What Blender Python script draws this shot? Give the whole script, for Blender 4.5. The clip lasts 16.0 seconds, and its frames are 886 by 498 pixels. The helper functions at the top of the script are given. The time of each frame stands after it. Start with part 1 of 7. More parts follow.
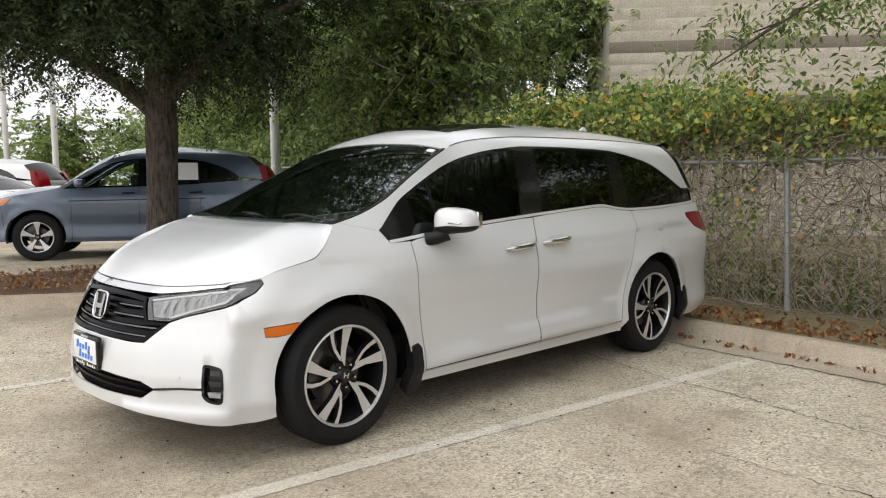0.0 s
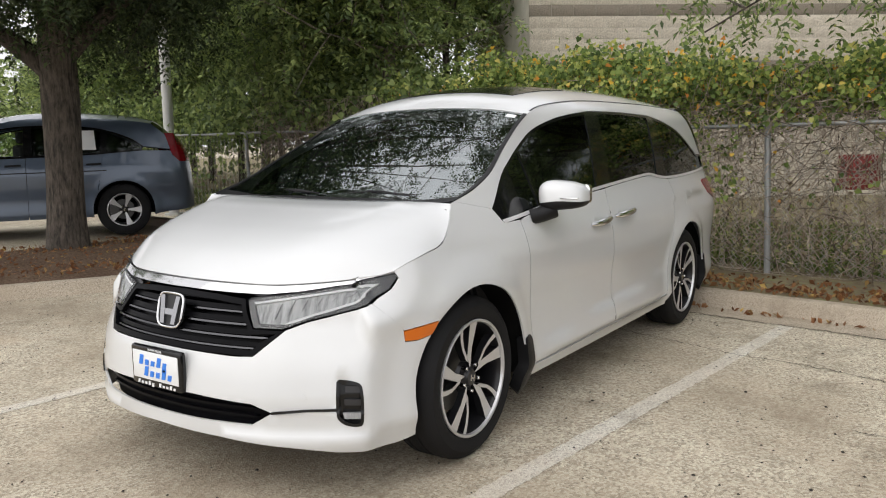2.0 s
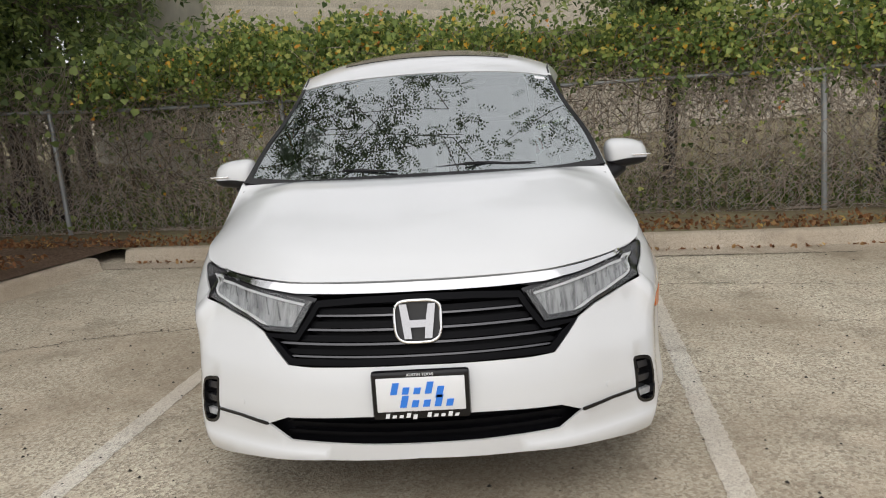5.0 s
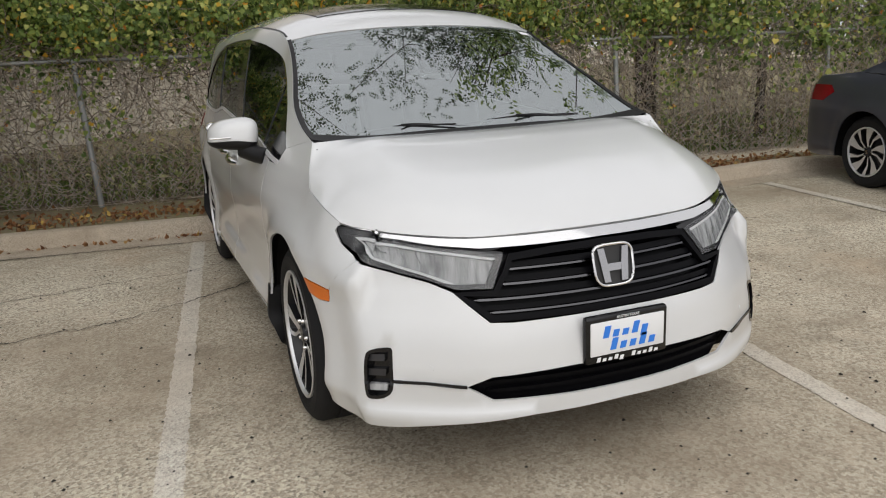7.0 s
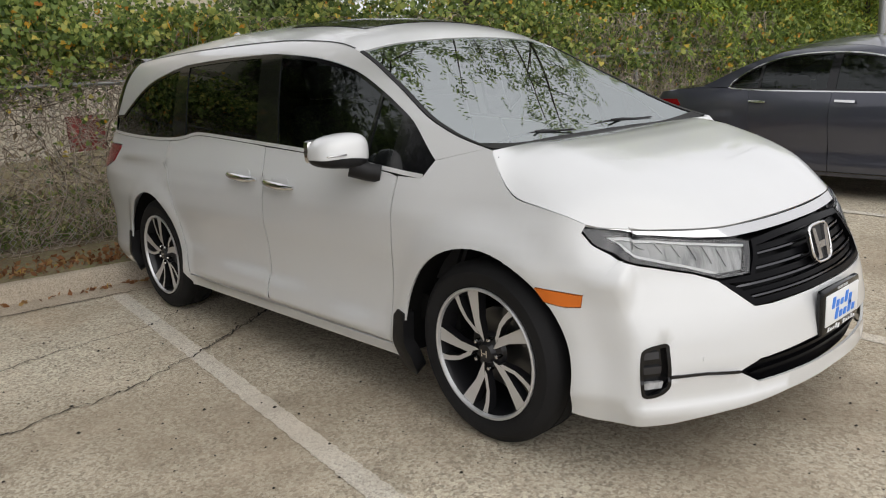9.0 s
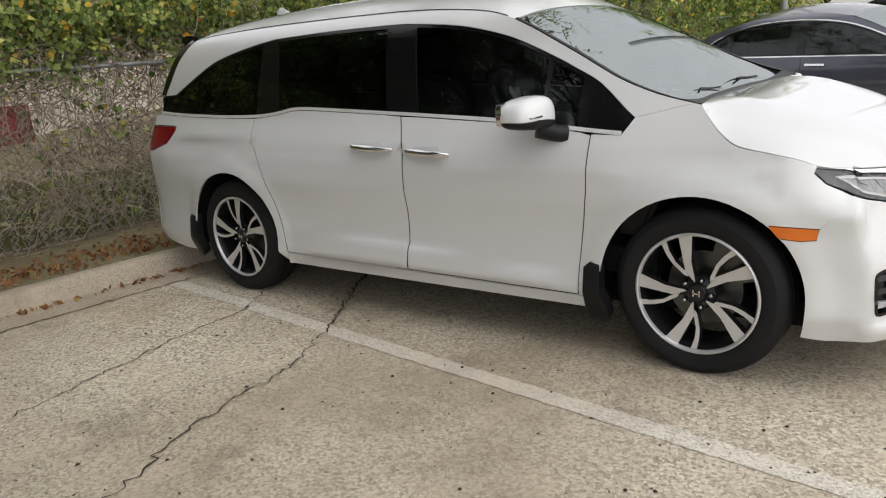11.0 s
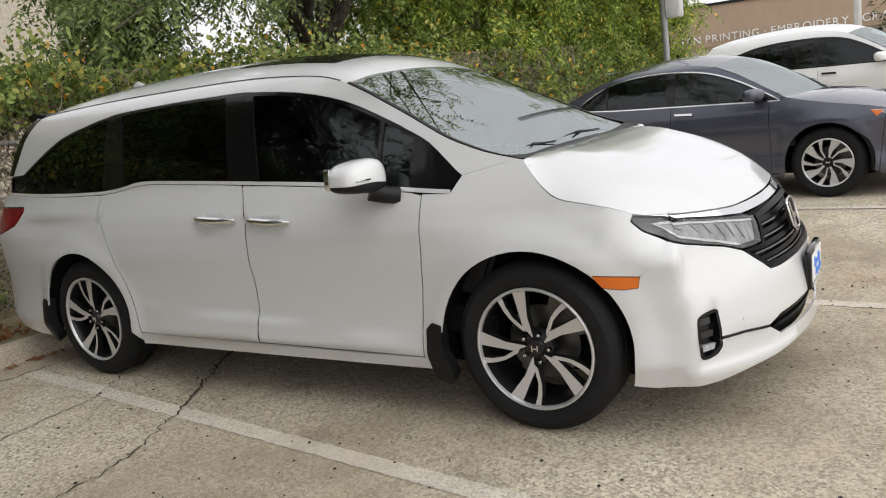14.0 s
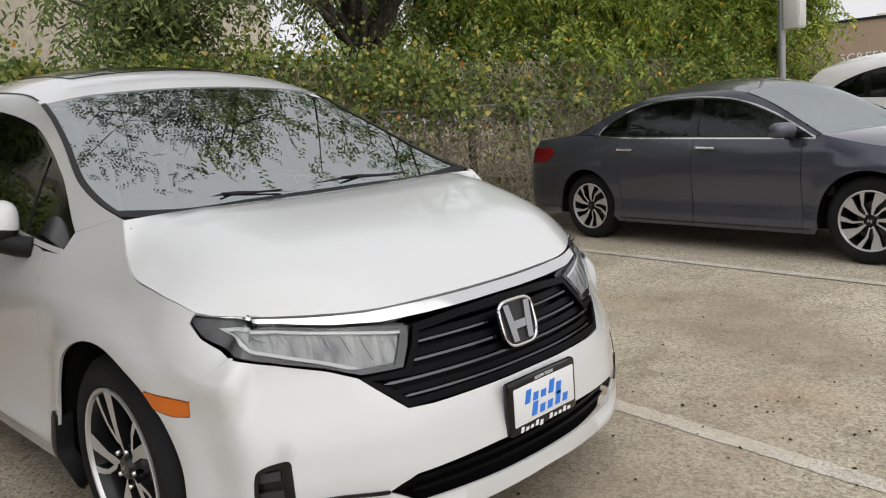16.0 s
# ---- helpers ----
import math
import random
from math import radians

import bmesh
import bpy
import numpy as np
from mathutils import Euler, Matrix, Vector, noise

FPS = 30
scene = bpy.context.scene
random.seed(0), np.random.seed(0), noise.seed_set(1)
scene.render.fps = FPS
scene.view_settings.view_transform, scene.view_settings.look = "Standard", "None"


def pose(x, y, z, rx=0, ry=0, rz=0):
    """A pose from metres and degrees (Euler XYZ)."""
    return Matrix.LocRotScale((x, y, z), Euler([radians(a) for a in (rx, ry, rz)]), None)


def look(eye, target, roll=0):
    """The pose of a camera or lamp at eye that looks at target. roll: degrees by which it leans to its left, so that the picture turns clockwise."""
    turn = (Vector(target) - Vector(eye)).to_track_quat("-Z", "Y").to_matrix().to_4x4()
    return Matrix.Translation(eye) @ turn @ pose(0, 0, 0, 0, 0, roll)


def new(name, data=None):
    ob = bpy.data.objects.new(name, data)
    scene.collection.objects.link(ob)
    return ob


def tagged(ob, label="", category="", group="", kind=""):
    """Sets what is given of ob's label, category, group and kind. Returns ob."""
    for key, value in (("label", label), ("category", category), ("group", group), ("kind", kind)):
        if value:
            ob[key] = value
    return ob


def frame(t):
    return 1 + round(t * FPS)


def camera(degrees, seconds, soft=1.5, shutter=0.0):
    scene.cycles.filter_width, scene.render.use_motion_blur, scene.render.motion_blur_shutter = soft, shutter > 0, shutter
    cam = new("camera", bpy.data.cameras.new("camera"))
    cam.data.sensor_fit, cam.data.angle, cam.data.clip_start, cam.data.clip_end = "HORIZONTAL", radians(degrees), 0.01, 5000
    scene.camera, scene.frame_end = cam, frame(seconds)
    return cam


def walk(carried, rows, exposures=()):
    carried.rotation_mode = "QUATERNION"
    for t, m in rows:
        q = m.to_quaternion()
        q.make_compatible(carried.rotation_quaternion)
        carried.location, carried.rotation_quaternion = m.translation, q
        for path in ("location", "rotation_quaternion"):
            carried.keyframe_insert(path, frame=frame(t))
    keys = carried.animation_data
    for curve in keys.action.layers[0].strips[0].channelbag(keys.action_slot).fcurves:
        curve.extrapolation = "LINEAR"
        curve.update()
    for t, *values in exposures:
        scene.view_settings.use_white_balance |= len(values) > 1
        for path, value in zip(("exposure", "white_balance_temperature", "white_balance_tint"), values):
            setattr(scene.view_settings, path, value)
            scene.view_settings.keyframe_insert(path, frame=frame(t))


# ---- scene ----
cam = camera(59.6, 16.0, soft=1.1)
PATH = [
    (0, (4.088, -2.392, 1.382), (2.667, -0.997, 1.199), -0.4),
    (0.5, (3.868, -2.351, 1.383), (2.475, -0.926, 1.21), -0.9),
    (1, (3.502, -2.543, 1.406), (2.199, -1.037, 1.219), -0.1),
    (1.5, (3.149, -2.676, 1.404), (1.936, -1.102, 1.179), -0.8),
    (2, (2.722, -2.838, 1.415), (1.603, -1.203, 1.141), -0.9),
    (2.5, (2.342, -3.076, 1.443), (1.349, -1.376, 1.094), -2.0),
    (3, (1.905, -3.136, 1.431), (1.066, -1.36, 1.052), -3.9),
    (3.5, (1.491, -3.267, 1.443), (0.823, -1.413, 1.098), -3.6),
    (4, (1.119, -3.386, 1.479), (0.646, -1.472, 1.144), -3.7),
    (4.2, (0.943, -3.398, 1.459), (0.537, -1.47, 1.114), -3.9),
    (6.3, (-0.941, -3.328, 1.516), (-0.442, -1.445, 1.065), -1.7),
    (6.5, (-1.08, -3.301, 1.514), (-0.523, -1.438, 1.047), -1.8),
    (7, (-1.479, -3.037, 1.471), (-0.767, -1.234, 0.978), -2.5),
    (7.5, (-1.89, -2.853, 1.47), (-0.962, -1.145, 1.002), -2.2),
    (8, (-2.215, -2.602, 1.434), (-1.082, -1.009, 1.011), -2.7),
    (8.5, (-2.574, -2.303, 1.432), (-1.351, -0.78, 1.002), -3.2),
    (9, (-2.927, -2.029, 1.442), (-1.627, -0.577, 0.998), -3.5),
    (9.5, (-3.213, -1.656, 1.41), (-1.878, -0.24, 0.95), -4.2),
    (9.7, (-3.333, -1.546, 1.399), (-1.987, -0.139, 0.941), -3.7),
    (11.8, (-4.298, -1.017, 1.509), (-2.657, 0.024, 1.035), -3.9),
    (12, (-4.351, -1.022, 1.512), (-2.682, -0.012, 1.07), -2.9),
    (12.5, (-4.375, -1.034, 1.505), (-2.668, -0.054, 1.15), -0.9),
    (13, (-4.343, -1.027, 1.497), (-2.627, -0.052, 1.177), -0.0),
    (13.5, (-4.061, -1.186, 1.472), (-2.4, -0.111, 1.179), -2.3),
    (14, (-3.689, -1.394, 1.417), (-2.038, -0.328, 1.045), -7.2),
    (14.5, (-3.193, -1.559, 1.416), (-1.52, -0.518, 1.072), -7.7),
    (15, (-2.75, -1.857, 1.408), (-1.124, -0.741, 1.074), -7.6),
    (15.5, (-2.264, -2.118, 1.358), (-0.704, -0.911, 1.023), -5.3),
    (16, (-1.794, -2.395, 1.372), (-0.411, -0.986, 1.047), -4.4),
]
walk(cam, [(t, look(eye, target, roll)) for t, eye, target, roll in PATH],
     exposures=[(0.0, .56), (1.5, .52), (3.0, .40), (4.0, .31), (5.5, .18), (7.0, .12), (8.0, .18), (9.5, .33), (12.0, .48), (13.0, .47), (14.0, .42), (15.0, .31), (16.0, .15)])

# ---- world, sun, exposure ----
world = bpy.data.worlds.new("overcast_sky")
scene.world = world
world.use_nodes = True
wn = world.node_tree
wn.nodes.clear()
w_out = wn.nodes.new("ShaderNodeOutputWorld")
w_bg = wn.nodes.new("ShaderNodeBackground")
w_sky = wn.nodes.new("ShaderNodeTexSky")
w_sky.sky_type = "NISHITA"
w_sky.sun_disc = False
w_sky.sun_elevation = radians(47)
w_sky.sun_rotation = radians(190)
w_sky.dust_density = 6.0
w_sat = wn.nodes.new("ShaderNodeHueSaturation")
w_sat.inputs["Saturation"].default_value = 0.25
w_mul = wn.nodes.new("ShaderNodeMix")
w_mul.data_type = "RGBA"
w_mul.inputs[0].default_value = 0.78
w_mul.inputs[7].default_value = (8.75, 8.68, 8.95, 1)
wn.links.new(w_sky.outputs[0], w_sat.inputs["Color"])
wn.links.new(w_sat.outputs[0], w_mul.inputs[6])
wn.links.new(w_mul.outputs[2], w_bg.inputs[0])
wn.links.new(w_bg.outputs[0], w_out.inputs[0])
w_bg.inputs[1].default_value = 0.103
sun = new("sun", bpy.data.lights.new("sun", "SUN"))
sun.data.energy, sun.data.angle, sun.data.color = 0.75, radians(90), (1.0, 0.98, 0.945)
sun.matrix_world = look((-1.1, -6, 6.5), (0, 0, 0))

# ---- materials ----


def nodes_of(name):
    m = bpy.data.materials.new(name)
    m.use_nodes = True
    return m, m.node_tree.nodes, m.node_tree.links, m.node_tree.nodes["Principled BSDF"]


def noise_tex(n, l, scale, detail=4.0, rough=0.55, coord=None):
    t = n.new("ShaderNodeTexNoise")
    t.inputs["Scale"].default_value, t.inputs["Detail"].default_value, t.inputs["Roughness"].default_value = scale, detail, rough
    if coord is not None:
        l.new(coord, t.inputs["Vector"])
    return t.outputs["Fac"]


def ramp(n, l, fac, stops):
    r = n.new("ShaderNodeValToRGB")
    e = r.color_ramp.elements
    while len(e) < len(stops):
        e.new(0.5)
    for k, (p, c) in zip(e, stops):
        k.position, k.color = p, (*c, 1)
    l.new(fac, r.inputs[0])
    return r.outputs[0]


def blend(n, l, fac, a, b, kind="MIX"):
    x = n.new("ShaderNodeMix")
    x.data_type, x.blend_type = "RGBA", kind
    for s, v in ((0, fac), (6, a), (7, b)):
        if isinstance(v, bpy.types.NodeSocket):
            l.new(v, x.inputs[s])
        else:
            x.inputs[s].default_value = v if s == 0 else (*v, 1)
    return x.outputs[2]


def bump(n, l, p, height, strength=0.3, distance=0.01):
    b = n.new("ShaderNodeBump")
    b.inputs["Strength"].default_value, b.inputs["Distance"].default_value = strength, distance
    l.new(height, b.inputs["Height"])
    l.new(b.outputs[0], p.inputs["Normal"])


def coords(n):
    return n.new("ShaderNodeTexCoord").outputs["Object"]


def coords_shift(n, l, c, by=(17, 5, 3)):
    mp = n.new("ShaderNodeMapping")
    mp.inputs["Location"].default_value = by
    l.new(c, mp.inputs["Vector"])
    return mp.outputs[0]


def plain(name, color, rough=0.5, metal=0.0, coat=0.0, grain=0.0, scale=60.0, vary=0.06, spec=0.5, coat_rough=0.04):
    """A surface of one colour with faint unevenness at two scales."""
    m, n, l, p = nodes_of(name)
    c = coords(n)
    dark = tuple(v * (1 - vary) for v in color)
    light = tuple(min(v * (1 + vary), 1) for v in color)
    big = noise_tex(n, l, 2.3, 3, coord=c)
    l.new(ramp(n, l, big, [(0.3, dark), (0.7, light)]), p.inputs["Base Color"])
    p.inputs["Roughness"].default_value, p.inputs["Metallic"].default_value = rough, metal
    p.inputs["Coat Weight"].default_value, p.inputs["Coat Roughness"].default_value = coat, coat_rough
    p.inputs["Specular IOR Level"].default_value = spec
    if grain:
        bump(n, l, p, noise_tex(n, l, scale, 3, coord=c), grain, 0.004)
    return m


def glass(name, tint, rough=0.0, ior=1.5):
    m, n, l, p = nodes_of(name)
    p.inputs["Base Color"].default_value = (*tint, 1)
    p.inputs["Transmission Weight"].default_value = 1.0
    p.inputs["Roughness"].default_value = rough
    p.inputs["IOR"].default_value = ior
    return m


def pane(name, tint, ior):
    """Thin flat glass: clear tinted sight with a mirror sheen that grows towards grazing angles."""
    m, n, l, p = nodes_of(name)
    see, gloss, fr, mx = (n.new("ShaderNodeBsdfTransparent"), n.new("ShaderNodeBsdfGlossy"), n.new("ShaderNodeFresnel"), n.new("ShaderNodeMixShader"))
    see.inputs["Color"].default_value = (*tint, 1)
    gloss.inputs["Roughness"].default_value = 0.0
    gloss.inputs["Color"].default_value = (0.94, 1.0, 1.0, 1)
    fr.inputs["IOR"].default_value = ior
    l.new(fr.outputs[0], mx.inputs[0])
    l.new(see.outputs[0], mx.inputs[1])
    l.new(gloss.outputs[0], mx.inputs[2])
    l.new(mx.outputs[0], n["Material Output"].inputs["Surface"])
    n.remove(p)
    return m


def paving(name, base, fleck, stain, speck_scale=95.0):
    """Old concrete with washed-out aggregate, tyre stains and pale patches."""
    m, n, l, p = nodes_of(name)
    c = coords(n)
    v = n.new("ShaderNodeTexVoronoi")
    v.inputs["Scale"].default_value = speck_scale
    l.new(c, v.inputs["Vector"])
    stone = ramp(n, l, v.outputs["Color"], [(0.15, tuple(x * 0.24 for x in base)), (0.40, base), (0.82, tuple(min(x * 1.25, .92) for x in fleck))])
    fine = noise_tex(n, l, 300, 2, 0.7, c)
    stone = blend(n, l, 0.5, stone, ramp(n, l, fine, [(0.36, tuple(x * 0.26 for x in base)), (0.50, base), (0.64, tuple(min(x * 1.3, .95) for x in fleck))]))
    big = noise_tex(n, l, 0.55, 5, 0.6, c)
    mid = noise_tex(n, l, 3.1, 4, 0.6, c)
    col = blend(n, l, ramp(n, l, big, [(0.40, (0, 0, 0)), (0.64, (0.72, 0.72, 0.72))]), stone, stain)
    col = blend(n, l, ramp(n, l, mid, [(0.5, (0, 0, 0)), (0.78, (0.4, 0.4, 0.4))]), col, tuple(x * 1.25 for x in base))
    drip = noise_tex(n, l, 1.7, 7, 0.68, c)
    col = blend(n, l, ramp(n, l, drip, [(0.54, (0, 0, 0)), (0.66, (0.42, 0.42, 0.42))]), col, tuple(x * 0.62 for x in stain))
    rust = noise_tex(n, l, 0.9, 5, 0.6, coords_shift(n, l, c))
    col = blend(n, l, ramp(n, l, rust, [(0.6, (0, 0, 0)), (0.74, (0.3, 0.3, 0.3))]), col, (base[0] * .95, base[1] * .76, base[2] * .60))
    l.new(col, p.inputs["Base Color"])
    p.inputs["Roughness"].default_value = 0.9
    p.inputs["Specular IOR Level"].default_value = 0.25
    bump(n, l, p, blend(n, l, 0.5, v.outputs["Distance"], fine), 0.8, 0.007)
    return m


def earth(name, a, b, c3, scale=30.0):
    m, n, l, p = nodes_of(name)
    c = coords(n)
    f = noise_tex(n, l, scale, 6, 0.7, c)
    g = noise_tex(n, l, 1.1, 4, 0.6, c)
    col = ramp(n, l, f, [(0.3, a), (0.5, b), (0.7, c3)])
    col = blend(n, l, ramp(n, l, g, [(0.4, (0, 0, 0)), (0.7, (0.6, 0.6, 0.6))]), col, a)
    l.new(col, p.inputs["Base Color"])
    p.inputs["Roughness"].default_value = 1.0
    p.inputs["Specular IOR Level"].default_value = 0.1
    bump(n, l, p, f, 0.9, 0.03)
    return m


def leaf_mat(name, stops, shine=0.35):
    """Leaves whose colour varies from one to the next; some light comes through."""
    m, n, l, p = nodes_of(name)
    g = n.new("ShaderNodeNewGeometry")
    col = ramp(n, l, g.outputs["Random Per Island"], stops)
    l.new(col, p.inputs["Base Color"])
    p.inputs["Roughness"].default_value = 0.5
    p.inputs["Specular IOR Level"].default_value = shine
    t = n.new("ShaderNodeBsdfTranslucent")
    l.new(col, t.inputs["Color"])
    mx = n.new("ShaderNodeMixShader")
    mx.inputs[0].default_value = 0.42
    l.new(p.outputs[0], mx.inputs[1])
    l.new(t.outputs[0], mx.inputs[2])
    l.new(mx.outputs[0], n["Material Output"].inputs["Surface"])
    return m


def bark(name, a, b):
    m, n, l, p = nodes_of(name)
    c = coords(n)
    mp = n.new("ShaderNodeMapping")
    mp.inputs["Scale"].default_value = (1, 1, 0.22)
    l.new(c, mp.inputs["Vector"])
    f = noise_tex(n, l, 26, 6, 0.7, mp.outputs[0])
    col = ramp(n, l, f, [(0.36, a), (0.62, b)])
    l.new(blend(n, l, ramp(n, l, noise_tex(n, l, 2.0, 3, coord=c), [(0.45, (0, 0, 0)), (0.7, (0.5, 0.5, 0.5))]), col, a), p.inputs["Base Color"])
    p.inputs["Roughness"].default_value = 0.95
    bump(n, l, p, f, 1.0, 0.03)
    return m


M_LOT = paving("aggregate_concrete", (0.50, 0.415, 0.315), (0.82, 0.71, 0.57), (0.30, 0.24, 0.17), 82)
M_KERB = paving("kerb_concrete", (0.50, 0.425, 0.325), (0.57, 0.50, 0.41), (0.37, 0.30, 0.22), 160)
M_LINE = paving("worn_line_paint", (0.68, 0.61, 0.515), (0.82, 0.755, 0.65), (0.54, 0.47, 0.38), 120)
M_CRACK = plain("crack_dirt", (0.035, 0.030, 0.024), 1.0, grain=0.4)
M_MULCH = earth("brown_mulch", (0.075, 0.048, 0.033), (0.17, 0.115, 0.078), (0.30, 0.22, 0.16), 32)
M_SOIL = earth("leaf_mould_soil", (0.13, 0.10, 0.07), (0.28, 0.23, 0.15), (0.21, 0.27, 0.095), 18)
M_GALV = plain("galvanized_steel", (0.36, 0.37, 0.37), 0.5, 0.6, grain=0.15, scale=90, vary=0.18)
M_WIRE = plain("weathered_wire", (0.44, 0.42, 0.385), 0.6, 0.15, vary=0.25)
M_BARK = bark("dark_bark", (0.028, 0.024, 0.020), (0.15, 0.124, 0.100))
M_BARK2 = bark("pale_bark", (0.12, 0.10, 0.08), (0.36, 0.31, 0.25))
M_TWIG = bark("dry_vine", (0.29, 0.235, 0.185), (0.60, 0.51, 0.42))
M_OAK = leaf_mat("oak_leaf", [(0.0, (0.026, 0.043, 0.020)), (0.6, (0.061, 0.088, 0.036)), (1.0, (0.114, 0.154, 0.064))])
M_WOOD = leaf_mat("woodland_leaf", [(0.0, (0.081, 0.116, 0.048)), (0.5, (0.198, 0.273, 0.093)), (1.0, (0.433, 0.513, 0.179))])
M_ELM = leaf_mat("bright_leaf", [(0.0, (0.123, 0.180, 0.040)), (0.55, (0.284, 0.385, 0.078)), (0.92, (0.539, 0.650, 0.129)), (1.0, (0.90, 0.58, 0.07))])
M_VINE = leaf_mat("vine_leaf", [(0.0, (0.070, 0.115, 0.034)), (0.35, (0.200, 0.285, 0.080)), (0.7, (0.36, 0.45, 0.125)), (0.92, (0.60, 0.61, 0.19)), (0.955, (0.78, 0.66, 0.17)), (0.98, (0.92, 0.55, 0.07)), (0.992, (0.90, 0.42, 0.07)), (1.0, (0.80, 0.29, 0.10))])
M_LITTER = leaf_mat("fallen_leaf", [(0.0, (0.130, 0.058, 0.029)), (0.5, (0.312, 0.143, 0.065)), (0.85, (0.40, 0.24, 0.115)), (0.97, (0.46, 0.30, 0.12)), (1.0, (0.66, 0.46, 0.12))], 0.2)
M_GRASS = leaf_mat("rough_grass", [(0.0, (0.095, 0.150, 0.039)), (0.6, (0.190, 0.265, 0.070)), (1.0, (0.40, 0.39, 0.17))], 0.2)
M_FAR = leaf_mat("far_leaf", [(0.0, (0.118, 0.176, 0.059)), (0.6, (0.235, 0.314, 0.098)), (1.0, (0.431, 0.510, 0.176))])

M_PAINT = plain("pearl_white_paint", (0.645, 0.655, 0.66), 0.32, 0.0, 1.0, vary=0.012, coat_rough=0.03)
M_BLACK = plain("gloss_black_plastic", (0.006, 0.006, 0.007), 0.10, coat=0.25, vary=0.2, spec=0.3)
M_SATIN = plain("satin_black_trim", (0.010, 0.010, 0.011), 0.45, grain=0.1, scale=300, vary=0.2, spec=0.25)
M_UNDER = plain("dark_underside", (0.008, 0.008, 0.008), 0.9, vary=0.3, spec=0.1)
M_RUBBER = plain("tyre_rubber", (0.011, 0.011, 0.012), 0.75, grain=0.25, scale=220, vary=0.25, spec=0.25)
M_CHROME = plain("bright_chrome", (0.72, 0.72, 0.72), 0.08, 1.0, vary=0.03)
M_DCHROME = plain("dark_chrome", (0.10, 0.10, 0.105), 0.16, 1.0, vary=0.1)
M_BRIGHT = plain("bright_trim", (0.78, 0.78, 0.79), 0.30, 0.35, vary=0.03)
M_ALLOY = plain("machined_alloy", (0.64, 0.645, 0.66), 0.32, 0.6, 0.4, vary=0.08)
M_DALLOY = plain("dark_painted_alloy", (0.014, 0.014, 0.016), 0.3, 0.2, 0.2, vary=0.15, spec=0.3)
M_STEEL = plain("brake_disc_steel", (0.11, 0.11, 0.11), 0.35, 0.9, vary=0.15)
M_SEAT = plain("grey_cloth", (0.035, 0.035, 0.037), 0.9, grain=0.3, scale=400, vary=0.2)
M_DASH = plain("dashboard_plastic", (0.022, 0.022, 0.023), 0.6, grain=0.2, scale=250, vary=0.2)
M_AMBER = plain("amber_reflector", (0.66, 0.15, 0.006), 0.3, coat=0.3, vary=0.15)
M_RED = plain("red_lamp_lens", (0.20, 0.004, 0.008), 0.18, coat=0.2, vary=0.25, spec=0.2)


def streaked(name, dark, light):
    """Bright reflector; upright streaks of reflection are painted into its colour."""
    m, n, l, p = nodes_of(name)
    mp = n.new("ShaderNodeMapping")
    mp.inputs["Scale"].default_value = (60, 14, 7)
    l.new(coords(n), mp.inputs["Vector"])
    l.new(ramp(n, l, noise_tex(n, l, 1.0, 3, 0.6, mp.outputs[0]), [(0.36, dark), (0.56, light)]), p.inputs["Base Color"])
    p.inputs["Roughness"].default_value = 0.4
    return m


M_LAMP = streaked("painted_glint_reflector", (0.20, 0.205, 0.21), (0.46, 0.47, 0.48))
M_WHITE = plain("white_plastic", (0.78, 0.79, 0.80), 0.35, vary=0.03)
M_BLUE = plain("blue_print", (0.03, 0.20, 0.72), 0.4, vary=0.05)
M_WS = pane("windscreen_glass", (0.46, 0.60, 0.57), 5.0)
M_BADGE = plain("satin_chrome", (0.40, 0.40, 0.41), 0.2, 1.0, vary=0.08)
M_CLEAR = pane("clear_glass", (0.80, 0.86, 0.83), 1.45)
M_GRILLE = plain("matt_black_grille", (0.004, 0.004, 0.005), 0.30, vary=0.2, spec=0.06)
M_BEZEL = plain("dark_lamp_housing", (0.035, 0.035, 0.038), 0.25, 0.2, vary=0.1)
M_BRUSH = leaf_mat("dry_undergrowth", [(0.0, (0.258, 0.193, 0.130)), (0.55, (0.515, 0.413, 0.284)), (0.8, (0.413, 0.489, 0.182)), (1.0, (0.774, 0.697, 0.413))], 0.2)
M_TINT = pane("privacy_glass", (0.07, 0.075, 0.075), 1.5)
M_TINT1 = pane("tinted_glass", (0.13, 0.15, 0.15), 1.52)
M_LENS = glass("clear_lens", (0.97, 0.98, 0.98))

# ---- building helpers ----


def thing(name, label, category, group="", at=None, kind=""):
    """An Empty at the thing's base."""
    ob = new(name)
    ob.empty_display_size = 0.1
    if at is not None:
        ob.matrix_world = at
    return tagged(ob, label, category, group, kind)


def finish(bm, name, material, smooth=40):
    me = bpy.data.meshes.new(name)
    bm.to_mesh(me)
    bm.free()
    me.materials.append(material)
    if smooth is not None:
        me.shade_smooth()
        if smooth < 180:
            me.set_sharp_from_angle(angle=radians(smooth))
    return me


def part(name, bm, material, parent=None, label="", smooth=40):
    """One bmesh as one mesh object under a thing or a part."""
    ob = new(name, finish(bm, name, material, smooth))
    ob.parent = parent
    return tagged(ob, label)


def raw(name, verts, faces, material, parent=None, label="", smooth=True):
    me = bpy.data.meshes.new(name)
    me.from_pydata(verts, [], faces)
    me.materials.append(material)
    if smooth:
        me.shade_smooth()
    ob = new(name, me)
    ob.parent = parent
    return tagged(ob, label)


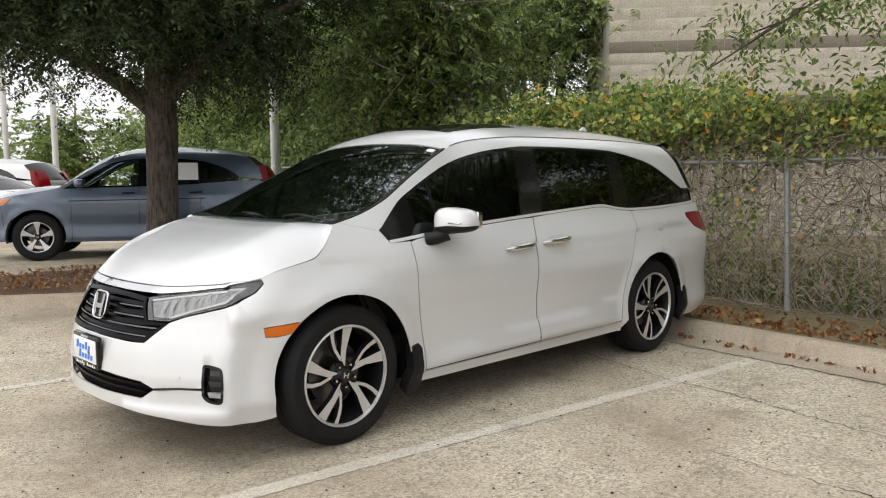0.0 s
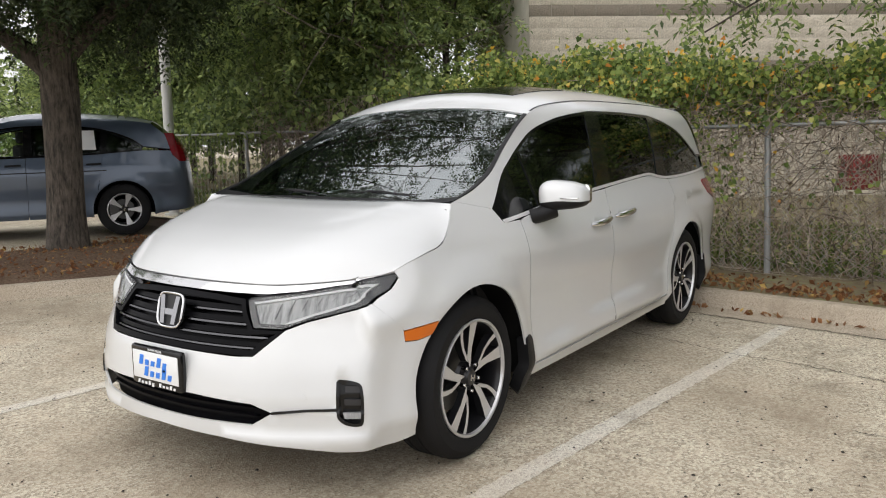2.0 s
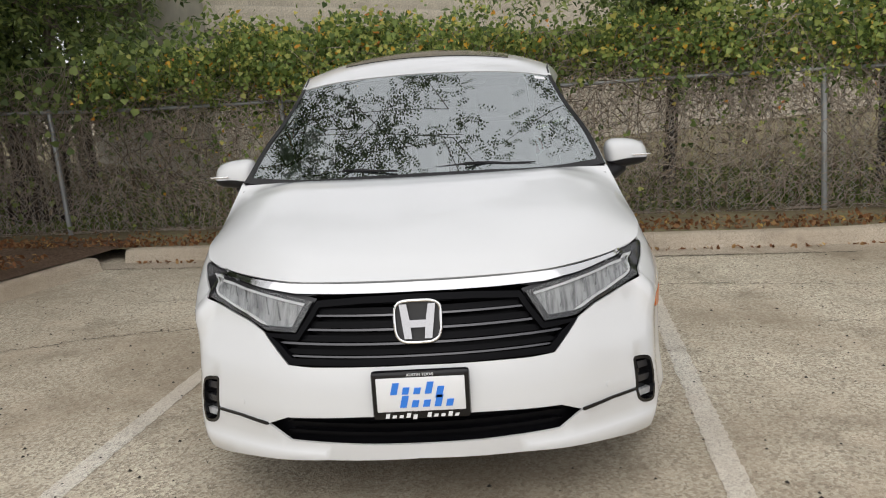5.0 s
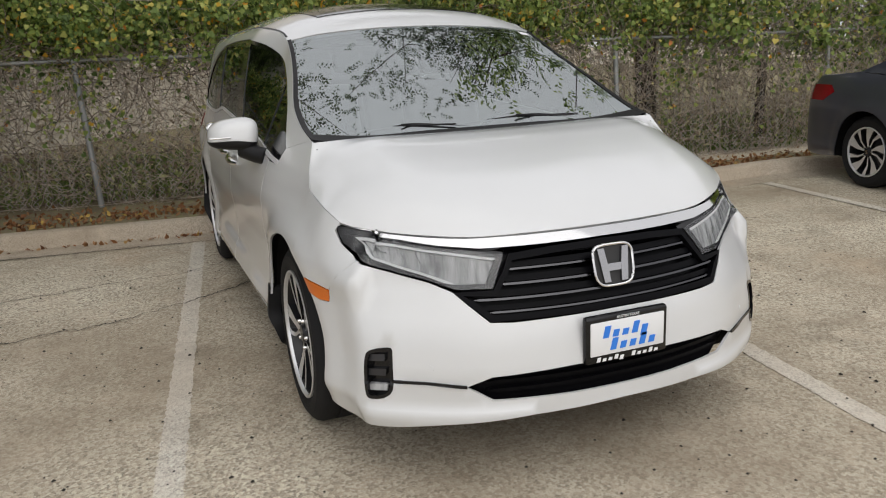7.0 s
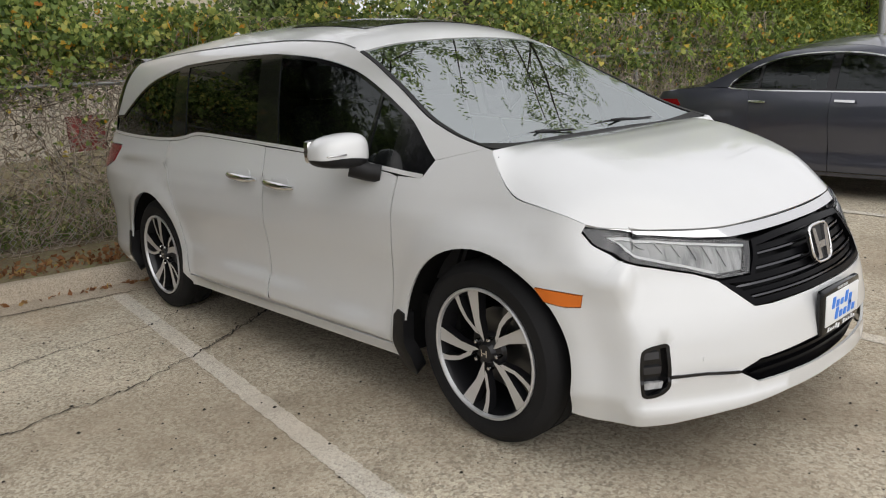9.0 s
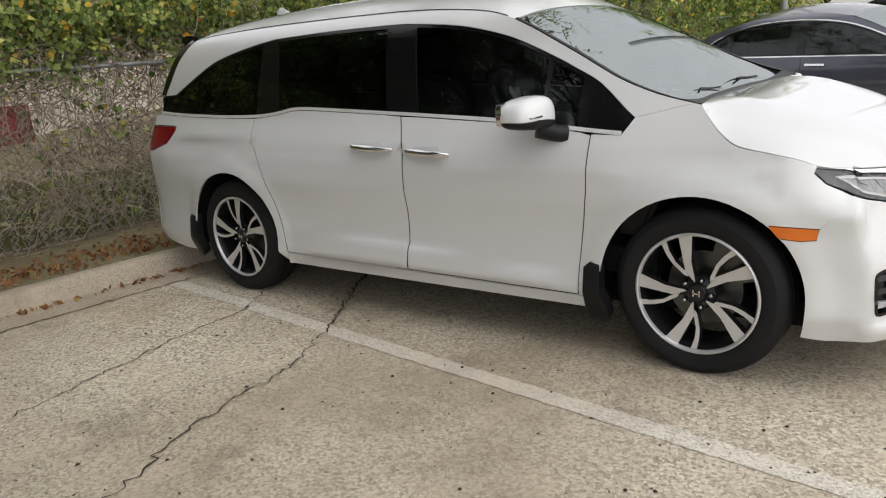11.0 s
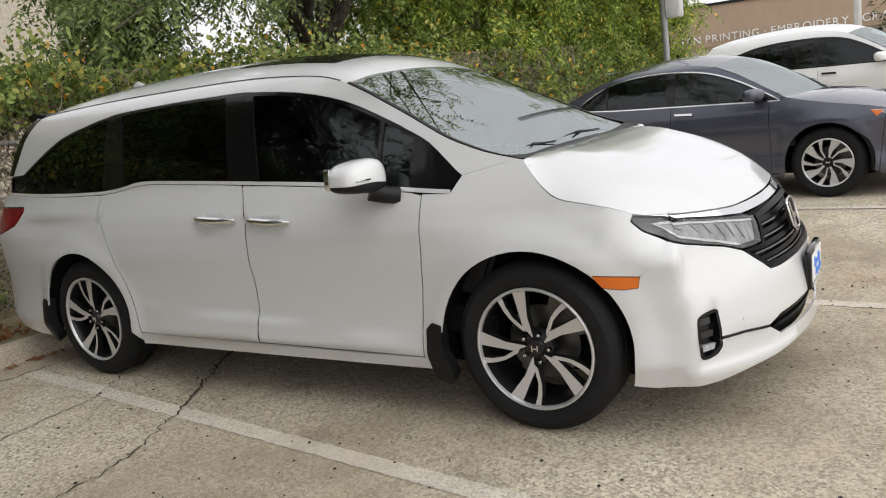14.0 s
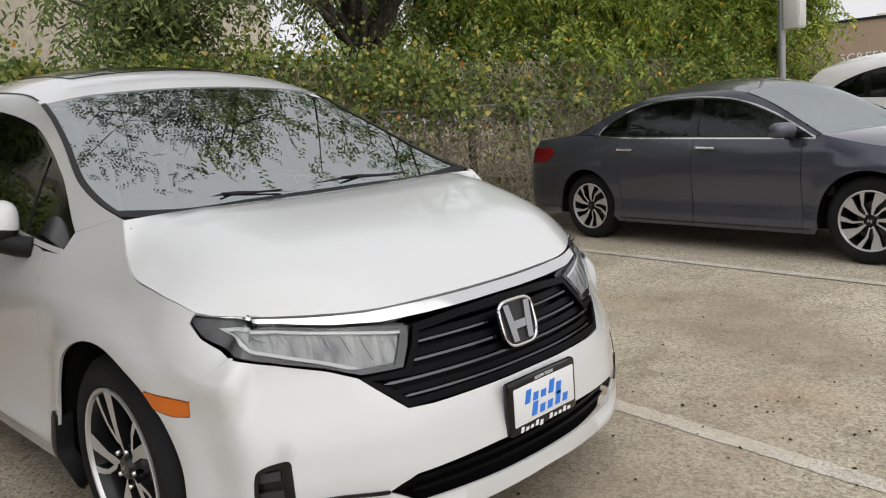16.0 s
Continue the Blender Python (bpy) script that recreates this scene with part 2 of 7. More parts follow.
def box(bm, x0, x1, y0, y1, z0, z1, bevel=0.0, m=None):
    """A box with rounded edges, added to bm."""
    r = bmesh.ops.create_cube(bm, size=1)
    t = Matrix.Translation(((x0 + x1) / 2, (y0 + y1) / 2, (z0 + z1) / 2)) @ Matrix.Diagonal((x1 - x0, y1 - y0, z1 - z0, 1))
    bmesh.ops.transform(bm, matrix=(m @ t) if m else t, verts=r["verts"])
    if bevel:
        es = list({e for v in r["verts"] for e in v.link_edges})
        bmesh.ops.bevel(bm, geom=es, offset=bevel, segments=2, profile=0.5, affect="EDGES")
    return bm


def tube(bm, pts, radii, sides=8, cap=True):
    """A tapered tube along points."""
    pts = [Vector(p) for p in pts]
    if not hasattr(radii, "__len__"):
        radii = [radii] * len(pts)
    rings, up = [], Vector((0.31, 0.17, 0.93)).normalized()
    for i, p in enumerate(pts):
        d = (pts[min(i + 1, len(pts) - 1)] - pts[max(i - 1, 0)]).normalized()
        a = d.cross(up)
        if a.length < 0.05:
            a = d.cross(Vector((1, 0, 0)))
        a.normalize()
        b = d.cross(a)
        rings.append([bm.verts.new(p + (a * math.cos(k * 2 * math.pi / sides) + b * math.sin(k * 2 * math.pi / sides)) * radii[i]) for k in range(sides)])
    for r, s in zip(rings, rings[1:]):
        for k in range(sides):
            bm.faces.new((r[k], r[(k + 1) % sides], s[(k + 1) % sides], s[k]))
    if cap:
        bm.faces.new(rings[0][::-1])
        bm.faces.new(rings[-1])
    return bm


def lathe(bm, prof, sides=48, m=None, close=False):
    """Turns a profile of (radius, height along x) about the x axis."""
    rings = []
    for r, h in prof:
        rings.append([bm.verts.new((h, r * math.cos(k * 2 * math.pi / sides), r * math.sin(k * 2 * math.pi / sides))) for k in range(sides)])
    pairs = list(zip(rings, rings[1:])) + ([(rings[-1], rings[0])] if close else [])
    for a, b in pairs:
        for k in range(sides):
            bm.faces.new((a[k], a[(k + 1) % sides], b[(k + 1) % sides], b[k]))
    if m:
        bmesh.ops.transform(bm, matrix=m, verts=[v for r in rings for v in r])
    return bm


def prism(bm, poly, x0, x1, m=None):
    """A flat outline of (y, z) made solid from x0 to x1."""
    a = [bm.verts.new((x0, y, z)) for y, z in poly]
    b = [bm.verts.new((x1, y, z)) for y, z in poly]
    n = len(poly)
    bm.faces.new(a)
    bm.faces.new(b[::-1])
    for i in range(n):
        bm.faces.new((a[i], b[i], b[(i + 1) % n], a[(i + 1) % n]))
    bmesh.ops.recalc_face_normals(bm, faces=list({f for v in a + b for f in v.link_faces}))
    if m:
        bmesh.ops.transform(bm, matrix=m, verts=a + b)
    return bm


# the parking row: a runs along the kerb, b away from the stalls towards the fence
ROW = Matrix.Translation((1.672, 3.29, 0)) @ Matrix.Rotation(math.atan2(-0.131, 1.0), 4, "Z")


def row(a, b, z=0.0):
    return ROW @ Vector((a, b, z))


def curve1(pts):
    """A smooth function through (t, value) rows."""
    p = np.array(pts, float)
    t, v = p[:, 0], p[:, 1:]
    d = np.diff(t)
    s = np.diff(v, axis=0) / d[:, None]
    m = np.zeros_like(v)
    m[0], m[-1] = s[0], s[-1]
    for i in range(1, len(t) - 1):
        w1, w2 = 2 * d[i] + d[i - 1], d[i] + 2 * d[i - 1]
        for k in range(v.shape[1]):
            if s[i - 1, k] * s[i, k] > 0:
                m[i, k] = (w1 + w2) / (w1 / s[i - 1, k] + w2 / s[i, k])
    T, V, G = t.tolist(), v[:, 0].tolist(), m[:, 0].tolist()
    def f(x):
        x = min(max(x, T[0]), T[-1])
        i = 0
        while i < len(T) - 2 and x >= T[i + 1]:
            i += 1
        h = T[i + 1] - T[i]
        a = (x - T[i]) / h
        return ((1 + 2 * a) * (1 - a) ** 2) * V[i] + a * (1 - a) ** 2 * h * G[i] + a * a * (3 - 2 * a) * V[i + 1] + a * a * (a - 1) * h * G[i + 1]
    return f

def ease(x, a, b):
    x = min(max((x - a) / (b - a), 0.0), 1.0)
    return x * x * (3 - 2 * x)

class Shell:
    """The skin of a car, wrapped round it: u runs along the bumper line from the nose (0) to the tail, positive on the car's left; z is height."""
    def __init__(self, plan, front, side, rear, extra):
        p = np.array(plan, float)
        fine = []
        q = np.vstack([p[1] * (-1, 1), p, p[-2] * (-1, 1)])
        for i in range(1, len(q) - 2):
            for a in np.linspace(0, 1, 12, endpoint=False):
                c = 0.5 * ((2 * q[i]) + (-q[i - 1] + q[i + 1]) * a + (2 * q[i - 1] - 5 * q[i] + 4 * q[i + 1] - q[i + 2]) * a * a + (-q[i - 1] + 3 * q[i] - 3 * q[i + 1] + q[i + 2]) * a ** 3)
                fine.append(c)
        fine.append(q[-2])
        self.fine = np.array(fine)
        self.arc = np.r_[0, np.cumsum(np.hypot(*np.diff(self.fine, axis=0).T))]
        self.total = self.arc[-1]
        tang = np.gradient(self.fine, self.arc, axis=0)
        tang /= np.linalg.norm(tang, axis=1)[:, None]
        for _ in range(6):
            tang[1:-1] = (tang[:-2] + 2 * tang[1:-1] + tang[2:]) / 4
        tang[0], tang[-1] = (1, 0), (-1, 0)
        tang /= np.linalg.norm(tang, axis=1)[:, None]
        self.norm = np.stack([tang[:, 1], -tang[:, 0]], 1)
        even = np.linspace(0, self.total, 4001)
        self.table = np.stack([np.interp(even, self.arc, q) for q in (self.fine[:, 0], self.fine[:, 1], self.norm[:, 0], self.norm[:, 1])], 1).tolist()
        self.front, self.side, self.rear, self.extra = curve1(front), curve1(side), curve1(rear), extra

    def at(self, u, z, sink=0.0):
        s, a = (1.0 if u >= 0 else -1.0), min(abs(u), self.total)
        k = a / self.total * 4000
        i = min(int(k), 3999)
        k -= i
        x, y, nx, ny = (p + (q - p) * k for p, q in zip(self.table[i], self.table[i + 1]))
        wf, wr = ease(-ny, 0.25, 0.85), ease(ny, 0.3, 0.9)
        d = wf * self.front(z) + wr * self.rear(z) + (1 - wf - wr) * self.side(z) + self.extra(x, y, z) + sink
        return (s * (x - nx * d), y - ny * d, z)

    def u_y(self, y, z=0.6, s=1):
        """u on the side at a length y."""
        a, b = self.total * 0.1, self.total * 0.92
        for _ in range(40):
            m = (a + b) / 2
            if self.at(m, z)[1] < y: a = m
            else: b = m
        return s * (a + b) / 2

    def u_x(self, x, z=0.6):
        """u on the front at a breadth x."""
        a, b = 0.0, self.total * 0.3
        for _ in range(40):
            m = (a + b) / 2
            if self.at(m, z)[0] < abs(x): a = m
            else: b = m
        return math.copysign((a + b) / 2, x)

VAN_PLAN = [(0, -.955), (.2, -.945), (.4, -.908), (.55, -.855), (.70, -.768), (.80, -.700), (.874, -.628), (.908, -.52), (.928, -.41), (.947, -.27), (.96, -.1), (.97, .2), (.977, .6), (.985, 1.3), (.99, 2.2), (.985, 3.0), (.97, 3.5), (.935, 3.85), (.87, 4.03), (.72, 4.13), (.4, 4.19), (0, 4.21)]
VAN_FRONT = [(.15, .07), (.20, .034), (.25, .006), (.285, -.002), (.312, .007), (.36, .006), (.42, 0), (.50, .012), (.58, .03), (.66, .06), (.74, .095), (.82, .135), (.88, .175), (.95, .25), (1.7, 1.0)]
VAN_SIDE = [(.15, .09), (.20, .055), (.26, .035), (.33, .012), (.40, .02), (.50, .028), (.62, .024), (.75, .010), (.86, .008), (.95, .028), (1.02, .055), (1.10, .087), (1.16, .104), (1.30, .130), (1.45, .165), (1.575, .205), (1.62, .235), (1.66, .29), (1.70, .38)]
VAN_REAR = [(.15, .12), (.26, .03), (.40, 0), (.60, .02), (.8, .06), (1.0, .08), (1.16, .18), (1.28, .30), (1.6, .62), (1.7, .7)]
# how far the upper nose is drawn in across its breadth, round the corner of the lamp
NOSE_IN = curve1([(0, .004), (.27, 0), (.40, -.010), (.55, -.029), (.70, -.050), (.83, -.047), (.853, -.025), (.874, .046), (.889, .103), (.899, .10), (.908, .07), (.916, .05), (.922, .03), (.930, .012), (.94, 0), (1.0, 0)])


def van_extra(x, y, z):
    e = .05 * ease(z, .74, .95) * ease(-y, -.5, .1) + .10 * ease(z, 1.05, 1.5) * ease(-y, -1.5, -.9)
    e += .010 * ease(z, .52, .66) * ease(x, .6, .85) * ease(-y, .40, .60)
    e += .008 * ease(.53 - z, 0, .014) * ease(z, .385, .40) * ease(x, .40, .72) * ease(-y, .60, .68)
    if y < .2 and z > .70:
        e += NOSE_IN(x) * ease(z, .70, .885)
    zs = .985 + .012 * (y - 2.0)
    e += .018 * ease(zs - z, 0, .03) * ease(z, .72, .92) * ease(y, .9, 1.8) * ease(-y, -3.75, -3.3)
    zl = .415 + .055 * (y - .9)
    e -= .018 * ease(zl - z, -.01, .025) * ease(z, .30, .335) * ease(y, .55, .9) * ease(-y, -2.6, -2.2)
    for cy in (0.0, 3.0):
        r = math.hypot(y - cy, z - .365)
        e -= .022 * ease(-r, -.56, -.43)
    return e
van = Shell(VAN_PLAN, VAN_FRONT, VAN_SIDE, VAN_REAR, van_extra)

from mathutils.geometry import delaunay_2d_cdt


def inside(p, poly):
    x, y = p
    hit = False
    for (x0, y0), (x1, y1) in zip(poly, poly[1:] + poly[:1]):
        if (y0 > y) != (y1 > y) and x < (x1 - x0) * (y - y0) / (y1 - y0) + x0:
            hit = not hit
    return hit


def far_from(p, poly, d):
    x, y = p
    for (x0, y0), (x1, y1) in zip(poly, poly[1:] + poly[:1]):
        dx, dy = x1 - x0, y1 - y0
        s = min(max(((x - x0) * dx + (y - y0) * dy) / (dx * dx + dy * dy + 1e-12), 0), 1)
        if (x0 + s * dx - x) ** 2 + (y0 + s * dy - y) ** 2 < d * d:
            return False
    return True


def dense(poly, step, closed=True):
    out = []
    for (x0, y0), (x1, y1) in zip(poly, poly[1:] + (poly[:1] if closed else [])):
        n = max(1, math.ceil(math.hypot(x1 - x0, y1 - y0) / step))
        out += [(x0 + (x1 - x0) * i / n, y0 + (y1 - y0) * i / n) for i in range(n)]
    return out if closed else out + [poly[-1]]


def flow(pts, n=5):
    """An open line through pts, smoothed."""
    q = [pts[0]] + list(pts) + [pts[-1]]
    out = []
    for i in range(1, len(q) - 2):
        for k in range(n):
            a = k / n
            out.append(tuple(0.5 * (2 * q[i][j] + (q[i + 1][j] - q[i - 1][j]) * a + (2 * q[i - 1][j] - 5 * q[i][j] + 4 * q[i + 1][j] - q[i + 2][j]) * a * a + (3 * q[i][j] - q[i - 1][j] - 3 * q[i + 1][j] + q[i + 2][j]) * a ** 3) for j in range(len(q[i]))))
    return out + [tuple(pts[-1])]


def area(poly):
    return sum(x0 * y1 - x1 * y0 for (x0, y0), (x1, y1) in zip(poly, poly[1:] + poly[:1])) / 2


def inset(poly, d):
    """The outline drawn in by d (out by -d)."""
    n, s, out = len(poly), (1 if area(poly) > 0 else -1), []
    for i in range(n):
        (ax, ay), (bx, by), (cx, cy) = poly[i - 1], poly[i], poly[(i + 1) % n]
        e0, e1 = Vector((bx - ax, by - ay)), Vector((cx - bx, cy - by))
        if e0.length < 1e-9 or e1.length < 1e-9:
            out.append((bx, by))
            continue
        e0.normalize(), e1.normalize()
        v = Vector((-e0.y - e1.y, e0.x + e1.x)) * s
        k = v.length
        v = v.normalized() if k > 0.2 else Vector((-e1.y, e1.x)) * s
        out.append((bx + v.x * d / max(k / 2, 0.55), by + v.y * d / max(k / 2, 0.55)))
    return out


def cut(poly, p, q):
    """What of the outline lies to the left of the line from p to q."""
    side = lambda a: (q[0] - p[0]) * (a[1] - p[1]) - (q[1] - p[1]) * (a[0] - p[0])  # noqa: E731
    out = []
    for a, b in zip(poly, poly[1:] + poly[:1]):
        sa, sb = side(a), side(b)
        if sa >= 0:
            out.append(a)
        if (sa >= 0) != (sb >= 0):
            t = sa / (sa - sb)
            out.append((a[0] + (b[0] - a[0]) * t, a[1] + (b[1] - a[1]) * t))
    return out


def mesh_on(at, poly, holes, step, sink, lip, flip):
    """Triangles that fill an outline on a curved skin, with turned-in edges."""
    rings = [dense(poly, step)] + [dense(h, step) for h in holes]
    pts, edges = [], []
    for r in rings:
        k = len(pts)
        pts += r
        edges += [(k + i, k + (i + 1) % len(r)) for i in range(len(r))]
    xs, ys = [p[0] for p in poly], [p[1] for p in poly]
    nx, ny = int((max(xs) - min(xs)) / step) + 1, int((max(ys) - min(ys)) / step) + 1
    for i in range(nx + 1):
        for j in range(ny + 1):
            p = (min(xs) + (i + 0.5 * (j % 2)) * step, min(ys) + j * step)
            if inside(p, rings[0]) and not any(inside(p, h) for h in rings[1:]) and all(far_from(p, r, step * 0.55) for r in rings):
                pts.append(p)
    vs, es, fs, *_ = delaunay_2d_cdt([Vector(p) for p in pts], edges, [], 0, 1e-6)
    faces = []
    for f in fs:
        c = (sum(vs[i][0] for i in f) / len(f), sum(vs[i][1] for i in f) / len(f))
        if inside(c, rings[0]) and not any(inside(c, h) for h in rings[1:]):
            faces.append(tuple(f))
    e = 0.004
    places, normals = [], []
    for u, z in ((v[0], v[1]) for v in vs):
        p = Vector(at(u, z, sink))
        du = Vector(at(u + e, z, sink)) - Vector(at(u - e, z, sink))
        dz = Vector(at(u, z + e, sink)) - Vector(at(u, z - e, sink))
        places.append(p)
        normals.append(du.cross(dz).normalized())
    count = {}
    for f in faces:
        for a, b in zip(f, f[1:] + f[:1]):
            count[(a, b)] = count.get((a, b), 0) + 1
    rim = [(a, b) for (a, b) in count if (b, a) not in count]
    if lip:
        deep, top = {}, {}
        for a, b in rim:
            for v in (a, b):
                if v not in deep:
                    places.append(places[v] - normals[v] * lip), normals.append(None)
                    deep[v] = len(places) - 1
                    places.append(places[v].copy()), normals.append(None)
                    top[v] = len(places) - 1
        faces += [(top[b], top[a], deep[a], deep[b]) for a, b in rim]
    return places, faces, normals


def fair_normals(places, up):
    """Outward directions of one even sheet of glass through the places: bent once each way, with no ripples."""
    p = np.array([tuple(v) for v in places])
    i, j, k = (0, 1, 2) if up else (1, 2, 0)
    a, b, c = p[:, i], p[:, j], p[:, k]
    a0, b0 = a.mean(), b.mean()
    a, b = a - a0, b - b0
    one = np.ones_like(a)
    m = np.stack([one, a, b, a * a, a * b, b * b], 1)
    w = np.linalg.lstsq(m, c, rcond=None)[0]
    n = np.zeros_like(p)
    n[:, i], n[:, j], n[:, k] = -(w[1] + 2 * w[3] * a + w[4] * b), -(w[2] + w[4] * a + 2 * w[5] * b), one
    if not up:
        n *= np.sign(p[:, 0].mean())
    n /= np.linalg.norm(n, axis=1)[:, None]
    return [Vector(v) for v in n]


def panel(name, shell, poly, material, parent, label="", step=0.045, sink=0.0, lip=0.010, holes=(), gap=0.0, mirror=False, even=False):
    """A body panel: an outline of (u, z) on the skin of a car."""
    poly = list(poly)
    if gap:
        poly = inset(poly, gap)
    holes = [list(h) for h in holes]
    if mirror:
        poly, holes = [(-u, z) for u, z in poly], [[(-u, z) for u, z in h] for h in holes]
    at = lambda u, z, s: shell.at(u, z, s)  # noqa: E731
    places, faces, normals = mesh_on(at, poly, holes, step, sink, lip, mirror)
    me = bpy.data.meshes.new(name)
    me.from_pydata(places, [], faces)
    me.materials.append(material)
    me.shade_smooth()
    me.update()
    if even:
        flat = [i for i, n in enumerate(normals) if n is not None]
        for i, n in zip(flat, fair_normals([places[i] for i in flat], False)):
            normals[i] = n
    own = [tuple(n) if n is not None else (0, 0, 0) for n in normals]
    me.normals_split_custom_set_from_vertices(own)
    ob = new(name, me)
    ob.parent = parent
    return tagged(ob, label)


def patch(name, left, right, front, rear, material, parent, label="", crown=None, n=24, m=36, du=(0, 1), dv=(0, 1), lift=0.0, thick=0.0, even=False):
    """A skin between four edges, each a function of 0 to 1; crown(v, w) lifts it."""
    def at(w, v):
        # v from front to rear, w from left to right
        l, r, f, b = left(v), right(v), front(w), rear(w)
        c = (1 - w) * l + w * r + (1 - v) * f + v * b
        c -= (1 - w) * (1 - v) * left(0) + w * (1 - v) * right(0) + (1 - w) * v * left(1) + w * v * right(1)
        if crown:
            c = c + Vector(crown(v, w))
        return c
    def normal(w, v):
        e = 0.02
        a = at(min(w + e, 1), v) - at(max(w - e, 0), v)
        b = at(w, min(v + e, 1)) - at(w, max(v - e, 0))
        k = b.cross(a).normalized()
        return k if k.z > 0 else -k
    verts, norms, faces = [], [], []
    for j in range(m + 1):
        for i in range(n + 1):
            w, v = du[0] + (du[1] - du[0]) * i / n, dv[0] + (dv[1] - dv[0]) * j / m
            k = normal(min(max(w, 0.002), 0.998), min(max(v, 0.002), 0.998))
            verts.append(at(w, v) + k * lift)
            norms.append(tuple(k))
    for j in range(m):
        for i in range(n):
            a = j * (n + 1) + i
            faces.append((a, a + n + 1, a + n + 2, a + 1))
    if even:
        norms = [tuple(k) for k in fair_normals(verts, True)]
    if thick:
        top = len(verts)
        verts += [Vector(p) - Vector(k) * thick for p, k in zip(verts, norms)]
        norms += [tuple(-Vector(k)) for k in norms]
        faces += [tuple(i + top for i in f[::-1]) for f in faces]
        rim = [j * (n + 1) for j in range(m + 1)] + [m * (n + 1) + i for i in range(1, n + 1)] + [j * (n + 1) + n for j in range(m - 1, -1, -1)] + [i for i in range(n - 1, 0, -1)]
        k = len(verts)
        for i in rim:
            verts += [verts[i], verts[i + top]]
            norms += [(0, 0, 0), (0, 0, 0)]
        q = len(rim)
        faces += [(k + 2 * i, k + 2 * ((i + 1) % q), k + 2 * ((i + 1) % q) + 1, k + 2 * i + 1) for i in range(q)]
    me = bpy.data.meshes.new(name)
    me.from_pydata(verts, [], faces)
    me.materials.append(material)
    me.shade_smooth()
    me.update()
    if Vector(me.polygons[0].normal).z < 0:
        me.flip_normals()
    me.normals_split_custom_set_from_vertices(norms)
    ob = new(name, me)
    ob.parent = parent
    return tagged(ob, label)


def line3(pts):
    """A function of 0 to 1 along a smooth line through 3D points."""
    q = np.array(flow([tuple(p) for p in pts], 24))
    s = np.r_[0, np.cumsum(np.linalg.norm(np.diff(q, axis=0), axis=1))]
    even = np.linspace(0, s[-1], 401)
    table = [Vector(p) for p in np.stack([np.interp(even, s, q[:, k]) for k in range(3)], 1)]
    def f(t):
        k = min(max(t, 0), 1) * 400
        i = min(int(k), 399)
        return table[i].lerp(table[i + 1], k - i)
    return f


def arc_poly(cy, cz, r, a0, a1, n=22):
    return [(cy + r * math.cos(radians(a0 + (a1 - a0) * i / n)), cz + r * math.sin(radians(a0 + (a1 - a0) * i / n))) for i in range(n + 1)]

# ---- wheels ----


